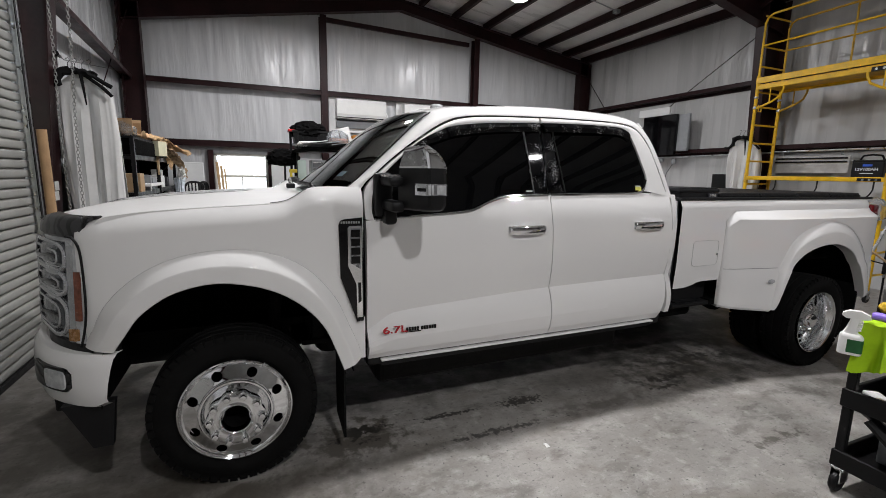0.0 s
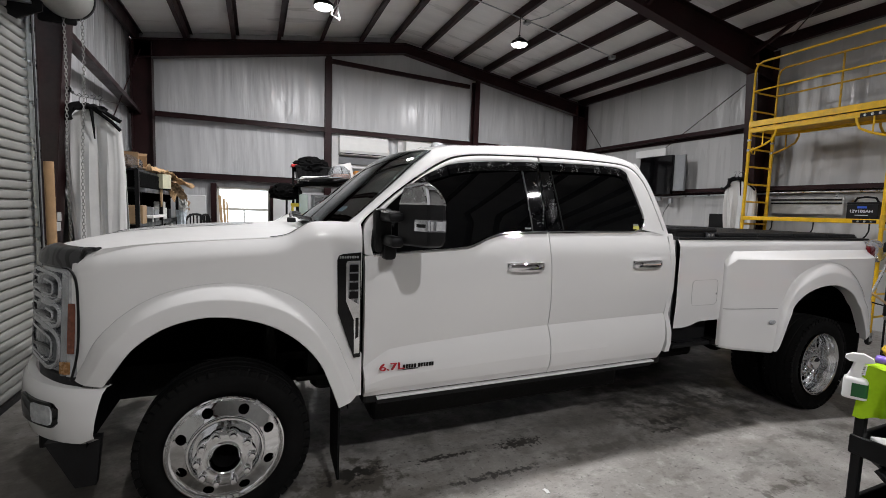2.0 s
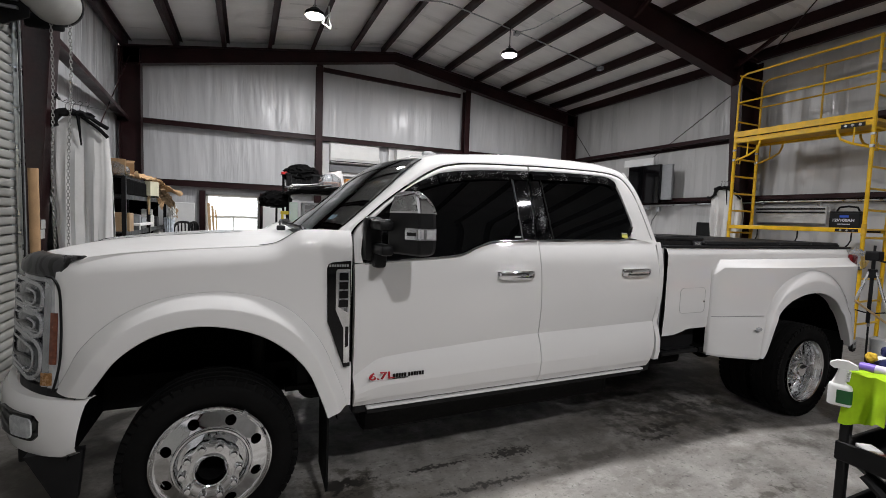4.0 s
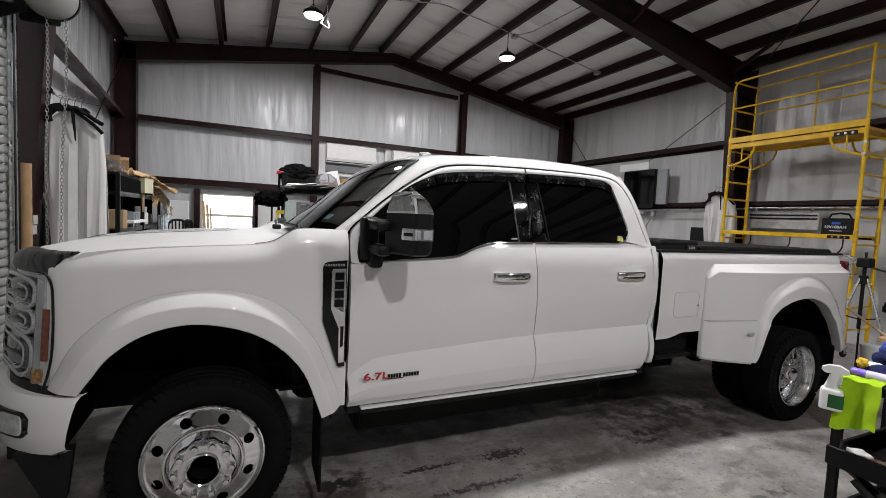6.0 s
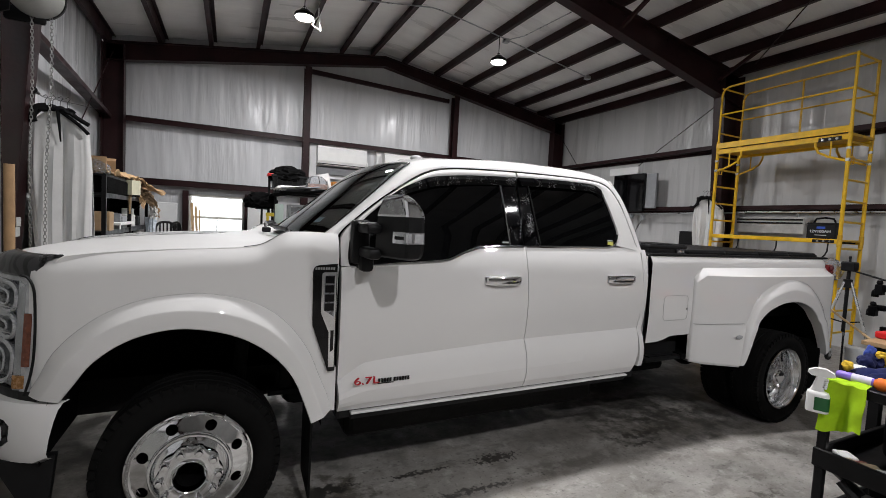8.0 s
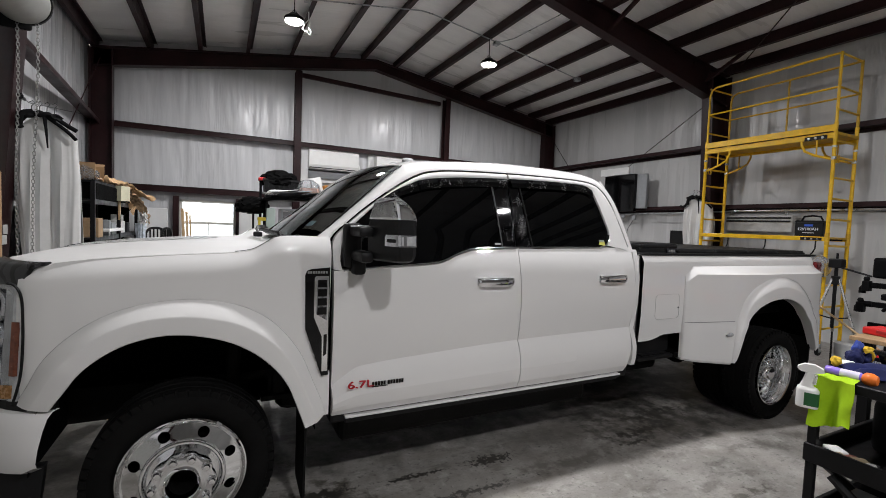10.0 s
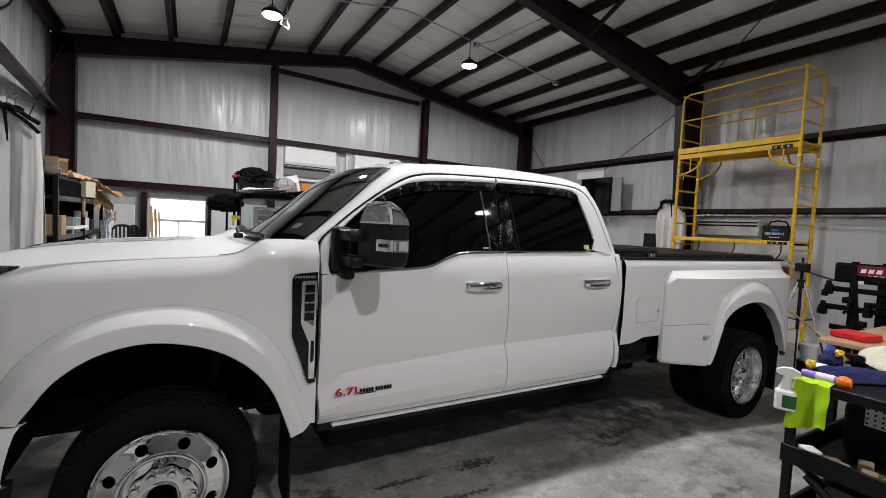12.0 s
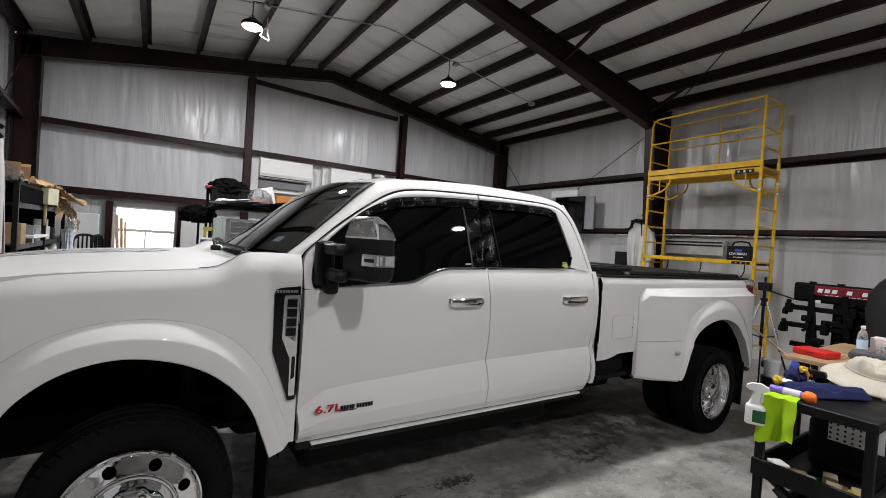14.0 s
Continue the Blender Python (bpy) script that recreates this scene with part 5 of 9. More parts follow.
box(bm, 1.7, 0.80, 0.40, 2.3, 1.25, 0.60, 0.06, 3)
part("gearbox", bm, DARKMETAL, truck, "dark gearbox and engine sump, oversized to block light")
bm = B()
box(bm, 0.85, 1.45, 0.24, 2.75, 1.68, 0.56, 0.04, 2)
part("far_light_block", bm, DARKMETAL, truck, "added dark box that blocks light under the far side")
bm = B()
box(bm, 2.85, 0.50, 0.32, 3.80, 1.40, 0.66, 0.05, 2)
part("rear_tank", bm, DARKMETAL, truck, "dark rear tank added to block light below the bed")
bm = B()
tube(bm, [(2.2, 1.015, 0.46), (4.3, 1.015, 0.42)], 0.05, 12)
part("drive_shaft", bm, DARKMETAL, truck, "dark drive shaft", True)
bm = B()
box(bm, 0.78, 0.31, 0.245, 2.74, 0.92, 0.62, 0.05, 3)
part("fuel_tank", bm, DARKMETAL, truck, "dark fuel tank, lowered and widened to block light")
for x in (0.3, 1.2, 2.1, 3.0, 3.8, 5.2):
    bm = B()
    box(bm, x, 0.52, 0.53, x + 0.1, TW - 0.52, 0.63)
    part("chassis_crossmember", bm, DARKMETAL, truck)
for x in (0.0, 4.46):
    b = B()
    tube(b, [(x, 0.15, 0.39), (x, TW - 0.15, 0.39)], 0.06, 12)
    lathe(b, [(0, -0.16), (0.10, -0.14), (0.17, 0), (0.10, 0.14), (0, 0.16)], 16, Matrix.Translation((x, 0.80, 0.39)) @ Matrix.Rotation(radians(90), 4, "Y"))
    part("axle", b, DARKMETAL, truck, "dark steel axle", True)
for x, y in ((0.18, 0.42), (4.62, 0.5), (0.18, TW - 0.42), (4.62, TW - 0.5)):
    b = B()
    tube(b, [(x, y, 0.34), (x + 0.04, y, 0.98)], 0.036, 10)
    tube(b, [(x - 0.02, y, 0.34), (x, y, 0.6)], 0.05, 10)
    part("shock_absorber", b, DARKMETAL, truck)
b = B()
tube(b, [(2.9, 1.55, 0.48), (3.6, 1.55, 0.48), (4.3, 1.58, 0.72), (4.7, 1.58, 0.72), (5.3, 1.6, 0.5)], 0.05, 10)
part("exhaust", b, DARKMETAL, truck, "dark exhaust pipe", True)


def build_liner(xc, w, top, y0, y1):
    def f(b):
        rows = []
        for k in range(25):
            a = math.pi * k / 24
            x, z = xc - w * math.cos(a), 0.50 + (top - 0.50) * math.sin(a) ** 0.7
            rows.append([Vector((x, y0, z)), Vector((x, y1, z))])
        grid(b, rows)
        vs = [b.verts.new((xc - w * math.cos(math.pi * k / 24), y1, 0.50 + (top - 0.5) * math.sin(math.pi * k / 24) ** 0.7)) for k in range(25)]
        b.faces.new(vs)
    return f


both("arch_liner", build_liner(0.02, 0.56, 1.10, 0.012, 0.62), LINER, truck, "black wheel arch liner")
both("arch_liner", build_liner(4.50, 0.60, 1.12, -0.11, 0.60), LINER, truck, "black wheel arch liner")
both("mud_flap", lambda b: prism(b, [(0.028, 0.56), (0.30, 0.56), (0.30, 0.13), (0.05, 0.10)], 0.530, 0.542, Matrix(((0, 0, 1, 0), (1, 0, 0, 0), (0, 1, 0, 0), (0, 0, 0, 1)))), RUBBER, truck, "black rubber mud flap", False)
both("mud_flap", lambda b: prism(b, [(-0.13, 0.66), (0.32, 0.66), (0.32, 0.16), (-0.12, 0.16)], 5.06, 5.075, Matrix(((0, 0, 1, 0), (1, 0, 0, 0), (0, 1, 0, 0), (0, 0, 0, 1)))), RUBBER, truck, "black rubber mud flap", False)
both("front_bracket", lambda b: (box(b, 0.40, 0.30, 0.60, 0.47, 0.36, 0.78, 0.01), box(b, 0.34, 0.28, 0.58, 0.50, 0.38, 0.61, 0.006)), DARKMETAL, truck, "", False)


# bed: side panel with step notch, dual-wheel fender, cover, tool box, tailgate, tail lamps
def build_bed_side(bm):
    rows = []
    bot = line((2.92, 0.762), (3.02, 0.762), (3.12, 0.778), (3.20, 0.800), (3.33, 0.800), (3.40, 0.80), (3.85, 0.82), (4.02, 1.14), (5.02, 1.14), (5.2, 0.82), (5.42, 0.80))
    for i in range(61):
        x = 2.925 + (5.415 - 2.925) * i / 60
        end = max(0, (x - 5.28) / 0.135)
        row = []
        for k in range(15):
            v = k / 14
            z = bot(x) + (1.405 - bot(x)) * v
            y = 0.004 + 0.012 * max(0, (0.95 - z) / 0.2) + 0.02 * max(0, (z - 1.36) / 0.045) ** 2 + 0.05 * end ** 2
            row.append(Vector((x, y, z)))
        row.append(Vector((x, 0.05 + 0.05 * end ** 2, 1.413)))
        row.append(Vector((x, 0.13, 1.413)))
        rows.append(row)
    grid(bm, rows)
    box(bm, 2.925, 0.05, 0.80, 2.945, 0.14, 1.405)


bed_sides = both("bed_side", build_bed_side, PAINT, truck, "white pearl bed side")
DARC_I = [(3.875, 0.55), (3.90, 0.60), (3.985, 0.85), (4.09, 0.97), (4.25, 1.035), (4.45, 1.056), (4.62, 1.032), (4.79, 0.96), (4.915, 0.83), (5.03, 0.65), (5.08, 0.55)]
DARC_O = [(3.852, 0.550), (3.868, 0.66), (3.885, 0.78), (3.915, 0.905), (4.010, 1.088), (4.178, 1.190), (4.42, 1.242), (4.68, 1.206), (4.86, 1.115), (5.00, 0.985), (5.09, 0.86), (5.14, 0.75), (5.19, 0.58)]


dual_plan = line((3.36, 0.0), (3.402, -0.001), (3.409, -0.010), (3.425, -0.022), (3.70, -0.085), (4.0, -0.135), (4.3, -0.15), (4.95, -0.15), (5.15, -0.135), (5.28, -0.09), (5.33, -0.02))


def dual_y(x, z):
    top = min(1.0, max(0.0, (1.326 - z) / 0.058)) ** 0.9
    return 0.002 + dual_plan(x) * top - (0.010 * max(0, (0.88 - z) / 0.30) + 0.010 * min(1, max(0, (0.888 - z) / 0.04))) * min(1, max(0, (x - 3.4) / 0.1))


def build_dual(bm):
    """The wide fender round the dual wheels: upright rows from the skirt or the arch up to a crisp shoulder."""
    arch = [p for p in spline([(x, 0, z) for x, z in DARC_O], 80)]
    cols = [(3.402, 0.600), (3.4055, 0.600), (3.409, 0.600)] + [(3.415 + 0.42 * i / 11, 0.598 - 0.048 * i / 11) for i in range(12)] + [(p.x, p.z) for p in arch] + [(5.22, 0.58), (5.26, 0.60), (5.295, 0.62), (5.318, 0.66), (5.328, 0.70)]
    rows = []
    for i, (x, z0) in enumerate(cols):
        row = []
        for z in [z0 + (1.242 - z0) * k / 16 for k in range(16)] + [1.244, 1.255, 1.262, 1.266, 1.271, 1.28, 1.295, 1.31, 1.32, 1.326, 1.330]:
            cut = 0.075 * max(0.0, 1 - (x - 3.402) / 0.085)     # the shoulder drops at the front corner
            row.append(Vector((x, 0.02 if i == 0 else dual_y(x, z) + (0.012 if z > 1.327 else 0.0), z0 + (z - z0) * (1.330 - cut - z0) / (1.330 - z0))))
        rows.append(row)
    grid(bm, rows)


def build_dual_flare(bm):
    n = 60
    O, I = spline([(x, 0, z) for x, z in DARC_O], n), spline([(x, 0, z) for x, z in DARC_I], n)
    rows = []
    for k, (o, i) in enumerate(zip(O, I)):
        u = k / n
        w = math.sin(math.pi * min(1, max(0, u))) ** 0.6
        row = []
        for t, y in ((0, 0.004), (0.03, -0.002), (0.20, -0.016), (0.36, -0.030), (0.45, -0.036), (0.49, -0.0375), (0.75, -0.039), (0.97, -0.040), (1.0, -0.034), (0.98, 0.05)):
            p = o.lerp(i, t)
            yy = y * (0.25 + 0.75 * w) if y < 0 else y
            row.append(Vector((p.x, dual_y(min(p.x, 5.15), p.z) + yy, p.z)))
        rows.append(row)
    grid(bm, rows)


def build_dual_skirt(bm):
    P = spline([(3.405, 0, 0.600), (3.55, 0, 0.582), (3.852, 0, 0.550)], 14)
    grid(bm, [[Vector((p.x, dual_y(p.x, p.z), p.z)), Vector((p.x, dual_y(p.x, p.z) + 0.01, p.z - 0.016)), Vector((p.x, 0.06, p.z - 0.012))] for p in P])


duals = both("dual_wheel_fender", build_dual, PAINT, truck, "white pearl wide rear fender", True, 24)
both("arch_flare", build_dual_flare, PAINT, duals, "white pearl rear arch flare", True, 45)
both("fender_skirt", build_dual_skirt, PAINT, duals)
both("fender_seam", lambda b: grid(b, [[Vector((x, dual_y(x, 0.888) - 0.0055 * min(1, (x - 3.39) / 0.1), z)) for z in (0.8845, 0.8885)] for x in [3.412 + 0.47 * i / 24 for i in range(25)]], (0, 0.002, 0)), mat("shadowed_seam", (0.25, 0.25, 0.25), 0.8), duals, "", False)
both("side_reflector", lambda b: lathe(b, [(0, 0.008), (0.7, 0.007), (1.0, 0.002), (1.0, -0.004)], 24, Matrix.Translation((3.825, -0.128, 0.782)) @ UP @ Matrix.Diagonal((0.040, 0.017, 1, 1))), LENS, duals, "clear side reflector")


def build_fuel_gap(b):
    pts = []
    for cx, cz, a0 in ((3.318, 1.080, 0), (3.110, 1.080, 90), (3.110, 0.955, 180), (3.318, 0.955, 270)):
        for k in range(6):
            a = radians(a0 + 90 * k / 5)
            pts.append((cx + 0.032 * math.cos(a), 0.0025, cz + 0.032 * math.sin(a)))
    tube(b, [Vector(p) for p in pts + pts[:1]], 0.0013, 5, False)


bm = B()
build_fuel_gap(bm)
part("fuel_door_gap", bm, mat("grey_gap", (0.42, 0.42, 0.41), 0.8), bed_sides[0])
bm = B()
lathe(bm, [(0, 0.004), (0.006, 0.003), (0.008, 0)], 10, Matrix.Translation((3.338, 0.001, 1.005)) @ UP)
part("fuel_door_catch", bm, SILVERTRIM, bed_sides[0])
both("step_recess", lambda b: (box(b, 2.93, 0.10, 0.62, 3.38, 0.16, 0.82), box(b, 2.96, 0.03, 0.600, 3.36, 0.14, 0.632, 0.008), box(b, 3.02, 0.05, 0.632, 3.28, 0.13, 0.64)), BLACK, truck, "black bed side step", False)
both("bed_support", lambda b: box(b, 3.35, 0.02, 0.60, 5.35, 0.40, 0.64), LINER, truck, "", False)
bm = B()
box(bm, 2.95, 0.12, 0.86, 5.40, TW - 0.12, 0.92)
box(bm, 2.93, 0.05, 0.80, 2.97, TW - 0.05, 1.405)
part("bed_floor", bm, BEDLINER, truck, "black lined bed floor")
bm = B()
box(bm, 5.375, 0.10, 0.80, 5.43, TW - 0.10, 1.405, 0.012)
box(bm, 5.40, 0.35, 0.95, 5.437, TW - 0.35, 1.28, 0.012)
part("tailgate", bm, PAINT, truck, "white pearl tailgate")
both("tail_lamp", lambda b: box(b, 5.34, -0.012, 0.88, 5.46, 0.11, 1.36, 0.02, 3), REDLENS, truck, "red tail lamp")
bm = B()
box(bm, 5.36, 0.06, 0.60, 5.56, TW - 0.06, 0.76, 0.03, 3)
box(bm, 5.36, 0.5, 0.53, 5.60, TW - 0.5, 0.64, 0.02, 2)
part("rear_bumper", bm, CHROME, truck, "chrome rear bumper", True)
# rail caps, folded cover and tool box
both("rail_cap", lambda b: box(b, 2.93, 0.022, 1.410, 5.40, 0.14, 1.428, 0.006), BEDLINER, bed_sides, "black bed rail cap", False)
cover = None
for k in range(4):
    x0 = 3.40 + 0.475 * k
    b = B()
    box(b, x0, 0.075, 1.428, x0 + 0.465, TW - 0.075, 1.462, 0.012, 2)
    box(b, x0 + 0.004, 0.066, 1.428, x0 + 0.462, 0.09, 1.446, 0.004, 2)
    ob = part("cover_panel" if cover else "bed_cover", b, BEDLINER, cover or truck, "" if cover else "black folding bed cover")
    cover = cover or ob
toolbox = B()
box(toolbox, 2.955, 0.07, 1.29, 3.37, TW - 0.07, 1.478, 0.012, 2)
box(toolbox, 2.95, 0.062, 1.462, 3.375, TW - 0.062, 1.492, 0.010, 2)
tb = part("tool_box", toolbox, mat("black_tread_plate", (0.014, 0.014, 0.015), 0.4, 0.3, 0.3, 30, 0.6, 70, dist=0.003), truck, "black tread-plate bed tool box")
b = B()
for k in range(22):
    box(b, 2.97 + 0.0185 * k, 0.075, 1.492, 2.978 + 0.0185 * k, 0.16, 1.496)
part("tread_ribs", b, BLACK, tb)
b = B()
box(b, 3.245, 0.056, 1.425, 3.345, 0.066, 1.462, 0.003)
plate = part("name_plate", b, mat("dark_steel_plate", (0.08, 0.08, 0.09), 0.3, 0.7, 0.2, 30), tb, "dark name plate")
b = B()
for k in range(4):
    box(b, 3.262 + 0.017 * k, 0.0545, 1.434, 3.274 + 0.017 * k, 0.0565, 1.453)
part("plate_mark", b, SILVERTRIM, plate)


# wheels
def ring_tyre(bm, R, r, w, tread=True):
    prof = [(r - 0.012, -w * 0.36), (r + 0.004, -w * 0.42), (r + 0.03, -w * 0.485), (r + 0.065, -w * 0.50), (R - 0.035, -w * 0.475), (R - 0.014, -w * 0.43), (R - 0.003, -w * 0.385), (R, -w * 0.30), (R - 0.008, -w * 0.285), (R - 0.008, -w * 0.255), (R, -w * 0.24), (R + 0.001, -w * 0.05), (R - 0.008, -w * 0.04)]
    prof = prof + [(a, -b) for a, b in prof[::-1]]
    lathe(bm, prof, 72)


def build_wheel(at, out, front):
    """at: middle of the tyre; out: -1 for the near side, 1 for the far side."""
    m = Matrix.Translation(at) @ Matrix.Rotation(radians(90) if out < 0 else radians(-90), 4, "X")
    r, w = 0.262, 0.225
    rim = B()
    f = w / 2
    if front:
        shell = [(0.238, -f), (0.250, -f + 0.01), (0.236, -0.05), (0.236, f - 0.05), (0.247, f - 0.024), (0.256, f - 0.012), (0.262, f - 0.006), (0.262, f), (0.256, f + 0.003), (0.250, f - 0.002), (0.243, f - 0.010), (0.236, f - 0.012)]
        face0, face1 = (0.236, f - 0.012), (0.174, f + 0.012)
        inner = [(0.174, f + 0.012), (0.171, f + 0.024), (0.166, f + 0.031), (0.159, f + 0.032), (0.153, f + 0.026), (0.149, f + 0.008), (0.144, f + 0.000), (0.126, f + 0.000)]
        # lug plate with a scalloped edge, one lobe round each nut
        plate = [(0.126, f + 0.000, 0.002), (0.125, f + 0.030, 0.006), (0.125, f + 0.074, 0.011), (0.123, f + 0.082, 0.011), (0.118, f + 0.085, 0.009), (0.092, f + 0.085, 0.0), (0.076, f + 0.086, 0.0), (0.071, f + 0.090, 0.0), (0.066, f + 0.086, 0.0), (0.063, f + 0.070, 0.0), (0.058, f + 0.020, 0.0), (0.057, f - 0.02, 0.0), (0.002, f - 0.02, 0.0)]
        grid(rim, [[m @ Vector(((r0 + amp * math.cos(5 * a) ** 2) * math.cos(a), (r0 + amp * math.cos(5 * a) ** 2) * math.sin(a), h)) for a in [2 * math.pi * j / 100 for j in range(101)]] for r0, h, amp in plate])
    else:
        shell = [(0.238, -f), (0.250, -f + 0.01), (0.232, -0.05), (0.226, f - 0.13), (0.230, f - 0.05), (0.246, f - 0.024), (0.256, f - 0.010), (0.262, f - 0.004), (0.262, f), (0.256, f + 0.003), (0.248, f - 0.004), (0.242, f - 0.016), (0.239, f - 0.05), (0.236, f - 0.054), (0.234, f - 0.10), (0.230, f - 0.15)]
        face0, face1 = (0.230, f - 0.15), (0.162, f - 0.150)
        inner = [(0.162, f - 0.150), (0.150, f - 0.148), (0.142, f - 0.110), (0.136, f - 0.104), (0.098, f - 0.104), (0.080, f - 0.104), (0.0, f - 0.104)]
    lathe(rim, shell, 72, m)
    lathe(rim, inner, 48, m)
    # face ring with eight round holes: each sector is a quad ring round its hole
    N = 8
    for s in range(N):
        a0, a1 = 2 * math.pi * s / N, 2 * math.pi * (s + 1) / N
        am, rm = (a0 + a1) / 2, (face0[0] + face1[0]) / 2
        hr = 0.0245
        K = 24
        outer, hole, deep = [], [], []
        for k in range(K):
            t = k / K * 4
            side, q = int(t), t - int(t)
            if side == 0:
                ra, aa = face0[0], a0 + (a1 - a0) * q
            elif side == 1:
                ra, aa = face0[0] + (face1[0] - face0[0]) * q, a1
            elif side == 2:
                ra, aa = face1[0], a1 + (a0 - a1) * q
            else:
                ra, aa = face1[0] + (face0[0] - face1[0]) * q, a0
            fz = lambda rr: face0[1] + (face1[1] - face0[1]) * (face0[0] - rr) / (face0[0] - face1[0])
            outer.append(rim.verts.new(m @ Vector((ra * math.cos(aa), ra * math.sin(aa), fz(ra)))))
            d = Vector((ra * math.cos(aa - am) - rm, ra * math.sin(aa - am)))
            d.normalize()
            hx, hy = rm + hr * d.x, hr * d.y
            rr = math.hypot(hx, hy)
            ha = am + math.atan2(hy, hx)
            hole.append(rim.verts.new(m @ Vector((rr * math.cos(ha), rr * math.sin(ha), fz(rr)))))
            deep.append(rim.verts.new(m @ Vector((rr * math.cos(ha), rr * math.sin(ha), fz(rr) - 0.02))))
        for k in range(K):
            q = (k + 1) % K
            rim.faces.new((outer[k], outer[q], hole[q], hole[k]))
            rim.faces.new((hole[k], hole[q], deep[q], deep[k]))
    bmesh.ops.remove_doubles(rim, verts=rim.verts[:], dist=0.0003)
    wheel = part("wheel", rim, POLISHED if front else MACHINED, truck, "polished ten-lug alloy wheel", True)
    t = B()
    ring_tyre(t, 0.392, 0.262, 0.225)
    for v in t.verts:
        v.co = m @ v.co
    tyre = part("tyre", t, MUDDY, wheel, "black worn tyre", True)
    blocks = B()
    for k in range(52):
        for s in (-1, 1):
            a = 2 * math.pi * (k + 0.25 * s) / 52
            box(blocks, -0.0175, 0.360, 0.070 if s > 0 else -0.1085, 0.0175, 0.3875, 0.1085 if s > 0 else -0.070, m=m @ Matrix.Rotation(a, 4, "Z"))
    tagged(part("tread_rest", blocks, MUDDY, tyre), kind="stuff")
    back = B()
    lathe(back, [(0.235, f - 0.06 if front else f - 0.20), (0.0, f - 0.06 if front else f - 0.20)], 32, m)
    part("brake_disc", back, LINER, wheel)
    hz = f + 0.085 if front else f - 0.104
    tall = 1.0 if front else 1.4
    for k in range(10):
        a = 2 * math.pi * k / 10
        b = B()
        lathe(b, [(0.0205, -0.002), (0.0205, 0.004 * tall), (0.0170, 0.006 * tall), (0.0165, 0.018 * tall), (0.0125, 0.026 * tall), (0.0, 0.029 * tall)], 12, m @ Matrix.Translation((0.115 * math.cos(a), 0.115 * math.sin(a), hz)))
        part("lug_nut", b, CHROME, wheel, "", True)
    hub = B()
    if front:
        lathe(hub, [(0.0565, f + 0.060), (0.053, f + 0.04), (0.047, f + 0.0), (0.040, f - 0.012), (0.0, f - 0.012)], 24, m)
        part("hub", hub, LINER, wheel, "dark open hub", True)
        valve = B()
        box(valve, -0.012, 0.246, f - 0.004, 0.012, 0.268, f + 0.010, 0.003, m=m @ Matrix.Rotation(radians(-33), 4, "Z"))
        part("wheel_weight", valve, GALV, wheel, "small grey wheel weight")
    else:
        lathe(hub, [(0.078, hz), (0.074, hz + 0.012), (0.072, hz + 0.05), (0.060, hz + 0.066), (0.052, hz + 0.066), (0.048, hz + 0.078), (0.0, hz + 0.082)], 24, m)
        part("hub", hub, CHROME, wheel, "chrome hub", True)
    return wheel


HZ = 0.388
build_wheel((0.0, 0.135, HZ), -1, True)
build_wheel((0.0, TW - 0.135, HZ), 1, True)
build_wheel((4.46, -0.045, HZ), -1, False)
build_wheel((4.46, TW + 0.045, HZ), 1, False)
build_wheel((4.46, 0.225, HZ), 1, False)
build_wheel((4.46, TW - 0.225, HZ), -1, False)


# ---- fixtures of the building ----
WHITEPLASTIC = mat("white_plastic", (0.78, 0.78, 0.76), 0.4, 0, 0.04, 6, 0.03, 40)
WHITEBOARD = mat("white_painted_board", (0.74, 0.74, 0.73), 0.55, 0, 0.06, 3, 0.1, 25)
GREYPLASTIC = mat("grey_plastic", (0.28, 0.29, 0.30), 0.5, 0, 0.1, 10)
CARD = mat("brown_cardboard", (0.40, 0.25, 0.13), 0.85, 0, 0.15, 9, 0.1, 60)
WOOD = mat("pale_pine_board", (0.50, 0.34, 0.18), 0.6, 0, 0.25, 5, 0.15, 30, stretch=(1, 6, 6))
BENCHWOOD = mat("worn_plywood_bench_top", (0.36, 0.235, 0.125), 0.55, 0, 0.25, 4, 0.12, 40, stretch=(1, 5, 1))
CLOTH = mat("off_white_cloth", (0.62, 0.615, 0.60), 0.9, 0, 0.06, 5, 0.25, 120, dist=0.003)
STRAP = mat("black_webbing", (0.006, 0.006, 0.0065), 0.85, 0, 0.2, 30, 0.3, 200, dist=0.002, spec=0.2)
CHAIN = mat("zinc_chain", (0.26, 0.26, 0.25), 0.38, 0.8, 0.3, 40)
CABLE = mat("grey_wire", (0.10, 0.10, 0.10), 0.5, 0.5, 0.2, 30)
PAPER = mat("white_paper", (0.72, 0.72, 0.70), 0.8, 0, 0.05, 20)
CLEAR = mat("clear_plastic", (0.80, 0.82, 0.84), 0.12, 0, 0.05, 10, transmission=0.85)
REDPLASTIC = mat("red_plastic", (0.50, 0.012, 0.012), 0.4, 0, 0.1, 12)
BLACKPOWDER = mat("black_powder_coat", (0.005, 0.005, 0.0055), 0.5, 0.0, 0.3, 12, 0.15, 120, dist=0.002, spec=0.25)
LAMPGLOW = glow("led_diffuser", (1.0, 0.97, 0.92), 22.0)

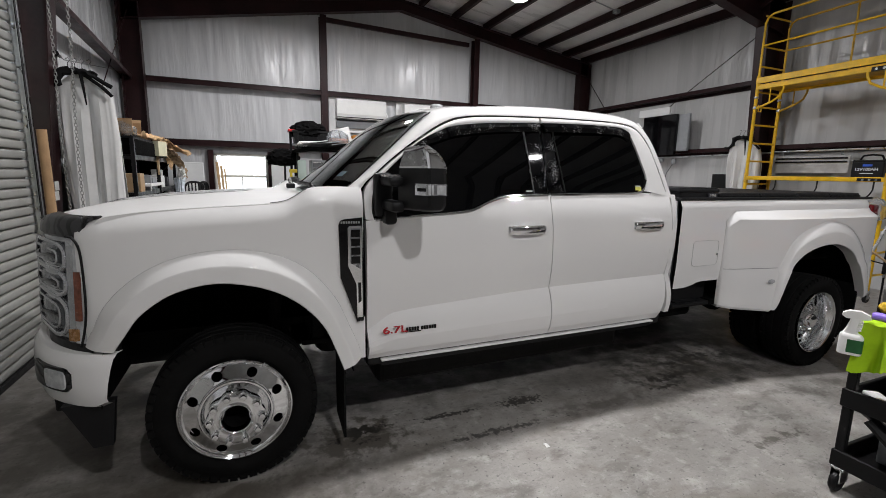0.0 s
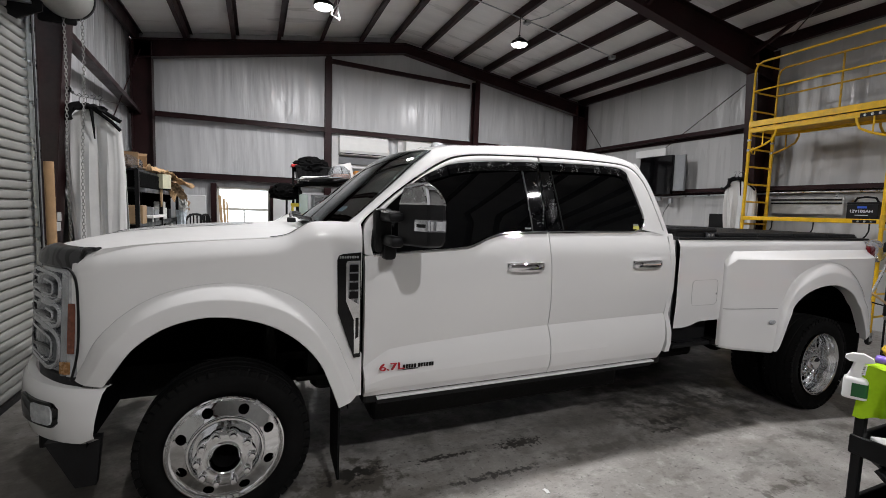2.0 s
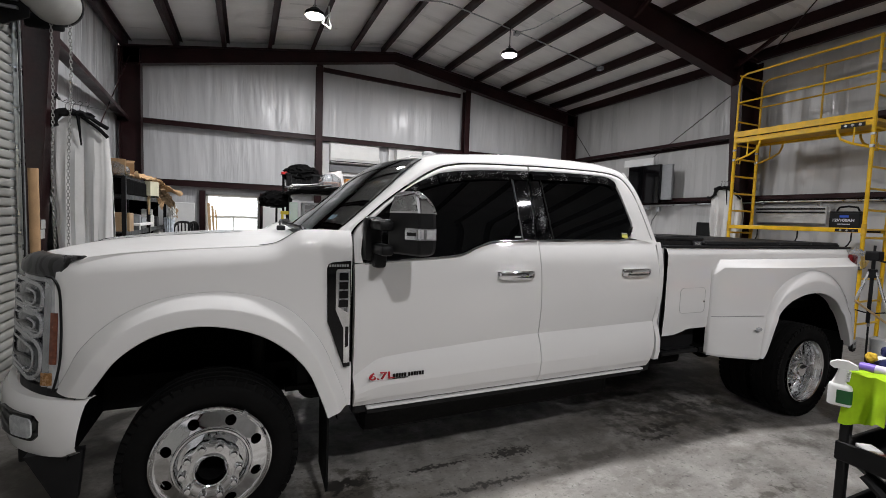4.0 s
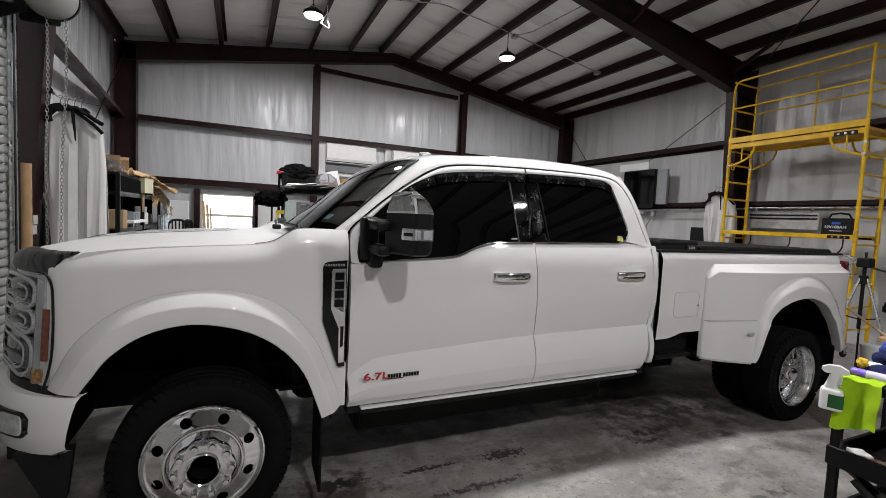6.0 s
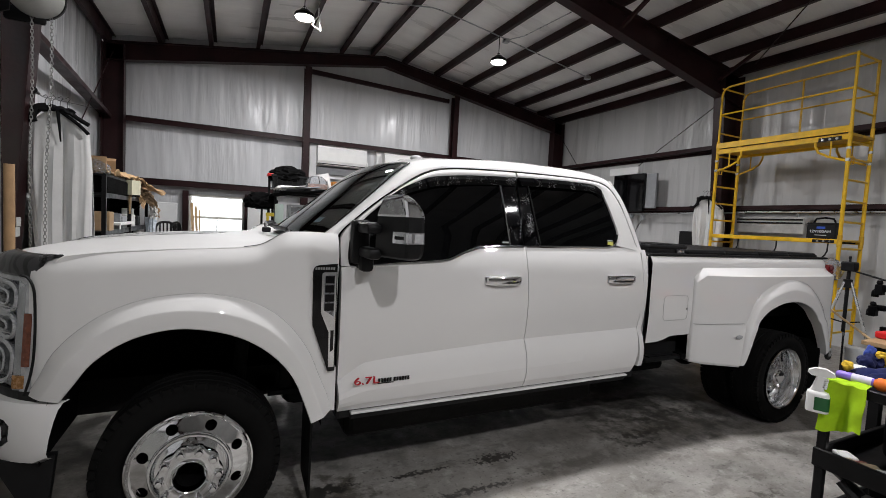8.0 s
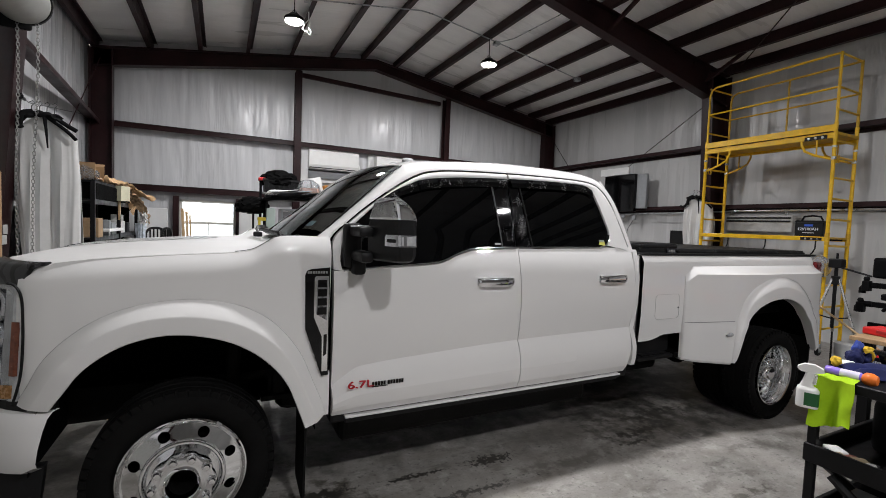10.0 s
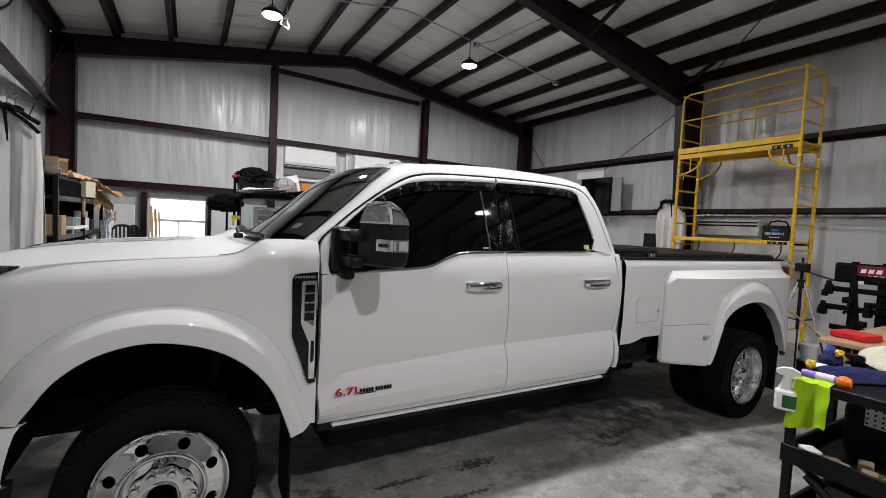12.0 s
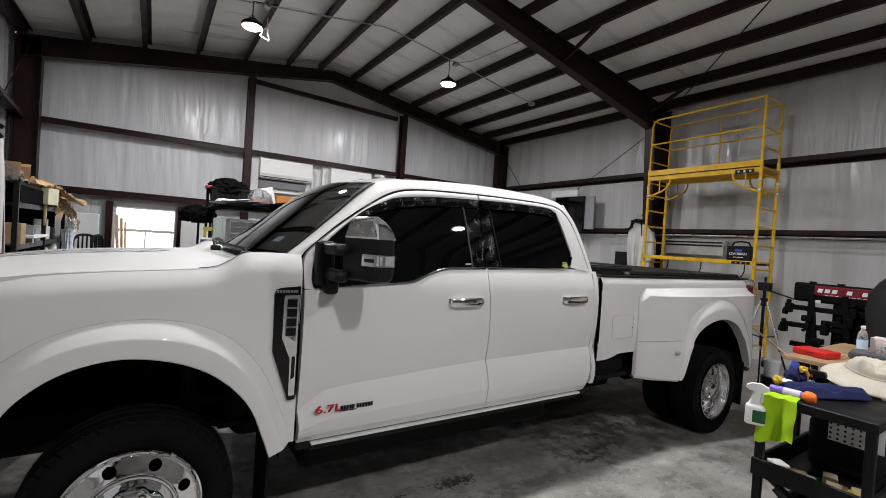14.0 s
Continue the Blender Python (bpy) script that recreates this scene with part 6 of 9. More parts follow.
# high bay lamps: finned body, diffuser, hook
for lx, ly, lz in LAMPS:
    lamp = thing("high_bay_lamp", (lx, ly, lz), "round black LED high bay lamp below a purlin", "lamp", "high bay lamps")
    b = B()
    lathe(b, [(0.0, 0.075), (0.07, 0.072), (0.10, 0.035), (0.135, 0.022), (0.15, 0.0), (0.15, -0.035), (0.14, -0.035), (0.14, -0.02), (0.0, -0.02)], 32)
    part("housing", b, BLACK, lamp, "black finned lamp body", True)
    b = B()
    lathe(b, [(0.139, -0.034), (0.125, -0.050), (0.08, -0.062), (0.0, -0.066)], 32)
    part("diffuser", b, LAMPGLOW, lamp, "bright LED diffuser", True)
    b = B()
    near = min(PURLINS, key=lambda q: abs(q - lx))
    tube(b, [(0, 0, 0.07), (0.0, 0, bearing(lx) - 0.01 - lz), (near - lx, 0, bearing(near) - 0.004 - lz)], 0.008, 6)
    tube(b, [(0.03 * math.sin(a), 0, 0.10 + 0.03 * math.cos(a)) for a in [2 * math.pi * k / 12 for k in range(13)]], 0.005, 5, False)
    part("hook", b, BLACK, lamp)
# conduit from lamp to lamp, with boxes, and the safety hook
cond = thing("lamp_conduit", (2.8, 4.98, bearing(2.8)), "grey electrical conduit between the ceiling lamps", "conduit")
b = B()
tube(b, [(x - 2.8, 0.02 * math.sin(x) + 0.02, bearing(x) - 0.02 - bearing(2.8)) for x in np.linspace(-1.0, 6.75, 40)], 0.011, 6)
part("pipe", b, GALV, cond, "", True)
for x in (1.28, 4.72, 6.75):
    b = B()
    box(b, x - 2.85, -0.03, bearing(x) - 0.07 - bearing(2.8), x - 2.75, 0.08, bearing(x) + 0.0 - bearing(2.8), 0.01)
    part("junction_box", b, GALV, cond)
b = B()
tube(b, [(4.75 - 2.8, 0.05, bearing(4.75) - bearing(2.8)), (4.9 - 2.8, -0.3, bearing(4.9) + 0.01 - bearing(2.8)), (5.0 - 2.8, -2.1, bearing(5.0) - 0.01 - bearing(2.8))], 0.009, 6)
part("pipe", b, GALV, cond)
hook = thing("cord_hanger", (1.30, 5.0, 4.52), "bent white wire hanger below the lamp", "hanger")
b = B()
tube(b, [(0, 0, 0.26), (0.0, 0, 0.14), (-0.05, 0, 0.07), (-0.09, 0, -0.02), (-0.02, 0.0, -0.05), (0.03, 0, -0.08), (0.035, 0, -0.02), (0.01, 0, 0.02), (0.02, 0, 0.08), (0.0, 0, 0.14)], 0.009, 6)
part("wire", b, WHITEPLASTIC, hook)

# gable wall brace, rods and knee plates
steel("brace_angle", "dark red steel angle brace below the gable rafter", lambda b: beam(b, (1.66, YG - 0.16, 4.70), (4.98, YG - 0.16, 4.60), 0.06, 0.09, kind="box"), "brace")
for x0, y0, z0, x1, y1, z1 in ((XR - 0.16, 2.95, 4.25, XR - 0.2, 7.6, 1.55), (XR - 0.12, 7.7, 4.1, XR - 0.2, 6.0, 2.2), (XL + 0.25, 7.6, 4.3, XL + 0.2, 4.2, 1.3)):
    steel("brace_rod", "thin dark steel wall brace rod", lambda b: tube(b, [(x0, y0, z0), (x1, y1, z1)], 0.008, 6), "brace rod", "wall brace rods")
steel("brace_rod", "thin dark steel roof brace rod", lambda b: tube(b, [(XR - 0.4, 2.5, 4.55), (3.6, -2.5, 5.15)], 0.009, 6), "brace rod", "wall brace rods")
# flange braces along the right rafter, bolts on its side
for k in range(9):
    x = 3.5 + 0.5 * k
    steel("bolt", "steel bolt head on the rafter", lambda b: lathe(b, [(0, 0.018), (0.014, 0.016), (0.016, 0)], 8, Matrix.Translation((x, 2.938, bearing(x) - 0.06)) @ Matrix.Rotation(radians(90), 4, "X")), "bolt", "rafter bolts")
for x in (5.42, 7.80):
    steel("knee_brace", "dark red angle brace from rafter to purlin", lambda b: beam(b, (x, 2.90, bearing(x) - 0.30), (x, 2.25, bearing(x) + 0.02), 0.05, 0.05, kind="box"), "brace", "knee braces")

# window: white vinyl frame, sash, panes, dark trim, with daylight outside
win = new("window_1")
win.location = ((WIN[0] + WIN[1]) / 2, YG, WIN[2])
tagged(win, "white vinyl sash window with bright daylight outside", "window", kind="structure")
wx0, wx1, wz0, wz1 = WIN[0] - win.location.x, WIN[1] - win.location.x, 0.0, WIN[3] - WIN[2]


def member(name, x0, z0, x1, z1, y0, y1, material, label=""):
    b = B()
    box(b, x0, y0, z0, x1, y1, z1, 0.004)
    return part(name, b, material, win, label)


VFRAME = mat("white_vinyl_frame", (0.62, 0.60, 0.55), 0.4, 0, 0.06, 8)
for a in ((wx0, wz0, wx0 + 0.045, wz1), (wx1 - 0.045, wz0, wx1, wz1), (wx0, wz1 - 0.045, wx1, wz1), (wx0, wz0, wx1, wz0 + 0.05), (wx0 + 0.045, 0.47, wx1 - 0.045, 0.515)):
    member("window_frame", *a, -0.03, 0.08, VFRAME)
for a in ((wx0 - 0.10, wz0 - 0.1, wx0, wz1 + 0.06), (wx1, wz0 - 0.1, wx1 + 0.10, wz1 + 0.06)):
    member("window_trim", *a, -0.16, 0.03, STEEL, "dark red steel jamb")
for z0, z1 in ((0.05, 0.47), (0.515, wz1 - 0.045)):
    ob = member("pane", wx0 + 0.045, z0, wx1 - 0.045, z1, 0.03, 0.036, mat("window_pane", (0.9, 0.93, 0.92), 0.02, 0, 0.02, 3, rough_vary=0.0, transmission=1.0), "clear window pane")
    ob.visible_shadow = False
member("muntin", -0.012, 0.05, 0.012, 0.47, 0.02, 0.05, VFRAME)
backdrop = part("backdrop", (lambda b: (box(b, -14, 26, -1, 12, 26.1, 10), b)[1])(B()), glow("hazy_daylight", (0.93, 0.97, 1.0), 3.2))
tagged(backdrop, "overexposed hazy daylight outside the window", "backdrop", kind="structure")

# air conditioners on white boards
for x0, x1 in ((1.68, 2.93), (3.20, 4.34)):
    ac = thing("wall_air_conditioner", ((x0 + x1) / 2, 7.90, 2.86), "white split air conditioner on a white wall board", "air conditioner", "air conditioners")
    w = (x1 - x0) / 2
    b = B()
    box(b, -w, 0.06, -0.42, w, 0.10, 0.325, 0.004)
    part("board", b, WHITEBOARD, ac, "white backing board")
    b = B()
    prof = [(0.06, -0.13), (-0.06, -0.135), (-0.13, -0.105), (-0.155, -0.05), (-0.158, 0.10), (-0.155, 0.235), (-0.13, 0.268), (0.06, 0.275)]
    m = Matrix(((0, 0, 1, 0), (1, 0, 0, 0), (0, 1, 0, 0), (0, 0, 0, 1)))
    prism(b, prof, -w + 0.14, w - 0.02, m)
    part("body", b, WHITEPLASTIC, ac)
    b = B()
    box(b, -w + 0.16, -0.150, -0.124, w - 0.05, -0.06, -0.108, 0.003)
    part("outlet", b, BLACK, ac, "dark air outlet")
    b = B()
    box(b, -w + 0.16, -0.135, -0.160, w - 0.05, -0.05, -0.150, 0.003, m=Matrix.Rotation(radians(-8), 4, "X"))
    part("flap", b, WHITEPLASTIC, ac)
    b = B()
    prism(b, [(0.06, -0.34), (0.0, -0.33), (-0.07, -0.19), (0.06, -0.15)], -w + 0.15, w - 0.12, m)
    part("duct_cover", b, GREYPLASTIC, ac, "grey duct cover")
    b = B()
    tube(b, [(w - 0.03, 0.02, 0.1), (w + 0.03, 0.02, 0.0), (w + 0.03, 0.03, -0.3), (w - 0.06, 0.04, -0.6)], 0.03, 8)
    part("hose", b, WHITEPLASTIC, ac, "white line cover", True)

# roll-up door: curved slats, guide, drum, hood, chain
DX = -1.585
door = new("door_1")
door.location = (DX, DOOR_Y[1], 0)
tagged(door, "closed white steel roll-up door with ribbed slats", "door", kind="structure")
slat = bpy.data.meshes.new("slat")
b = B()
L = DOOR_Y[1] - DOOR_Y[0]
prof = [(-0.026, 0.0), (0.004, 0.001), (0.009, 0.005), (0.012, 0.020), (0.012, 0.044), (0.008, 0.058), (0.003, 0.062), (-0.026, 0.064), (-0.026, 0.075)]
rows = [[Vector((x, 0.0 - y, z)) for x, z in prof] for y in (0.0, L * 0.5, L)]
grid(b, rows, (-0.004, 0, 0))
bmesh.ops.recalc_face_normals(b, faces=b.faces)
for f in b.faces:
    f.smooth = True
b.to_mesh(slat)
slat.set_sharp_from_angle(angle=radians(50))
b.free()
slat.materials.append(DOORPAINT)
for k in range(42):
    ob = new("slat", slat)
    ob.parent = door
    ob.location = (0, 0, 0.05 + 0.075 * k)
    b = None
clip = bpy.data.meshes.new("end_lock")
b = B()
box(b, -0.004, -0.012, 0.012, 0.014, 0.012, 0.058, 0.004)
b.to_mesh(clip)
b.free()
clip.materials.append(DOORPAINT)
for k in range(42):
    ob = new("end_lock", clip)
    ob.parent = door
    ob.location = (0.0, 0, 0.05 + 0.075 * k)
for y0, mt in ((0.018, GALV), (-L - 0.06, GALV)):
    b = B()
    box(b, -0.03, y0, 0, -0.006, y0 + 0.05, 3.35, 0.003)
    box(b, -0.03, y0 + 0.03, 0, 0.055, y0 + 0.05, 3.35, 0.003)
    box(b, 0.045, y0 - 0.03, 0, 0.055, y0 + 0.05, 3.35, 0.003)
    part("guide", b, mt, door, "galvanised door guide")
    b = B()
    box(b, 0.0555, y0 - 0.034, 0, 0.062, y0 - 0.004, 3.35, 0.002)
    part("weather_seal", b, BLACK, door, "black rubber seal along the guide")
b = B()
box(b, -0.02, -L, 0.0, 0.03, 0, 0.05, 0.004)
part("bottom_bar", b, BLACK, door, "black bottom seal")
b = B()
tube(b, [(0.20, -0.25, 3.27), (0.20, -L - 0.1, 3.27)], 0.17, 28)
part("drum", b, DOORPAINT, door, "white curtain roll", True)
b = B()
prism(b, [(-0.10, 2.98), (0.06, 2.90), (0.22, 2.98), (0.24, 3.5), (-0.10, 3.6)], -0.27, -0.255, Matrix(((1, 0, 0, 0), (0, 0, 1, 0), (0, 1, 0, 0), (0, 0, 0, 1))))
part("end_plate", b, BLACK, door, "black drum end plate")
for q in range(4):
    b = B()
    box(b, -0.02, -0.30, 3.02 + 0.06 * q, 0.16, -0.22, 3.04 + 0.06 * q, 0.004)
    part("spring_bar", b, GALV, door)
b = B()
tube(b, [(0.305, -0.62, 3.205), (0.305, -0.02, 3.205)], 0.175, 32)
part("tension_drum", b, DOORPAINT, door, "pale hood over the chain wheel", True)
b = B()
tube(b, [(0.305, -0.02, 3.205), (0.305, 0.0, 3.205)], 0.185, 32)
box(b, 0.10, -0.03, 2.985, 0.36, 0.0, 3.10, 0.02)
part("chain_wheel", b, BLACK, door, "black chain wheel rim", True)


def chain(name, x, y, z1, z0, drift):
    """A hanging chain: each link an oval ring, turned a quarter from its neighbour."""
    t = thing(name, (x, y, z1), "long galvanised hoist chain hanging beside the door", "chain", "hoist chains")
    ms = []
    for turn in (0, 1):
        b = B()
        pts = []
        for k in range(13):
            a = 2 * math.pi * k / 12
            u, v = 0.0092 * math.cos(a), 0.0118 * math.sin(a) + (0.006 if math.sin(a) > 0 else -0.006)
            pts.append((u, 0, v) if turn == 0 else (0, u, v))
        tube(b, pts, 0.0028, 5, False)
        me = bpy.data.meshes.new("chain_link")
        b.to_mesh(me)
        b.free()
        me.materials.append(CHAIN)
        ms.append(me)
    n = int((z1 - z0) / 0.028)
    for k in range(n):
        ob = new("chain_link", ms[k % 2])
        ob.parent = t
        u = k / n
        ob.location = (drift * u ** 1.4 + 0.006 * math.sin(u * 9), 0, -0.028 * k)
    return t


chain("hoist_chain", -1.308, 2.44, 3.03, 0.75, -0.02)
chain("hoist_chain", -1.186, 2.44, 3.03, 0.75, -0.065)

# wire along the left wall with turnbuckle, smock on a hanger
wire = thing("wall_cable", (-1.40, 2.78, 2.53), "thin steel cable with a turnbuckle along the wall", "cable")
b = B()
tube(b, [(0, 0, 0), (-0.12, 0.6, 0.06), (-0.53, 4.75, 0.72)], 0.005, 5)
part("cable", b, CABLE, wire)
b = B()
tube(b, [(0.0, 0.02, 0.0), (-0.03, 0.16, 0.015), (-0.06, 0.30, 0.03)], 0.013, 8)
tube(b, [(0.02 * math.cos(a), 0.0, 0.02 * math.sin(a)) for a in [2 * math.pi * k / 12 for k in range(13)]], 0.006, 6, False)
part("turnbuckle", b, BLACKPOWDER, wire)


def smock(at, w, h, seed, turn, label):
    """A long garment hanging almost straight from a hanger, with deep soft folds and black straps."""
    t = thing("hanging_smock", at, label, "smock", "hanging smocks")
    t.rotation_euler = (0, 0, radians(turn))
    b = B()
    rows = []
    n = 96
    for i in range(n + 1):
        a = 2 * math.pi * i / n
        c, s = math.cos(a), math.sin(a)
        ex = math.copysign(abs(c) ** 0.55, c)
        row = []
        for j in range(31):
            v = j / 30
            grow = min(1, v * 2.2)
            sp = 0.90 + 0.10 * min(1, v * 4) - (0.50 * v ** 0.9 if ex < 0 else 0.02 * v)
            gap = max(0, 1 - abs(ex - 0.10 - 0.10 * v) / (0.16 - 0.10 * min(1, v * 2))) * max(0.25, 1 - v * 2.2)
            fold = 0.085 * grow * noise.noise((ex * 2.6 + seed, s * 0.7, v * 0.7 + seed)) + 0.045 * grow * noise.noise((ex * 5.5 + 0.6 * v, s + seed, v * 0.9)) + 0.012 * noise.noise((ex * 11 + 1.5 * v, seed, v * 1.6)) - 0.11 * gap * (s < 0)
            x = w / 2 * sp * ex + 0.4 * fold * c
            y = (0.075 + 0.035 * v) * math.copysign(abs(s) ** 0.7, s) - fold * (1 if s < 0 else -1)
            drop = -0.20 * abs(ex) ** 1.3 * (1 - v) ** 2 - h * v
            if s < 0 and v < 0.16:
                drop -= 0.05 * max(0, 1 - abs(ex - 0.1) / 0.12) * (1 - v / 0.16)
            row.append(Vector((x, y, drop)))
        rows.append(row)
    grid(b, rows)
    part("cloth", b, CLOTH, t, "white cloth in long soft folds", True)
    for P, r in (([(0.02, -0.03, 0.0), (-w * 0.12, -0.10, -0.005), (-w * 0.24, -0.11, -0.06), (-w * 0.32, -0.10, -0.13), (-w * 0.42, -0.09, -0.175), (-w * 0.54, -0.06, -0.165)], 0.022), ([(-w * 0.10, -0.10, 0.01), (-w * 0.22, -0.13, -0.02), (-w * 0.27, -0.12, -0.10), (-w * 0.25, -0.12, -0.14)], 0.026), ([(0.0, -0.03, 0.0), (w * 0.16, -0.09, -0.01), (w * 0.34, -0.10, -0.075), (w * 0.50, -0.09, -0.125)], 0.019),
                 ([(w * 0.10, -0.09, -0.03), (w * 0.36, -0.12, -0.13), (w * 0.50, -0.10, -0.21)], 0.016)):
        b = B()
        tube(b, spline(P, 12), r, 8)
        part("shoulder_strap", b, STRAP, t, "black padded strap", True)
    for k in range(5):
        b = B()
        bmesh.ops.create_icosphere(b, subdivisions=2, radius=0.036)
        for v in b.verts:
            v.co = Vector((v.co.x * 1.3 - 0.13 + 0.06 * k, v.co.y - 0.10, v.co.z * 0.9 - 0.012 * abs(k - 2.2))) * (1 + 0.35 * noise.noise(v.co * 26 + Vector((k, 0, 0))))
        part("strap_knot", b, STRAP, t, "", True)
    b = B()
    tube(b, spline([(0.03, -0.11, 0.0), (0.045, -0.125, -0.10), (0.05, -0.115, -0.20), (0.052, -0.10, -0.30)], 12), 0.017, 7, taper=[1 - 0.055 * q for q in range(13)])
    part("strap_tail", b, STRAP, t)
    for k in range(4):
        b = B()
        x = -0.10 + 0.055 * k
        tube(b, [(x, 0, 0.0), (x + 0.005, 0, 0.08), (x + 0.025, 0.0, 0.105), (x + 0.01, 0, 0.125), (x - 0.012, 0, 0.11)], 0.0035, 5)
        part("hanger_hook", b, CABLE, t)
    return t


smock((-1.312, 3.06, 2.43), 0.52, 1.9, 1.0, -4, "white work smock hanging on a black padded hanger")
smock((7.84, 2.90, 2.27), 0.52, 1.15, 4.0, -78, "off-white work smock hanging beside the steel column")

steel("column_hook", "bent steel hook on the column", lambda b: tube(b, [(8.10, 2.93, 2.38), (7.93, 2.91, 2.385), (7.84, 2.90, 2.375)], 0.008, 6), "hook", kind="")
tubeb = thing("cardboard_tube", (-1.44, 2.42, 0), "tall brown cardboard tube standing against the column", "cardboard tube")
b = B()
lathe(b, [(0.034, 0), (0.034, 1.86), (0.028, 1.86), (0.028, 0.0)], 20, closed=True)
part("tube_wall", b, CARD, tubeb, "", True)
for z in (1.36, 1.27):
    note = part("paper_note", (lambda b: (box(b, -1.553, 2.875, z - 0.01, -1.549, 2.965, z + 0.072, 0.001, m=Matrix.Translation((0.07 * (z - 1.32), 0, 0))), b)[1])(B()), PAPER)
    tagged(note, "small white paper note taped to the column", "paper note", "paper notes")

# right wall: conduit on the girt, board, dark cabinet, boxes, screen
pipe = part("wall_conduit", (lambda b: (tube(b, [(8.28, -2.0, 2.035), (8.28, 2.5, 2.035), (8.28, 2.9, 2.02), (8.28, 5.3, 2.0)], 0.017, 8), b)[1])(B()), GALV, smooth=True)
tagged(pipe, "galvanised conduit running along the wall girt", "conduit")
for y, z in ((4.98, 1.97), (4.68, 1.92)):
    t = thing("outlet_box", (8.30, y, z), "small grey wall outlet box", "outlet box", "outlet boxes")
    b = B()
    box(b, -0.03, -0.04, -0.05, 0.03, 0.04, 0.05, 0.006)
    part("box", b, GREYPLASTIC, t)
    b = B()
    tube(b, [(-0.02, 0.0, -0.05), (-0.06, 0.10, -0.25), (-0.05, 0.16, -0.5), (-0.03, 0.05, -0.7)], 0.007, 5)
    part("cord", b, CABLE, t)
wb = part("wall_sign_board", (lambda b: (box(b, 8.20, 4.81, 2.885, 8.24, 5.62, 3.04, 0.004), b)[1])(B()), WHITEBOARD)
tagged(wb, "long plain white board above the dark screen", "board")
tv = thing("wall_screen", (8.20, 5.2, 2.55), "large dark wall screen on a grey bracket", "screen")
b = B()
box(b, -0.05, -0.62, -0.50, 0.02, 0.23, 0.32, 0.01)
part("panel", b, GLOSSBLACK, tv)
b = B()
box(b, 0.02, -0.86, -0.43, 0.08, -0.60, 0.31, 0.01)
part("side_bracket", b, GREYPLASTIC, tv, "grey bracket plate")
mon = thing("dark_monitor", (8.1, 3.44, 1.38), "black monitor on a stand by the wall", "monitor")
b = B()
box(b, -0.02, -0.17, 0.0, 0.02, 0.17, 0.28, 0.006)
part("screen", b, BLACK, mon)
b = B()
box(b, -0.02, -0.03, -0.5, 0.02, 0.03, 0.05, 0.004)
box(b, -0.12, -0.15, -0.52, 0.12, 0.15, -0.5, 0.004)
part("stand", b, BLACK, mon)
cab = thing("low_bench", (8.12, 3.6, 0.0), "plain grey bench below the monitor", "bench")
b = B()
box(b, -0.25, -0.9, 0.84, 0.25, 0.9, 0.88, 0.005)
part("top", b, GREYPLASTIC, cab)
for y in (-0.85, 0.85):
    for x in (-0.2, 0.2):
        b = B()
        box(b, x - 0.02, y - 0.02, 0, x + 0.02, y + 0.02, 0.84)
        part("leg", b, BLACKPOWDER, cab)
vent = thing("wall_grille", (8.36, 2.2, 1.83), "grey louvred wall grille below the girt", "grille")
b = B()
box(b, -0.012, -0.55, -0.14, 0.01, 0.50, 0.13, 0.003)
part("plate", b, mat("pale_grille_plate", (0.46, 0.46, 0.45), 0.6, 0, 0.15, 8), vent)
for k in range(2):
    b = B()
    box(b, -0.03, -0.53, 0.02 + 0.055 * k, -0.012, 0.48, 0.045 + 0.055 * k, 0.002)
    part("louvre", b, BLACK, vent)
for y in (-0.45, 0.40):
    b = B()
    box(b, -0.004, y - 0.02, 0.12, 0.010, y + 0.02, 0.215, 0.001)
    part("hanger_strap", b, GALV, vent)


# ---- scaffold by the right wall ----
SX0, SX1, SY0, SY1 = 7.45, 8.03, 0.80, 2.56
scaf = thing("scaffold", (SX0, SY0, 0), "yellow steel rolling scaffold with a guard-railed upper deck", "scaffold")
W, LN = SX1 - SX0, SY1 - SY0


def bar(name, pts, r=0.0245, material=YELLOW, label="", n=8):
    b = B()
    tube(b, pts, r, n)
    return part(name, b, material, scaf, label, True)


for y in (0, LN):
    for x in (0, W):
        bar("post", [(x, y, 0.16), (x, y, 1.60)])
        bar("post", [(x, y, 1.60), (x, y, 3.16)])
        bar("coupling", [(x, y, 1.52), (x, y, 1.68)], 0.030, YELLOWDULL)
        bar("locking_collar", [(x, y, 2.66), (x, y, 2.70)], 0.031, SILVERTRIM)
        bar("locking_collar", [(x, y, 2.82), (x, y, 2.85)], 0.031, SILVERTRIM)
        b = B()
        lathe(b, [(0.0, -0.02), (0.05, -0.02), (0.06, -0.012), (0.06, 0.012), (0.05, 0.02), (0.0, 0.02)], 20, Matrix.Translation((x, y, 0.06)) @ Matrix.Rotation(radians(90), 4, "X"))
        wh = part("castor", b, BLACK, scaf, "black castor", True)
        b = B()
        box(b, x - 0.03, y - 0.028, 0.05, x + 0.03, y + 0.028, 0.165, 0.006)
        part("castor_fork", b, GALV, wh)
    for z in (0.36, 0.66, 0.96, 1.26, 1.50, 1.86, 2.14, 2.42, 2.70, 2.92):
        bar("rung", [(0, y, z), (W, y, z)], 0.015, YELLOW)
    # small ladder bracket loops
    bar("bracket", [(0.08, y, 2.63), (0.08, y, 2.73), (0.15, y, 2.73), (0.15, y, 2.63), (0.08, y, 2.63)], 0.008, YELLOW)
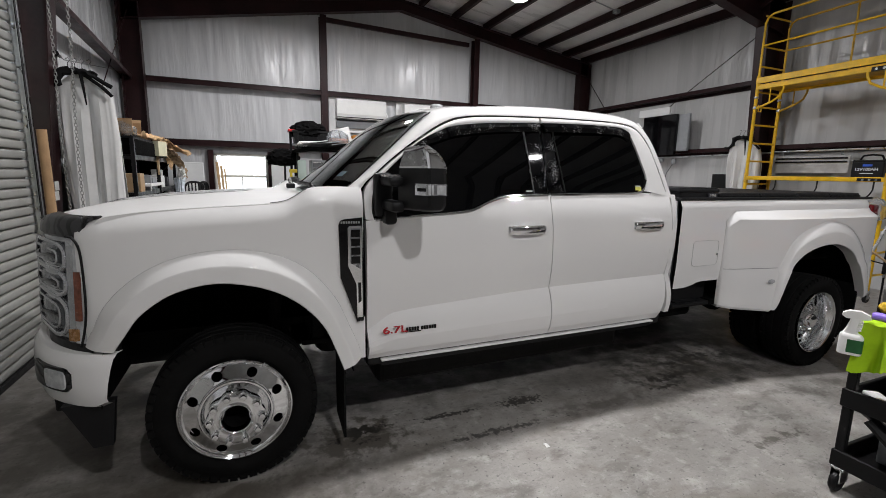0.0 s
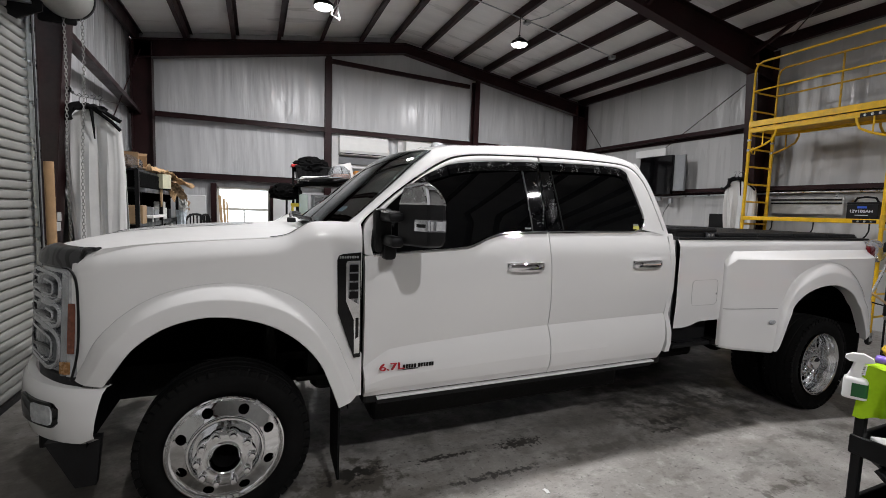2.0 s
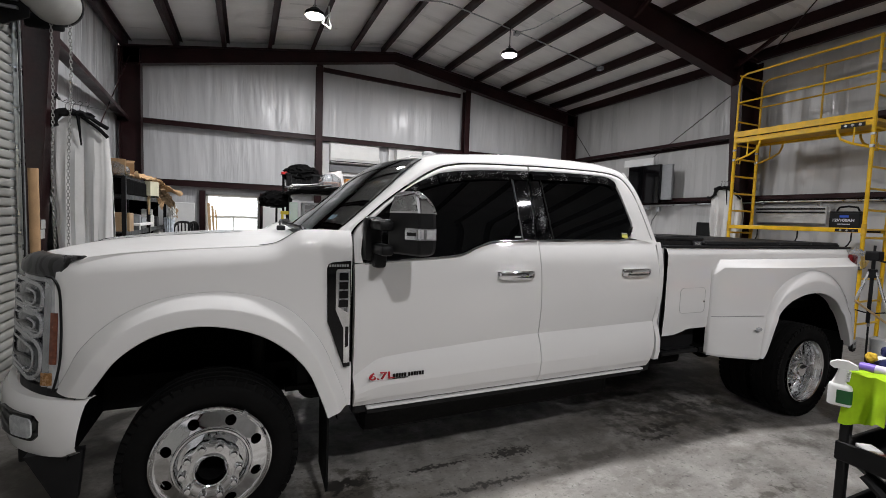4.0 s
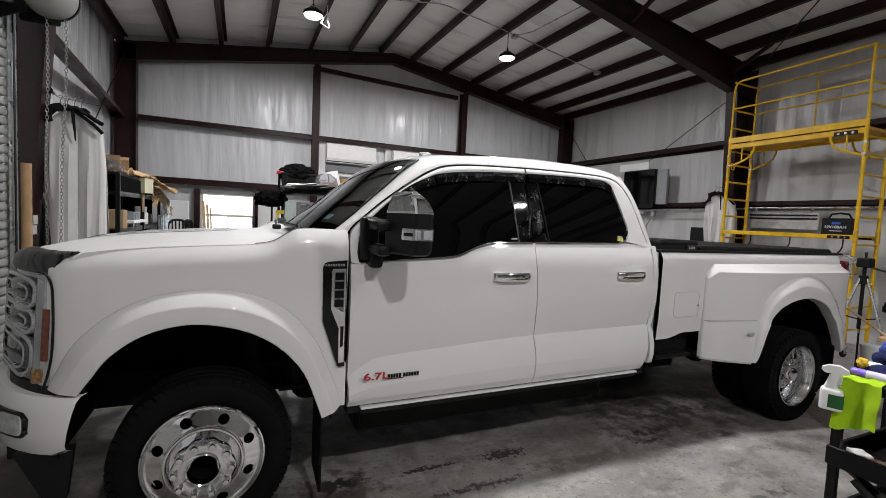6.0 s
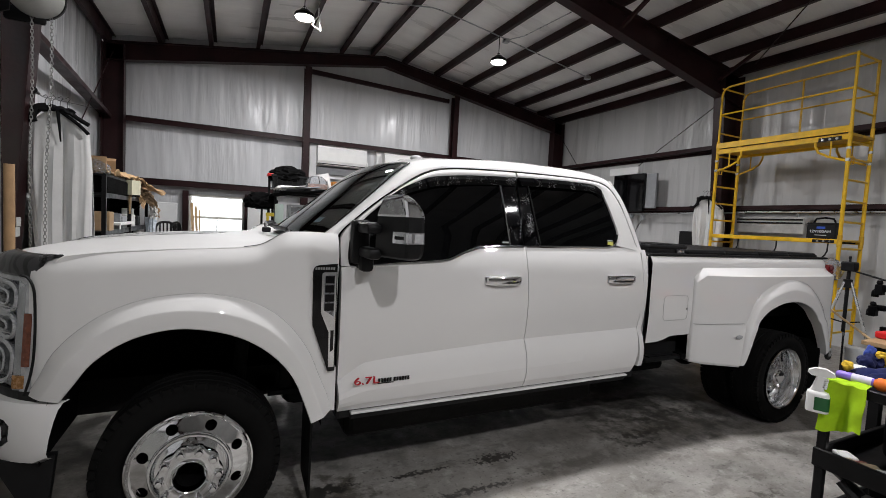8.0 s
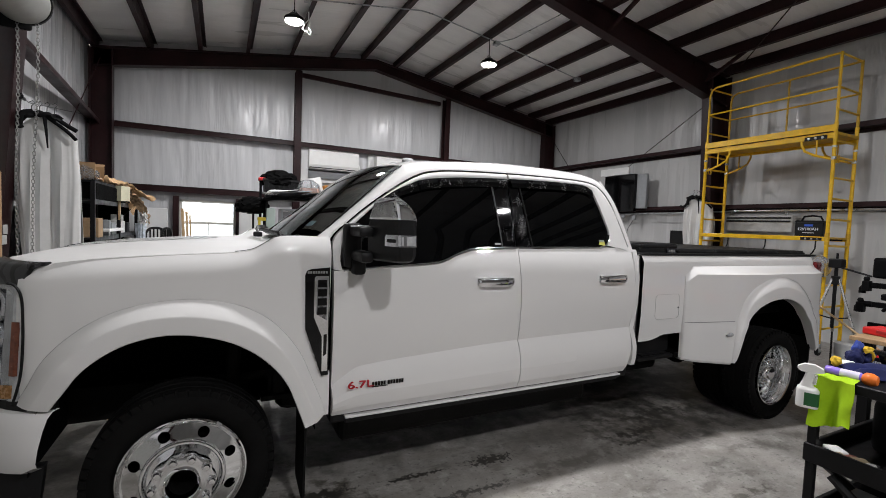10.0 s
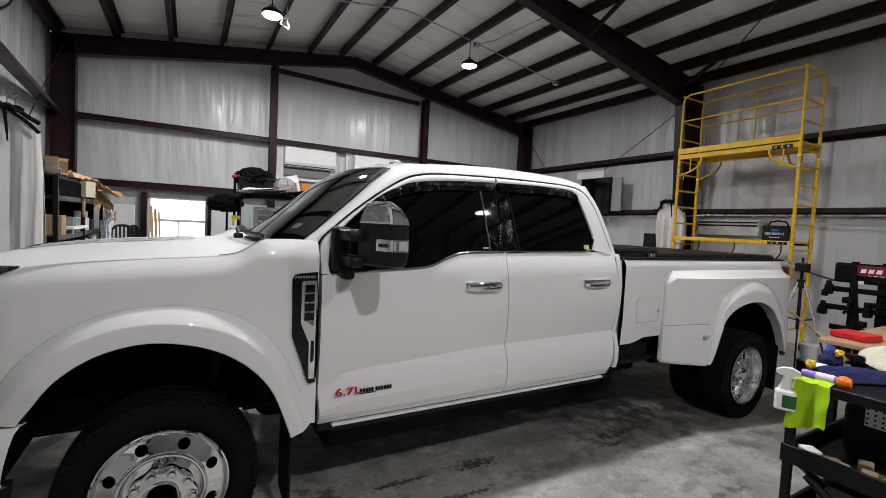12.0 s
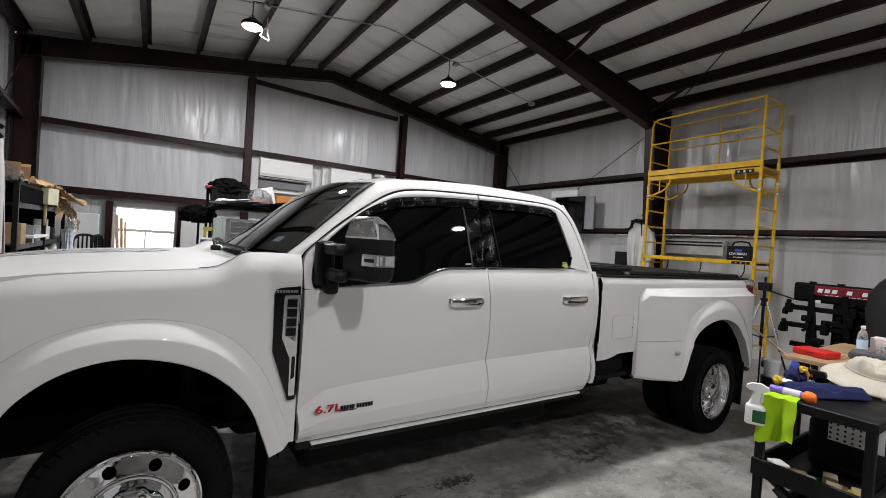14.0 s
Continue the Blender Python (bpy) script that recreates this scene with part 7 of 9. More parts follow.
for x in (0, W):
    for z0, z1 in ((1.565, 1.625), (2.95, 3.01)):
        b = B()
        box(b, x - 0.02, -0.02, z0, x + 0.02, LN + 0.02, z1, 0.006)
        part("side_rail", b, YELLOW, scaf)
    b = B()
    box(b, x - 0.022, 0.05, 1.572, x - 0.019, 0.30, 1.612)
    part("rail_label", b, BLACK, scaf, "black label plate")
    # curved gusset braces below the deck
    for s, y in ((1, 0.0), (-1, LN)):
        bar("gusset", [(x, y, 2.66), (x, y + s * 0.22, 2.74), (x, y + s * 0.34, 2.81), (x, y + s * 0.38, 2.90), (x, y + s * 0.385, 2.96)], 0.016, YELLOW if x == 0 else YELLOWDULL)
        bar("gusset_tie", [(x, y + s * 0.20, 2.73), (x, y + s * 0.20, 2.96)], 0.010, YELLOW if x == 0 else YELLOWDULL)
b = B()
box(b, 0.0, -0.03, 2.99, W, LN + 0.03, 3.03, 0.004)
part("deck", b, YELLOWDULL, scaf, "worn yellow deck with plywood")
b = B()
box(b, -0.025, -0.02, 3.04, -0.005, LN + 0.02, 3.13, 0.004)
part("toe_board", b, YELLOW, scaf, "yellow toe board")
b = B()
box(b, -0.03, 0.08, 2.945, -0.020, 0.34, 3.0, 0.003)
part("rail_label", b, BLACK, scaf, "black label plate")
for k in range(3):
    b = B()
    lathe(b, [(0, 0.004), (0.016, 0.004), (0.018, 0)], 12, Matrix.Translation((-0.0305, 0.13 + 0.08 * k, 2.972)) @ Matrix.Rotation(radians(-90), 4, "Y"))
    part("rivet", b, GALV, scaf)
b = B()
box(b, 0.03, 0.0, 1.595, W - 0.03, LN, 1.615, 0.003)
part("lower_deck", b, YELLOWDULL, scaf, "worn yellow lower deck")
for k in range(3):
    b = B()
    lathe(b, [(0, 0.004), (0.012, 0.004), (0.014, 0)], 10, Matrix.Translation((-0.0225, 0.10 + 0.07 * k, 1.592)) @ Matrix.Rotation(radians(-90), 4, "Y"))
    part("rivet", b, GALV, scaf)
for y in (0.12, 0.75, 1.30):
    bar("hook", [(-0.01, y, 1.57), (-0.015, y, 1.46), (-0.03, y + 0.02, 1.40), (-0.02, y + 0.05, 1.37)], 0.009, BLACK, "black hook below the deck", 6)
b = B()
grid(b, [[Vector((0.012 + 0.012 * math.sin(i * 1.1) + 0.035 * j, 0.52 + 0.085 * i, 1.6205 + 0.008 * (i % 2))) for j in range(2)] for i in range(14)], (0, 0, -0.003))
part("webbing_strap", b, mat("lime_webbing", (0.30, 0.50, 0.03), 0.8), scaf, "lime webbing strap lying on the lower deck")
# guard rails
for x, mt in ((0, YELLOW), (W, YELLOWDULL)):
    bar("guard_rail", [(x, 0.0, 3.16), (x, 0.0, 4.08)], 0.019, mt)
    bar("guard_rail", [(x, LN, 3.16), (x, LN, 3.92), (x, LN - 0.03, 4.0), (x, LN - 0.10, 4.035), (x, 0.02, 4.065)], 0.016, mt)
    bar("guard_rail", [(x, 0, 3.62), (x, LN, 3.60)], 0.014, mt)
    if x:
        bar("guard_rail", [(x, LN * 0.5, 3.12), (x, LN * 0.5, 4.05)], 0.014, mt)
for z in (3.33, 3.62, 4.06):
    bar("guard_rail", [(0, 0, z), (W, 0, z)], 0.014, YELLOW)
    bar("guard_rail", [(0, LN, z - 0.03), (W, LN, z - 0.03)], 0.014, YELLOW)

# battery on the lower deck
bat = thing("lithium_battery", (SX0 + 0.20, SY0 + 0.27, 1.615), "black lithium battery with a carry strap on the scaffold", "battery")
b = B()
box(b, -0.09, -0.17, 0, 0.09, 0.17, 0.21, 0.012)
part("case", b, BLACK, bat)
b = B()
box(b, -0.093, -0.172, 0.205, 0.093, 0.172, 0.235, 0.012)
part("lid", b, BLACK, bat)
b = B()
tube(b, [(0, -0.13, 0.23), (0, -0.10, 0.29), (0, 0.0, 0.305), (0, 0.10, 0.29), (0, 0.13, 0.23)], 0.013, 8)
part("strap", b, STRAP, bat)
LBL = mat("pale_print", (0.60, 0.62, 0.66), 0.5)
FACE_W = Matrix(((0, 0, -1, 0), (-1, 0, 0, 0), (0, 1, 0, 0), (0, 0, 0, 1)))      # writing that stands up and faces -x
text_part("print", "12V100AH", 0.052, Matrix.Translation((-0.0915, 0.135, 0.085)) @ FACE_W, LBL, bat, "pale capacity print", scale=(1.08, 1, 1), bold=0.0012)
b = B()
box(b, -0.0925, -0.07, 0.055, -0.0905, 0.07, 0.065)
part("print_bar", b, LBL, bat)
b = B()
box(b, -0.0925, -0.05, 0.15, -0.0905, 0.05, 0.18)
part("logo_patch", b, mat("blue_print", (0.03, 0.10, 0.55), 0.5), bat, "blue logo patch")

# ---- tripod with lamp by the truck's tail ----
tri = thing("tripod", (6.15, 0.15, 0), "black and silver tripod with a lamp head", "tripod")
for a in (20, 140, 265):
    c, s = math.cos(radians(a)), math.sin(radians(a))
    b = B()
    tube(b, [(0.03 * c, 0.03 * s, 1.16), (0.22 * c, 0.22 * s, 0.55)], 0.014, 8)
    leg = part("leg", b, SILVERTRIM, tri, "silver leg tube", True)
    b = B()
    tube(b, [(0.20 * c, 0.20 * s, 0.62), (0.40 * c, 0.40 * s, 0.02)], 0.010, 8)
    part("leg_end", b, BLACK, leg, "", True)
    b = B()
    tube(b, [(0.0, 0.0, 0.72), (0.155 * c, 0.155 * s, 0.76)], 0.007, 6)
    part("spreader", b, BLACK, leg)
b = B()
tube(b, [(0, 0, 0.62), (0, 0, 1.30)], 0.017, 10)
tube(b, [(0, 0, 1.10), (0, 0, 1.19)], 0.04, 10)
part("centre_column", b, BLACK, tri, "", True)
b = B()
box(b, -0.05, -0.06, 1.28, 0.06, 0.06, 1.38, 0.012)
tube(b, [(0.0, 0.05, 1.31), (0.0, -0.30, 1.22)], 0.010, 8)
tube(b, [(0.0, 0.0, 1.38), (0.0, 0.0, 1.44)], 0.012, 8)
part("pan_head", b, BLACK, tri)
bag = thing("clear_bag", (7.36, 0.83, 1.232), "crumpled clear plastic bag hanging on the scaffold", "plastic bag")
b = B()
bmesh.ops.create_icosphere(b, subdivisions=3, radius=0.13)
for v in b.verts:
    v.co *= 1 + 0.45 * noise.noise(v.co * 11)
part("film", b, CLEAR, bag, "", True)
pole = thing("long_pole", (5.9, -0.05, 0), "thin wooden pole leaning by the tripod", "pole")
b = B()
tube(b, [(0.05, 0.45, 1.0), (0.0, -0.40, 0.45)], 0.012, 8)
part("shaft", b, WOOD, pole)
bk = thing("clear_bucket", (5.53, -0.20, 0), "translucent white bucket with a lid on a black drum", "bucket")
b = B()
lathe(b, [(0, 0.0), (0.085, 0.0), (0.09, 0.42), (0.0, 0.42)], 24)
part("drum", b, BLACK, bk, "black drum", True)
b = B()
lathe(b, [(0, 0.42), (0.062, 0.42), (0.072, 0.57), (0.077, 0.57), (0.077, 0.59), (0.0, 0.594)], 24)
part("tub", b, mat("milky_plastic", (0.62, 0.63, 0.63), 0.35, 0, 0.1, 6), bk, "translucent tub", True)

# ---- hitch display rack by the right wall ----
RACKBLACK = mat("dull_black_rack_paint", (0.0035, 0.0035, 0.004), 0.6, 0, 0.3, 12, 0.15, 120, dist=0.002, spec=0.12)
rack = thing("hitch_rack", (6.9, -0.30, 0), "black metal display rack holding towing hitches", "display rack")
for y in (0.22, -0.05, -0.42):
    b = B()
    box(b, -0.03, y - 0.03, 0, 0.03, y + 0.03, 1.42, 0.004)
    part("upright", b, RACKBLACK, rack)
b = B()
box(b, -0.05, -0.70, 1.165, 0.03, 0.40, 1.40, 0.03, 3)
part("header", b, RACKBLACK, rack, "black header panel")
b = B()
box(b, -0.058, -0.62, 1.258, -0.048, 0.185, 1.378, 0.004, 2)
sign = part("sign_plate", b, mat("dark_red_sign", (0.16, 0.008, 0.02), 0.4), rack, "dark red sign plate")
b = B()
slant = Matrix(((1, 0, 0, 0), (0, 1, -0.25, 0.25 * 1.32), (0, 0, 1, 0), (0, 0, 0, 1)))
for k in range(10):
    if k in (3, 5):
        continue
    y1 = 0.150 - 0.068 * k
    box(b, -0.062, y1 - 0.046, 1.296, -0.058, y1, 1.342, m=slant)
for k in range(8):
    box(b, -0.061, 0.05 - 0.05 * k, 1.266, -0.058, 0.085 - 0.05 * k, 1.272)
tagged(part("logo_bars", b, mat("sign_white", (0.75, 0.75, 0.75), 0.5), sign, "white logo shapes"), kind="stuff")
for z, y0, y1 in ((1.08, -0.6, 0.38), (0.93, -0.55, 0.10), (0.86, -0.6, 0.44), (0.62, -0.6, 0.40)):
    b = B()
    box(b, -0.06, y0, z - 0.03, 0.0, y1, z + 0.03, 0.006)
    part("arm", b, RACKBLACK, rack)
# Added black panel in place of the dark clutter behind the hitches.
b = B()
box(b, 0.03, -0.72, 0.30, 0.045, 0.02, 1.16, 0.003)
part("clutter_backing", b, RACKBLACK, rack, "added black panel in place of dark clutter")
for y0, y1 in ((0.14, 0.30), (-0.18, -0.05)):
    b = B()
    box(b, -0.10, y1 - 0.03, 0.02, -0.06, y1 + 0.03, 1.28, 0.004, m=Matrix.Translation((0, y0 - y1, 0)) @ Matrix(((1, 0, 0, 0), (0, 1, 0.10, -0.06), (0, 0, 1, 0), (0, 0, 0, 1))))
    part("leaning_bar", b, RACKBLACK, rack, "black drawbar leaning on the rack")
for y, z in ((0.10, 0.72), (-0.28, 0.80), (-0.46, 0.98), (0.22, 0.98), (-0.34, 0.66)):
    b = B()
    box(b, -0.16, y - 0.05, z - 0.05, -0.05, y + 0.05, z + 0.02, 0.012)
    tube(b, [(-0.12, y, z), (-0.15, y - 0.02, z - 0.12), (-0.13, y + 0.03, z - 0.17)], 0.018, 8)
    part("hitch", b, RACKBLACK, rack, "black towing hitch")
for y, z in ((0.44, 1.08), (0.47, 0.86)):
    b = B()
    tube(b, [(-0.05, y - 0.10, z), (-0.05, y, z), (-0.05, y + 0.03, z - 0.05), (-0.05, y + 0.03, z - 0.10)], 0.034, 10)
    part("hitch_shank", b, RACKBLACK, rack, "black hitch shank", True)
for y, z in ((0.42, 1.08), (-0.18, 0.98), (-0.20, 1.10), (0.46, 0.83), (-0.42, 1.12), (0.05, 0.86), (-0.5, 0.86), (-0.1, 0.64)):
    b = B()
    box(b, -0.13, y - 0.035, z - 0.07, -0.04, y + 0.035, z + 0.05, 0.01)
    lathe(b, [(0, -0.01), (0.022, -0.005), (0.03, 0.02), (0.022, 0.045), (0.0, 0.05)], 14, Matrix.Translation((-0.10, y, z + 0.05)))
    part("hitch", b, RACKBLACK, rack, "black towing hitch")
b = B()
lathe(b, [(0, -0.02), (0.012, -0.02), (0.026, 0.0), (0.03, 0.025), (0.02, 0.05), (0, 0.055)], 16, Matrix.Translation((-0.12, -0.33, 0.90)))
box(b, -0.13, -0.345, 0.72, -0.11, -0.315, 0.88, 0.004)
part("tow_ball", b, CHROME, rack, "chrome tow ball", True)
for y in (0.14, -0.33):
    b = B()
    box(b, -0.07, y - 0.025, 1.16, -0.055, y + 0.025, 1.20, 0.003)
    part("price_tag", b, PAPER, rack, "small white tag")

cov = thing("covered_machine", (6.4, -1.32, 0), "machine under a black fabric cover by the rack", "covered machine")
b = B()
rows = []
for i in range(25):
    u = i / 24
    row = []
    for j in range(13):
        v = j / 12
        a = math.pi * 2 * u
        r = 1 - 0.35 * max(0, (v - 0.80) / 0.20) ** 1.5
        f = 0.05 * noise.noise((math.cos(a) * 3, math.sin(a) * 3, v * 3)) + 0.03 * abs(noise.noise((math.cos(a) * 8, math.sin(a) * 8, v * 9)))
        row.append(Vector(((0.34 * r + f) * math.copysign(abs(math.cos(a)) ** 0.6, math.cos(a)), (0.60 * r + f) * math.copysign(abs(math.sin(a)) ** 0.6, math.sin(a)), 1.62 * v)))
    rows.append(row)
grid(b, rows)
part("cover", b, mat("black_cover_fabric", (0.007, 0.007, 0.0075), 0.75, 0, 0.3, 8, 0.4, 30), cov, "", True)

# ---- wooden bench behind the cart ----
bench = thing("work_bench", (4.72, -1.40, 0), "plywood-topped work bench with dark legs", "work bench")
b = B()
box(b, -0.70, -0.85, 0.895, 0.62, 0.60, 0.925, 0.004)
part("top", b, BENCHWOOD, bench, "worn plywood bench top")
for x in (-0.62, 0.54):
    for y in (-0.78, 0.52):
        b = B()
        box(b, x - 0.03, y - 0.03, 0, x + 0.03, y + 0.03, 0.895, 0.003)
        part("leg", b, BLACKPOWDER, bench)
b = B()
box(b, -0.62, -0.75, 0.30, 0.54, 0.5, 0.33, 0.003)
part("lower_shelf", b, BLACKPOWDER, bench)
BT = 0.926


def item(name, at, label, category, build, material, parts=(), group="", smooth=False, turn=0):
    t = thing(name, at, label, category, group)
    t.rotation_euler = (0, 0, radians(turn))
    b = B()
    build(b)
    part("body", b, material, t, "", smooth)
    for pn, pb, pm, pl in parts:
        b = B()
        pb(b)
        part(pn, b, pm, t, pl, smooth)
    return t


item("red_case", (4.28, -0.925, BT), "flat red plastic tool case on the bench", "tool case", lambda b: box(b, -0.09, -0.115, 0, 0.09, 0.115, 0.05, 0.012, 3), REDPLASTIC,
     [("latch", lambda b: box(b, -0.095, -0.03, 0.02, -0.085, 0.03, 0.04, 0.003), mat("dark_red_latch", (0.3, 0.01, 0.01), 0.5), "")], turn=-12)
item("water_bottle", (4.62, -1.10, BT), "clear plastic water bottle on the bench", "water bottle", lambda b: lathe(b, [(0, 0), (0.03, 0.0), (0.033, 0.02), (0.031, 0.05), (0.033, 0.08), (0.031, 0.11), (0.033, 0.15), (0.028, 0.19), (0.013, 0.215), (0.013, 0.235), (0, 0.235)], 20), CLEAR,
     [("cap", lambda b: lathe(b, [(0.015, 0.225), (0.015, 0.245), (0, 0.246)], 14), WHITEPLASTIC, "white cap"), ("label", lambda b: lathe(b, [(0.0335, 0.07), (0.0335, 0.14)], 20), mat("pale_blue_label", (0.55, 0.68, 0.80), 0.5), "pale blue label")], smooth=True)
item("white_carton", (4.75, -1.24, BT), "white and pink carton on the bench", "carton", lambda b: box(b, -0.07, -0.11, 0, 0.07, 0.11, 0.16, 0.004), mat("pinkish_carton", (0.70, 0.60, 0.60), 0.7, 0, 0.1, 10))
item("metal_tin", (4.60, -1.22, BT), "small silver tin on the bench", "tin", lambda b: lathe(b, [(0, 0), (0.035, 0), (0.035, 0.09), (0.02, 0.10), (0.018, 0.115), (0, 0.116)], 18), SILVERTRIM, smooth=True)
item("grey_tool_case", (4.52, -1.17, BT), "dark grey tool case on the bench", "tool case", lambda b: box(b, -0.09, -0.13, 0, 0.09, 0.11, 0.06, 0.014, 3), mat("dark_grey_case", (0.07, 0.07, 0.075), 0.5), turn=8)
item("blue_organiser", (5.02, -1.27, BT), "blue and orange parts organiser on the bench", "organiser", lambda b: box(b, -0.09, -0.11, 0, 0.09, 0.10, 0.20, 0.008), mat("blue_plastic", (0.02, 0.13, 0.50), 0.45),
     [("band", lambda b: (box(b, -0.095, -0.115, 0.19, 0.095, 0.105, 0.21, 0.004)), mat("orange_plastic", (0.70, 0.16, 0.02), 0.45), "orange lid"), ("foot_band", lambda b: box(b, -0.095, -0.115, 0.0, 0.095, 0.105, 0.03, 0.004), mat("orange_plastic_trim", (0.70, 0.16, 0.02), 0.45), "orange base")])
item("wood_offcut", (4.45, -1.02, BT), "small pale wood offcut on the bench", "wood offcut", lambda b: box(b, -0.05, -0.10, 0, 0.05, 0.10, 0.018, 0.002), WOOD, turn=20)
item("clear_dome", (4.80, -1.72, BT), "clear plastic dome on the bench", "dome", lambda b: lathe(b, [(0.11, 0), (0.105, 0.06), (0.08, 0.11), (0.04, 0.14), (0, 0.145)], 24), CLEAR, smooth=True)

# ---- black utility cart ----
CX, CY, CW, CL, CH = 2.80, -1.595, 0.475, 0.92, 0.905
cart = thing("utility_cart", (CX, CY, 0), "black plastic utility cart loaded with tools", "utility cart")


def cart_box(name, a, label="", bevel=0.008, material=BLACKPOWDER):
    b = B()
    box(b, *a, bevel)
    return part(name, b, material, cart, label)


CARTBLACK = mat("black_moulded_plastic", (0.005, 0.005, 0.0055), 0.5, 0, 0.3, 10, 0.2, 140, dist=0.002, spec=0.25)
for x0, y0 in ((0.0, 0.0), (0.0, CW - 0.04), (CL - 0.04, 0.0), (CL - 0.04, CW - 0.04)):
    cart_box("post", (x0, y0, 0.13, x0 + 0.04, y0 + 0.04, CH - 0.03), material=CARTBLACK)
for z0, z1 in ((CH - 0.05, CH), (0.455, 0.55), (0.13, 0.22)):
    tray = B()
    loops = [(0.0, z0), (-0.006, z0 + 0.006), (-0.006, z1 - 0.004), (-0.002, z1), (0.012, z1), (0.016, z1 - 0.004), (0.016, z1 - 0.016 if z0 > 0.7 else z0 + 0.016)]
    vs = [[tray.verts.new(p) for p in ((o, o, z), (CL - o, o, z), (CL - o, CW - o, z), (o, CW - o, z))] for o, z in loops]
    for p, q in zip(vs, vs[1:]):
        for i in range(4):
            tray.faces.new((p[i], p[(i + 1) % 4], q[(i + 1) % 4], q[i]))
    tray.faces.new(vs[0][::-1])
    tray.faces.new(vs[-1])
    part("tray", tray, CARTBLACK, cart, "black moulded tray")
b = B()
tube(b, [(0.01, CW - 0.03, 0.50), (0.55, CW - 0.03, 0.16)], 0.02, 6)
part("side_brace", b, CARTBLACK, cart)
b = B()
tube(b, [(0.03, 0.05, 0.16), (0.03, CW - 0.1, 0.42)], 0.022, 6)
part("end_brace", b, CARTBLACK, cart)
for x0 in (0.03, CL - 0.03):
    for y0 in (0.03, CW - 0.03):
        b = B()
        lathe(b, [(0, -0.016), (0.045, -0.016), (0.052, -0.008), (0.052, 0.008), (0.045, 0.016), (0, 0.016)], 24, Matrix.Translation((x0 - 0.02, y0, 0.053)) @ Matrix.Rotation(radians(90), 4, "X"))
        wh = part("castor", b, CARTBLACK, cart, "grey castor wheel", True)
        b = B()
        box(b, x0 - 0.05, y0 - 0.026, 0.055, x0 + 0.02, y0 - 0.018, 0.13, 0.003)
        box(b, x0 - 0.05, y0 + 0.018, 0.055, x0 + 0.02, y0 + 0.026, 0.13, 0.003)
        box(b, x0 - 0.04, y0 - 0.03, 0.12, x0 + 0.02, y0 + 0.03, 0.135, 0.003)
        part("fork", b, CHROME, wh, "chrome fork")
CT = CH - 0.010


def cloth(bm, fn, nu=26, nv=26, th=0.004):
    g = [[fn(i / nu, j / nv) for j in range(nv + 1)] for i in range(nu + 1)]
    grid(bm, g, (0, 0, th))


def towel_fn(u, v):
    # v: 0 on the tray, 1 at the hem that hangs over the end
    y = CY + CW - 0.015 - 0.165 * u + 0.012 * noise.noise((u * 4, v * 3, 2))
    hang = max(0, v - 0.22)
    x = CX + 0.10 - 0.11 * min(1, v / 0.22) - 0.012 - 0.050 * math.sin(u * 6.5 + 1 + 1.2 * v) * hang - 0.03 * hang * noise.noise((u * 3 + v, v * 2, 7))
    z = CH + 0.012 - 0.31 * hang * (1 + 0.10 * math.sin(u * 4.2 + 0.9)) + 0.01 * noise.noise((u * 5, v * 5, 1)) - 0.012 * max(0, 1 - abs(v - 0.22) / 0.1)
    return Vector((x, y, z))


LIME = mat("lime_microfibre", (0.36, 0.58, 0.008), 0.95, 0, 0.12, 8, 0.5, 300, dist=0.003)
tw = thing("lime_towel", (0, 0, 0), "lime green microfibre towel hanging over the cart", "towel")
b = B()
g = [[towel_fn(i / 30, j / 34) for j in range(35)] for i in range(31)]
grid(b, g, (0.006, 0, 0.003))
part("cloth", b, LIME, tw, "", True)
bt = thing("spray_bottle", (CX - 0.050, CY + CW - 0.012, CH - 0.162), "white spray bottle with a green label hooked on the cart", "spray bottle")
bt.rotation_euler = (0, 0, radians(-66))


def oblong(bm, levels, n=20):
    """Stacked rounded oblongs: height, middle, half width, half depth."""
    rows = []
    for z, mid, hw, hd in levels:
        rows.append([Vector((mid + hw * math.copysign(abs(math.cos(a)) ** 0.5, math.cos(a)), hd * math.copysign(abs(math.sin(a)) ** 0.5, math.sin(a)), z)) for a in [2 * math.pi * k / n for k in range(n + 1)]])
    grid(bm, rows)
    bmesh.ops.remove_doubles(bm, verts=bm.verts[:], dist=0.0004)
    bmesh.ops.holes_fill(bm, edges=[e for e in bm.edges if e.is_boundary], sides=0)


b = B()
oblong(b, [(0.0, 0, 0.040, 0.026), (0.004, 0, 0.045, 0.030), (0.085, 0, 0.045, 0.030), (0.098, -0.002, 0.040, 0.027), (0.104, -0.006, 0.028, 0.020), (0.125, -0.004, 0.022, 0.018), (0.165, 0.004, 0.019, 0.017), (0.176, 0.006, 0.020, 0.017)])
part("bottle", b, WHITEPLASTIC, bt, "", True)
b = B()
oblong(b, [(0.014, 0.010, 0.0365, 0.0312), (0.078, 0.010, 0.0365, 0.0312)])
part("label", b, mat("dark_green_label", (0.015, 0.10, 0.03), 0.5), bt, "dark green label", True)
b = B()
prism(b, [(-0.030, 0.176), (-0.046, 0.188), (-0.044, 0.200), (-0.020, 0.214), (0.020, 0.216), (0.052, 0.200), (0.058, 0.184), (0.030, 0.176)], -0.015, 0.015, UP)
part("trigger_head", b, WHITEPLASTIC, bt, "white trigger head", True)
b = B()
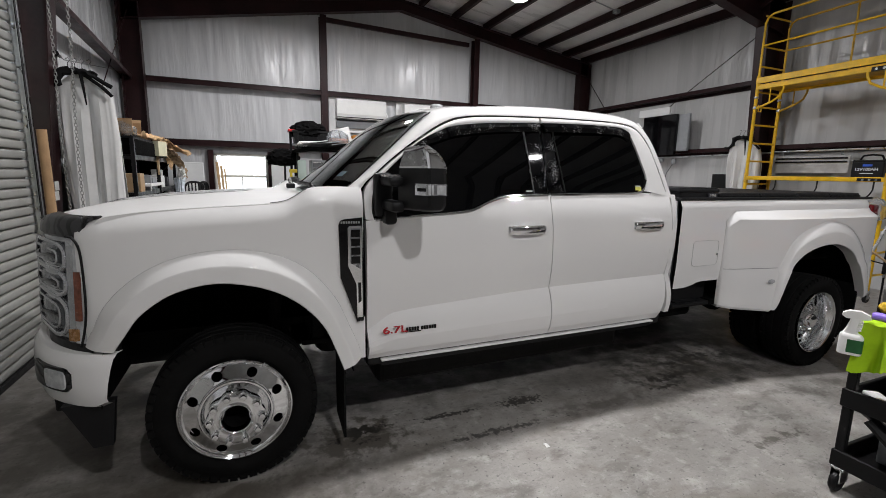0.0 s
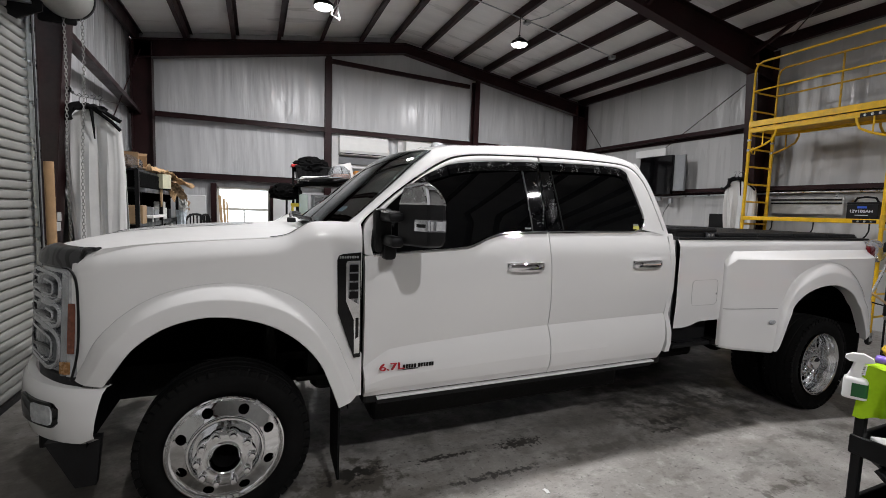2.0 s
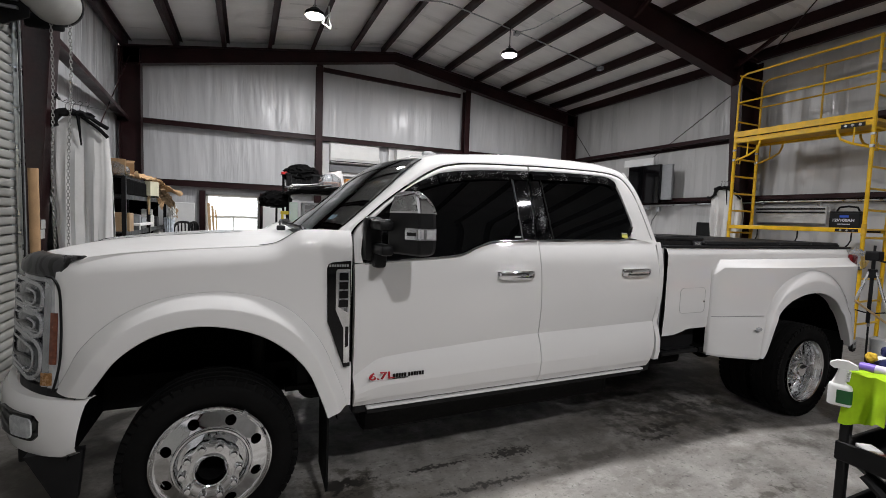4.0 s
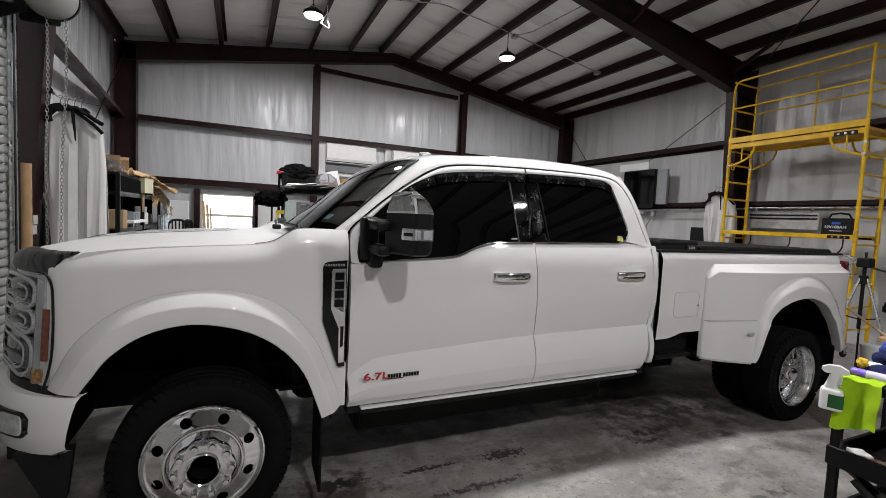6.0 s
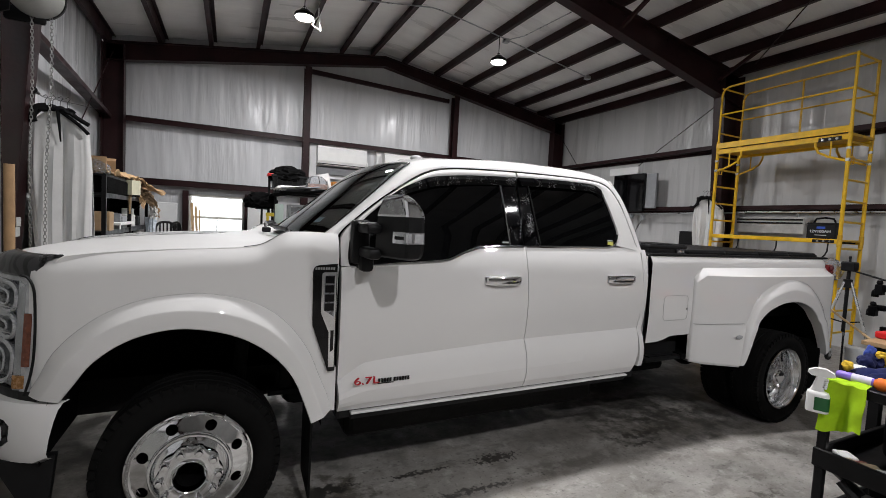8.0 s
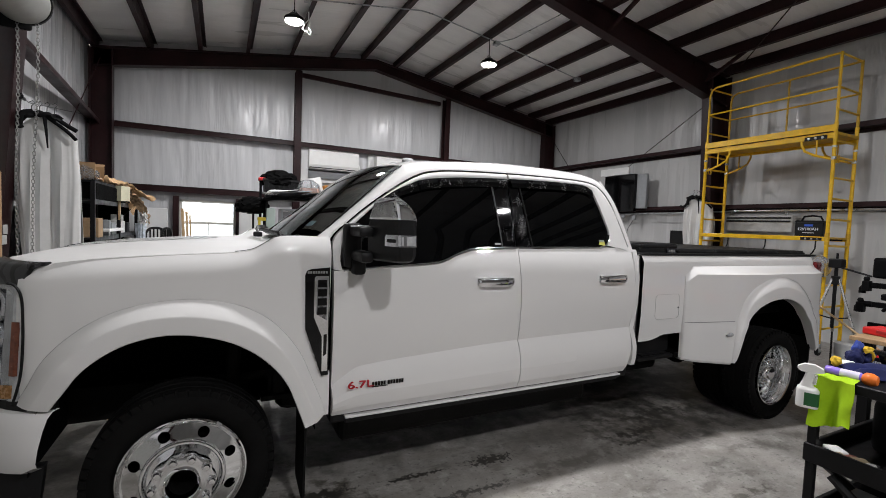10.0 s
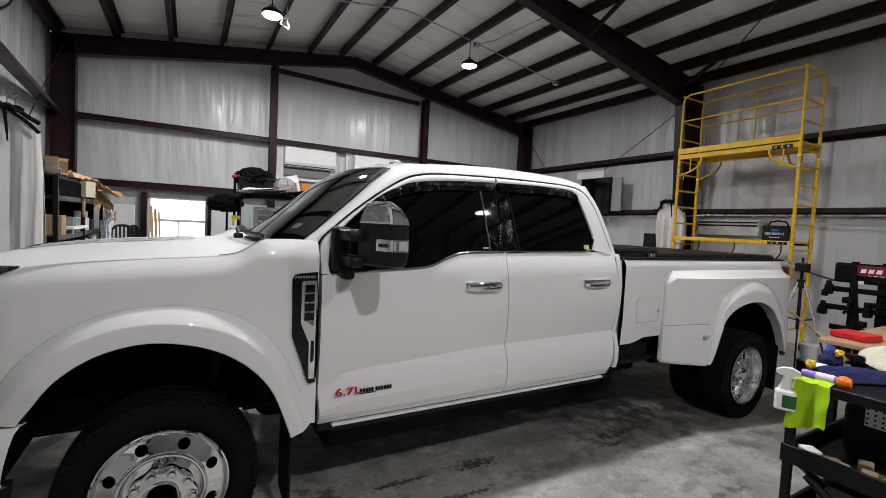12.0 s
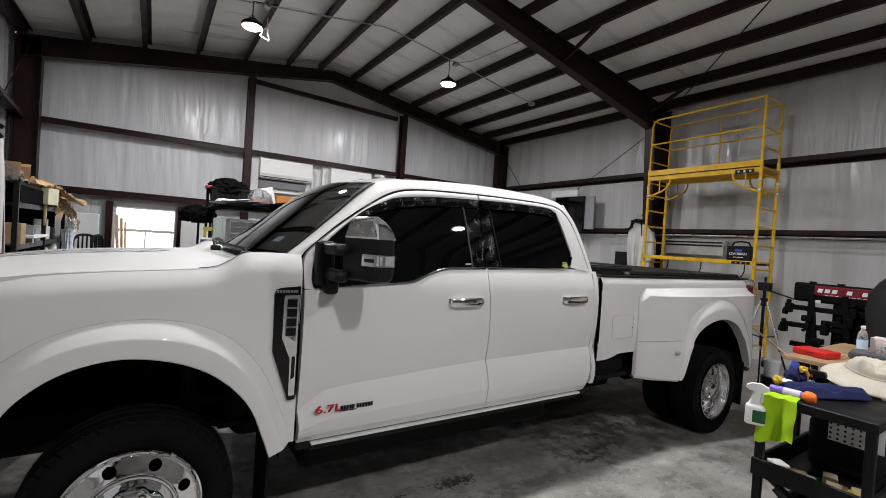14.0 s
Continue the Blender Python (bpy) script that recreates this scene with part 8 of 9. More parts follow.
for k in range(5):
    box(b, 0.012 + 0.002 * k, -0.0185, 0.120 + 0.010 * k, 0.030 + 0.001 * k, 0.0185, 0.126 + 0.010 * k, 0.002)
part("neck_ribs", b, WHITEPLASTIC, bt)

item("purple_marker", (CX + 0.05, CY + CW - 0.14, CT + 0.035), "purple and orange applicator bottle lying on the cart", "bottle",
     lambda b: lathe(b, [(0, 0), (0.02, 0.0), (0.022, 0.01), (0.022, 0.13), (0.018, 0.14), (0, 0.14)], 18, Matrix.Translation((0, 0.10, 0)) @ Matrix.Rotation(radians(90), 4, "X")), mat("purple_plastic", (0.22, 0.13, 0.60), 0.4),
     [("band", lambda b: lathe(b, [(0.0222, 0.058), (0.0222, 0.131)], 18, Matrix.Translation((0, 0.10, 0)) @ Matrix.Rotation(radians(90), 4, "X")), mat("pale_lilac_band", (0.62, 0.58, 0.72), 0.5), "pale band"),
      ("cap", lambda b: lathe(b, [(0, 0.137), (0.018, 0.138), (0.029, 0.150), (0.031, 0.172), (0.022, 0.192), (0, 0.198)], 18, Matrix.Translation((0, 0.10, 0)) @ Matrix.Rotation(radians(90), 4, "X")), mat("orange_cap", (0.75, 0.17, 0.02), 0.4), "orange cap")], smooth=True, turn=4)
NAVY = mat("navy_cloth", (0.006, 0.010, 0.065), 0.9, 0, 0.2, 12, 0.4, 160, dist=0.003)
rag = thing("navy_cloth", (0, 0, 0), "navy blue towel folded lengthwise on the cart top", "cloth")
b = B()


def fold_fn(u, v):
    # u along the towel, v across its folds
    left, right = Vector((2.93, -1.26, 0)).lerp(Vector((3.08, -1.09, 0)), v), Vector((3.29, -1.465, 0)).lerp(Vector((3.42, -1.40, 0)), v)
    p = left.lerp(right, u) + Vector((0.0, 0.010 * noise.noise((u * 5, v * 2, 1)), 0))
    edge = min(1, 6 * v, 6 * (1 - v), 9 * u + 0.35, 9 * (1 - u) + 0.25)
    p.z = CT + 0.004 + edge * (0.016 + 0.030 * abs(math.sin(v * 7 + 1.4 * u + 1.2 * noise.noise((u * 3, v, 4)))) + 0.010 * noise.noise((u * 7, v * 5, 2)))
    return p


cloth(b, fold_fn, 44, 34)
part("fabric", b, NAVY, rag, "", True, 70)
gl = thing("work_gloves", (3.30, -1.125, CT), "blue and yellow work gloves lying on the cart", "work gloves")
YELLOW = mat("yellow_glove_trim", (0.65, 0.42, 0.03), 0.8)
for k, (dx, dy, sx, sy, sz, c) in enumerate(((-0.07, 0.0, 0.055, 0.034, 0.045, NAVY), (0.02, -0.02, 0.060, 0.036, 0.040, NAVY), (0.0, 0.015, 0.040, 0.024, 0.062, mat("blue_glove", (0.03, 0.06, 0.30), 0.8)), (-0.27, 0.0, 0.030, 0.022, 0.026, YELLOW))):
    b = B()
    bmesh.ops.create_icosphere(b, subdivisions=4, radius=1.0)
    for v in b.verts:
        q = v.co.copy()
        v.co = Vector((q.x * sx, q.y * sy, q.z * sz)) * (1.0 + 0.30 * noise.noise(q * 1.6 + Vector((k * 3, 0, 0))) + 0.12 * noise.noise(q * 4 + Vector((0, k, 0)))) + Vector((dx, dy, sz * 1.08 + (0.02 if k == 3 else 0)))
    part("glove", b, c, gl, "", True, 85)
b = B()
for path in ([(-0.045, -0.036, 0.085), (-0.01, -0.044, 0.088), (0.005, -0.052, 0.060), (0.0, -0.056, 0.035), (0.035, -0.060, 0.012)], [(-0.035, -0.03, 0.09), (0.0, -0.02, 0.098), (0.05, -0.03, 0.088)]):
    tube(b, path, 0.010, 8)
part("glove_cuff", b, YELLOW, gl, "yellow glove cuff", True)
item("clear_dropper_bottle", (3.27, -1.205, CT), "small clear bottle with a red and black cap", "bottle", lambda b: lathe(b, [(0, 0), (0.017, 0.0), (0.019, 0.006), (0.019, 0.034), (0.010, 0.046), (0, 0.046)], 16), CLEAR,
     [("cap", lambda b: lathe(b, [(0, 0.045), (0.011, 0.045), (0.011, 0.060), (0.006, 0.064), (0, 0.064)], 12), GLOSSBLACK, "black cap"), ("cap_tip", lambda b: lathe(b, [(0, 0.063), (0.006, 0.063), (0.004, 0.074), (0, 0.075)], 10), REDPLASTIC, "red tip")], smooth=True)
item("white_rag", (3.16, -1.125, CT), "crumpled white paper towel on the cart", "paper towel", lambda b: lathe(b, [(0.0, 0.036), (0.025, 0.034), (0.042, 0.022), (0.050, 0.006), (0.048, 0.0), (0, 0)], 9), PAPER, smooth=True)
HAT = mat("khaki_hat_cloth", (0.50, 0.465, 0.38), 0.92, 0, 0.12, 10, 0.3, 200, dist=0.002)
hat = thing("sun_hat", (3.575, -1.375, CT + 0.038), "khaki wide-brimmed sun hat with a slumped crown on the cart", "hat")
hat.rotation_euler = (radians(10), radians(-7), 0)
b = B()
rows = []
for i in range(97):
    a = 2 * math.pi * i / 96
    c, q = math.cos(a), math.sin(a)
    row = []
    for j, (r, z) in enumerate(((0.212, 0.004), (0.213, 0.010), (0.205, 0.020), (0.185, 0.036), (0.160, 0.052), (0.132, 0.066), (0.116, 0.074), (0.113, 0.080), (0.112, 0.092), (0.108, 0.112), (0.100, 0.128), (0.082, 0.136), (0.058, 0.130), (0.030, 0.122), (0.0, 0.120))):
        if j < 7:
            w = 0.010 * math.sin(a * 2 + 0.8) * (6 - j) / 6 + 0.008 * noise.noise((c * 1.2, q * 1.2, 2))
            row.append(Vector((r * c * 1.04, r * q, max(0.004, z + w))))
        else:
            w = (j - 6) / 8
            fold = 0.055 * noise.noise((r * c * 13, r * q * 13, 7)) + 0.018 * noise.noise((r * c * 40, r * q * 40, 3))
            row.append(Vector(((r + 0.018 * noise.noise((c * 1.8, q * 1.8, j * 0.35 + 7)) * w) * c, (r + 0.018 * noise.noise((c * 1.8, q * 1.8, j * 0.35 + 3)) * w) * q, max(0.06, z + fold * min(1, w * 2.2)))))
    rows.append(row)
grid(b, rows)
bmesh.ops.remove_doubles(b, verts=b.verts[:], dist=0.0006)
part("crown_and_brim", b, HAT, hat, "", True, 85)
b = B()
tube(b, [(0.117 * math.cos(a), 0.114 * math.sin(a), 0.080 + 0.004 * math.sin(3 * a)) for a in [2 * math.pi * k / 40 for k in range(41)]], 0.004, 6, False)
part("hat_band", b, HAT, hat)
item("safety_goggles", (3.44, -1.16, CT + 0.004), "dark safety goggles with a black strap", "goggles", lambda b: box(b, -0.05, -0.08, 0, 0.04, 0.08, 0.07, 0.025, 3), GLOSSBLACK, smooth=True)
item("red_clip", (CX + 0.62, CY + 0.02, CT + 0.005), "small red plastic clip on the cart edge", "clip", lambda b: box(b, -0.02, -0.02, 0, 0.02, 0.02, 0.025, 0.005), REDPLASTIC)
item("keys", (CX + 0.56, CY + 0.05, CT + 0.004), "small bunch of metal keys on the cart", "keys", lambda b: (box(b, -0.02, -0.03, 0, 0.02, 0.03, 0.006), tube(b, [(0.015 * math.cos(a), 0.04 + 0.015 * math.sin(a), 0.006) for a in [k * math.pi / 6 for k in range(13)]], 0.002, 5, False)), SILVERTRIM)
# things on the cart's middle shelf
SH = 0.472
item("black_tool_bag", (CX + 0.58, CY + 0.24, SH), "black tool bag on the cart's middle shelf", "tool bag", lambda b: box(b, -0.20, -0.17, 0, 0.22, 0.13, 0.30, 0.05, 3), STRAP, smooth=True)
item("perforated_sheet", (CX + 0.30, CY + 0.15, SH), "pale perforated sheet standing on the cart shelf", "sheet", lambda b: box(b, -0.004, -0.12, 0.21, 0.004, 0.10, 0.345, 0.001), mat("pale_pegboard", (0.55, 0.56, 0.57), 0.6),
     [("hole_row", lambda b: [lathe(b, [(0, 0.001), (0.006, 0.001)], 8, Matrix.Translation((-0.0045, -0.09 + 0.03 * i, 0.225 + 0.025 * j)) @ Matrix.Rotation(radians(-90), 4, "Y")) for i in range(7) for j in range(5)], BLACK, "")])
rng = random.Random(5)
CLUTTER = [mat("clutter_%s" % n, c, 0.6, 0, 0.2, 20) for n, c in (("white", (0.6, 0.6, 0.58)), ("tan", (0.42, 0.34, 0.22)), ("dark", (0.03, 0.03, 0.035)), ("rust", (0.25, 0.09, 0.07)), ("yellow", (0.55, 0.42, 0.06)))]
for k in range(16):
    x, y = CX + 0.04 + 0.14 * rng.random(), CY + 0.06 + 0.36 * k / 16
    s = 0.02 + 0.03 * rng.random()
    item("shop_oddment", (x, y, SH), "small mixed workshop oddment on the cart shelf", "oddment", lambda b: box(b, -s, -s * 0.8, 0, s, s * 0.8, 0.02 + 0.05 * rng.random(), 0.006), CLUTTER[rng.randrange(5)], group="shelf oddments", turn=rng.uniform(0, 90))
for k in range(4):
    item("storage_tub", (CX + 0.28 + 0.17 * k, CY + 0.24, 0.147), "dark storage tub on the cart's bottom shelf", "tub", lambda b: box(b, -0.075, -0.15, 0, 0.075, 0.15, 0.13 + 0.03 * (k % 2), 0.01), BLACK if k % 2 else GREYPLASTIC, group="bottom shelf tubs")
# red hose handle beside the cart
red = thing("red_hand_truck", (3.62, -1.92, 0), "red tubular hand truck beside the cart", "hand truck")
b = B()
tube(b, [(0, 0.12, 0.02), (0, 0.12, 0.55), (0.0, 0.14, 0.62), (0.0, 0.18, 0.66), (0, -0.1, 0.56), (0, -0.16, 0.50), (0, -0.16, 0.02)], 0.015, 8)
part("frame", b, REDPLASTIC, red, "", True)


# ---- black shelving along the left wall ----
shelf = thing("metal_shelving", (-1.42, 5.35, 0), "black metal shelving along the wall, crowded with boxes", "shelving")
SW, SL = 0.27, 1.40
for x in (-SW, SW):
    for y in (-SL, 0.0, SL):
        b = B()
        box(b, x - 0.022, y - 0.022, 0, x + 0.022, y + 0.022, 1.93, 0.003)
        part("upright", b, BLACKPOWDER, shelf)
for z in (0.12, 0.55, 0.95, 1.28, 1.72, 1.93):
    b = B()
    box(b, -SW, -SL, z - 0.02, SW, SL, z, 0.003)
    box(b, SW - 0.012, -SL, z - 0.055, SW + 0.004, SL, z + 0.008, 0.003)
    part("shelf_board", b, BLACKPOWDER, shelf)
# Added black sheets: they stand in for the shade inside the shelving.
b = B()
box(b, -SW - 0.012, -SL, 0.05, -SW - 0.004, SL, 1.93, 0.002)
part("back_shade_sheet", b, LINER, shelf, "added black back sheet for the shade inside")
b = B()
box(b, -SW, SL + 0.024, 0.05, SW - 0.10, SL + 0.030, 1.85, 0.002)
part("end_shade_sheet", b, LINER, shelf, "added black end sheet for the shade inside")
for z0 in (0.2, 1.05):
    b = B()
    tube(b, [(-SW, SL, z0), (SW, SL, z0 + 0.7)], 0.01, 6)
    part("side_brace", b, BLACKPOWDER, shelf)
rng = random.Random(11)
SOFT = [mat("shelf_stuff_%s" % n, c, 0.65, 0, 0.18, 14, 0.1, 60) for n, c in (("grey", (0.22, 0.23, 0.24)), ("white", (0.62, 0.62, 0.60)), ("brown", (0.36, 0.24, 0.13)), ("black", (0.02, 0.02, 0.022)), ("amber", (0.45, 0.24, 0.04)), ("teal", (0.10, 0.20, 0.22)))]


def boxed(b, w, d, h, bev=0.008):
    box(b, -w, -d, 0, w, d, h, bev)


for z, n in ((0.12, 6), (0.55, 7), (0.95, 10), (1.28, 9)):
    for k in range(n):
        y = 5.35 - SL + 0.12 + (2 * SL - 0.24) * (k + 0.5) / n
        w, d, h = rng.uniform(0.07, 0.16), rng.uniform(0.06, 0.12), rng.uniform(0.10, 0.28)
        m = SOFT[(0, 1, 2, 3, 3, 4, 3, 0)[rng.randrange(8)]]
        if rng.random() < 0.4:
            item("shelf_jar", (-1.28 + rng.uniform(-0.05, 0.06), y, z), "workshop jar or can standing on the shelving", "can", lambda b: lathe(b, [(0, 0), (w * 0.6, 0), (w * 0.6, h * 0.8), (w * 0.4, h * 0.9), (w * 0.35, h), (0, h)], 16), m, group="shelf jars", smooth=True)
        else:
            item("shelf_box", (-1.32 + rng.uniform(-0.06, 0.04), y, z), "small storage box standing on the shelving", "box", lambda b: boxed(b, w, d, h), m, group="shelf boxes", turn=rng.uniform(-14, 14))
ST = 1.932


def lump(name, at, label, category, size, tilt, material, seed, rough=0.35, group=""):
    """A crumpled mass: many sharp folds pressed into a stretched ball."""
    t = thing(name, at, label, category, group)
    b = B()
    bmesh.ops.create_icosphere(b, subdivisions=4, radius=1.0)
    rot = Matrix.Rotation(radians(tilt), 3, "X")
    for v in b.verts:
        p = v.co.copy()
        q = p * 2.2 + Vector((seed, seed * 0.7, -seed))
        f = 1 - abs(noise.noise(q)) * 1.3 * rough - abs(noise.noise(q * 2.3)) * 1.1 * rough - abs(noise.noise(q * 5)) * 0.5 * rough
        v.co = rot @ Vector((p.x * size[0] * f, p.y * size[1] * f, max(p.z, -0.55) * size[2] * f + size[2] * 0.5))
    part("mass", b, material, t, "", True)
    return t


PAPER2 = mat("darker_packing_paper", (0.36, 0.25, 0.15), 0.85, 0, 0.25, 12)
PAPER3 = mat("tan_packing_paper", (0.56, 0.37, 0.20), 0.8, 0, 0.2, 10)
item("open_carton", (-1.33, 4.25, ST), "open brown cardboard carton on the shelving", "carton", lambda b: (box(b, -0.18, -0.20, 0, 0.18, 0.24, 0.03), box(b, -0.18, -0.20, 0, -0.17, 0.24, 0.21), box(b, 0.17, -0.20, 0, 0.18, 0.24, 0.05), box(b, -0.18, -0.20, 0, 0.18, -0.19, 0.20), box(b, -0.18, 0.23, 0, 0.18, 0.24, 0.19)), CARD,
     [("flap", lambda b: box(b, 0.0, -0.15, 0.0, 0.004, 0.15, 0.17, 0.001, m=Matrix.Translation((0.0, 0.30, 0.13)) @ Matrix.Rotation(radians(90), 4, "Z") @ Matrix.Rotation(radians(50), 4, "Y")), CARD, "folded flap")])
lump("clear_bag", (-1.24, 4.12, ST), "crumpled clear plastic bag beside the carton", "plastic bag", (0.13, 0.20, 0.13), 0, CLEAR, 3.0)


def crumpled_sheet(at, label, line_pts, width, amp, seed, material):
    """A loose sheet of kraft paper with hard folds, lying along a line."""
    t = thing("packing_paper", at, label, "packing paper", "packing paper")
    b = B()
    L = spline([Vector(p) for p in line_pts], 34)
    rows = []
    for i, c in enumerate(L):
        u = i / (len(L) - 1)
        w = width * (0.65 + 0.5 * noise.noise(Vector((u * 3.1, seed, 0.4)))) * (1 - 0.55 * max(0, u - 0.8) / 0.2)
        row = []
        for j in range(9):
            v = j / 8 - 0.5
            q = Vector((u * 6.0 + seed, v * 2.4, seed))
            f = abs(noise.noise(q)) * 1.6 + abs(noise.noise(q * 2.3)) * 0.8
            side = noise.noise(q * 1.7 + Vector((9, 3, 1)))
            row.append(c + Vector((v * w + side * amp * 0.7, side * amp * 0.6, f * amp - abs(v) * w * 0.35)))
        rows.append(row)
    grid(b, rows, (0.002, 0, -0.004))
    part("sheet", b, material, t)
    return t


crumpled_sheet((-1.25, 5.15, ST), "crumpled tan packing paper lying along the shelving top", [(0.02, -0.75, 0.02), (0.05, -0.2, 0.05), (0.06, 0.3, 0.05), (0.10, 0.8, 0.01)], 0.26, 0.07, 5.0, PAPER3)
crumpled_sheet((-1.18, 5.65, ST), "crumpled tan packing paper slumped over the shelf edge", [(0.02, -0.35, 0.05), (0.05, 0.2, 0.05), (0.10, 0.60, -0.02), (0.18, 0.80, -0.09), (0.30, 0.92, -0.15)], 0.20, 0.06, 9.0, PAPER3)
crumpled_sheet((-1.12, 6.15, ST), "crumpled brown packing paper hanging below the shelf top", [(0.0, -0.1, -0.06), (0.03, 0.15, -0.15), (0.08, 0.30, -0.26), (0.14, 0.40, -0.38), (0.17, 0.42, -0.52)], 0.19, 0.06, 14.0, PAPER2)
crumpled_sheet((-1.16, 6.0, ST), "strip of tan packing paper poking out below the shelf", [(0.0, -0.1, -0.18), (0.05, 0.05, -0.24), (0.08, 0.0, -0.38)], 0.10, 0.03, 17.0, PAPER3)
lump("plastic_wrap", (-1.02, 6.62, ST - 0.55), "pale plastic wrap hanging from the shelf", "plastic wrap", (0.09, 0.20, 0.22), 10, PAPER, 19.0, 0.5)
lump("dark_rags", (-1.22, 5.62, ST - 0.20), "dark rags stuffed between the shelf boards", "rags", (0.16, 0.75, 0.10), 0, STRAP, 23.0, 0.4)
# Near-black block in place of the shade between the shelf boards.
item("black_board", (-1.18, 4.75, 1.72), "near-black block for the shade below the shelf top", "bin", lambda b: box(b, -0.22, -0.75, 0.0, 0.05, 0.75, 0.19, 0.02, 2), LINER)
item("pale_carton", (-1.10, 5.22, ST - 0.13), "small pale yellow carton hanging over the shelf edge", "carton", lambda b: box(b, -0.06, -0.12, -0.06, 0.06, 0.10, 0.14, 0.004), mat("pale_yellow_carton", (0.60, 0.58, 0.42), 0.7), turn=-18)
item("white_tray", (-1.20, 4.95, 1.285), "white plastic tray on the shelf", "tray", lambda b: (box(b, -0.10, -0.42, 0.05, 0.10, 0.42, 0.085, 0.006), box(b, -0.09, -0.40, 0, -0.08, 0.40, 0.06), box(b, 0.085, -0.41, 0, 0.095, -0.39, 0.06)), WHITEPLASTIC)
item("pale_tool", (-1.13, 5.28, 1.62), "pointed wooden tool hanging from the shelf", "hand tool", lambda b: prism(b, [(-0.07, 0.12), (0.0, 0.05), (0.05, 0.12), (0.02, 0.0), (-0.02, -0.14)], -0.01, 0.01, Matrix.Rotation(radians(90), 4, "X") @ Matrix.Rotation(radians(90), 4, "Y")), WOOD)
blue = thing("blue_plastic_bag", (-1.05, 6.55, 0.0), "tall pale blue crumpled plastic bag beside the shelving", "plastic bag")
b = B()
rows = []
for i in range(25):
    a = 2 * math.pi * i / 24
    rows.append([Vector(((0.085 + 0.07 * noise.noise((math.cos(a) * 3, math.sin(a) * 3, z * 3))) * math.cos(a) * (1 - 0.35 * (z / 1.55) ** 4), (0.085 + 0.07 * noise.noise((math.cos(a) * 3, math.sin(a) * 3, z * 3 + 5))) * math.sin(a) * (1 - 0.35 * (z / 1.55) ** 4), z)) for z in np.linspace(0, 1.42, 20)])
grid(b, rows)
part("film", b, mat("pale_blue_film", (0.62, 0.68, 0.74), 0.3, 0, 0.35, 16, 0.6, 30), blue, "", True)

# ---- below the gable wall ----
for x0, x1, z1 in ((-1.22, -0.78, 1.70), (0.45, 0.92, 1.73)):
    pn = part("plain_board", (lambda b: (box(b, x0, 7.62, 0, x1, 7.66, z1, 0.012, 2), b)[1])(B()), WHITEBOARD)
    tagged(pn, "tall plain white panel standing against the wall", "board", "white boards")
for k, (x0, lean, w) in enumerate(((-0.44, -0.06, 0.05), (-0.39, -0.05, 0.045), (-0.35, -0.04, 0.03))):
    t = thing("wooden_plank", (x0, 7.55, 0), "pale wooden plank leaning in front of the window", "plank", "leaning planks")
    b = B()
    box(b, -w / 2, -0.01, 0, w / 2, 0.012, 1.72 - 0.06 * k, 0.002, m=Matrix.Rotation(radians(-3), 4, "X") @ Matrix.Rotation(lean, 4, "Y"))
    part("board", b, WOOD, t)
for x, y, turn in ((-0.76, 7.0, 42), (-0.52, 7.05, 72)):
    ch = thing("stacking_chair", (x, y, 0), "black stacking chair by the gable wall", "chair", "black chairs")
    ch.rotation_euler = (0, 0, radians(turn))
    b = B()
    box(b, -0.20, -0.20, 0.44, 0.20, 0.20, 0.47, 0.012)
    part("seat", b, BLACK, ch)
    for x0 in (-0.10, -0.035, 0.035, 0.10):
        b = B()
        tube(b, [(x0 * 0.9, 0.20, 0.46), (x0, 0.235, 1.05), (x0, 0.24, 1.325 - 1.9 * x0 * x0)], 0.013, 6)
        part("back_bar", b, BLACK, ch, "", True)
    b = B()
    tube(b, spline([(-0.19, 0.20, 0.44), (-0.185, 0.24, 1.16), (-0.15, 0.24, 1.28), (-0.08, 0.24, 1.33), (0.08, 0.24, 1.33), (0.15, 0.24, 1.28), (0.185, 0.24, 1.16), (0.19, 0.20, 0.44)], 40), 0.022, 8)
    part("back_frame", b, BLACK, ch, "", True)
    for lx, ly in ((-0.18, -0.18), (0.18, -0.18), (-0.18, 0.2), (0.18, 0.2)):
        b = B()
        tube(b, [(lx, ly, 0), (lx * 0.95, ly, 0.45)], 0.012, 6)
        part("leg", b, BLACK, ch)

# ---- loaded rack behind the hood ----
rk = thing("storage_rack", (1.52, 6.1, 0), "black storage rack crowded with bins and boards", "rack")
for x in (-0.70, 0.70):
    for y in (-0.24, 0.24):
        b = B()
        box(b, x - 0.02, y - 0.02, 0, x + 0.02, y + 0.02, 1.92, 0.003)
        part("upright", b, BLACKPOWDER, rk)
for z in (0.3, 1.0, 1.94):
    b = B()
    box(b, -0.74, -0.27, z - 0.03, 0.74, 0.27, z, 0.004)
    part("shelf_board", b, BLACKPOWDER, rk)
RT = 1.942
item("long_black_board", (1.40, 5.86, RT), "long black moulded board lying across the rack", "board", lambda b: (box(b, -0.66, -0.24, 0.03, 0.85, 0.22, 0.075, 0.014, 2, Matrix.Rotation(radians(-9), 4, "Y")), box(b, -0.5, -0.2, 0, 0.7, 0.2, 0.03)), LINER)
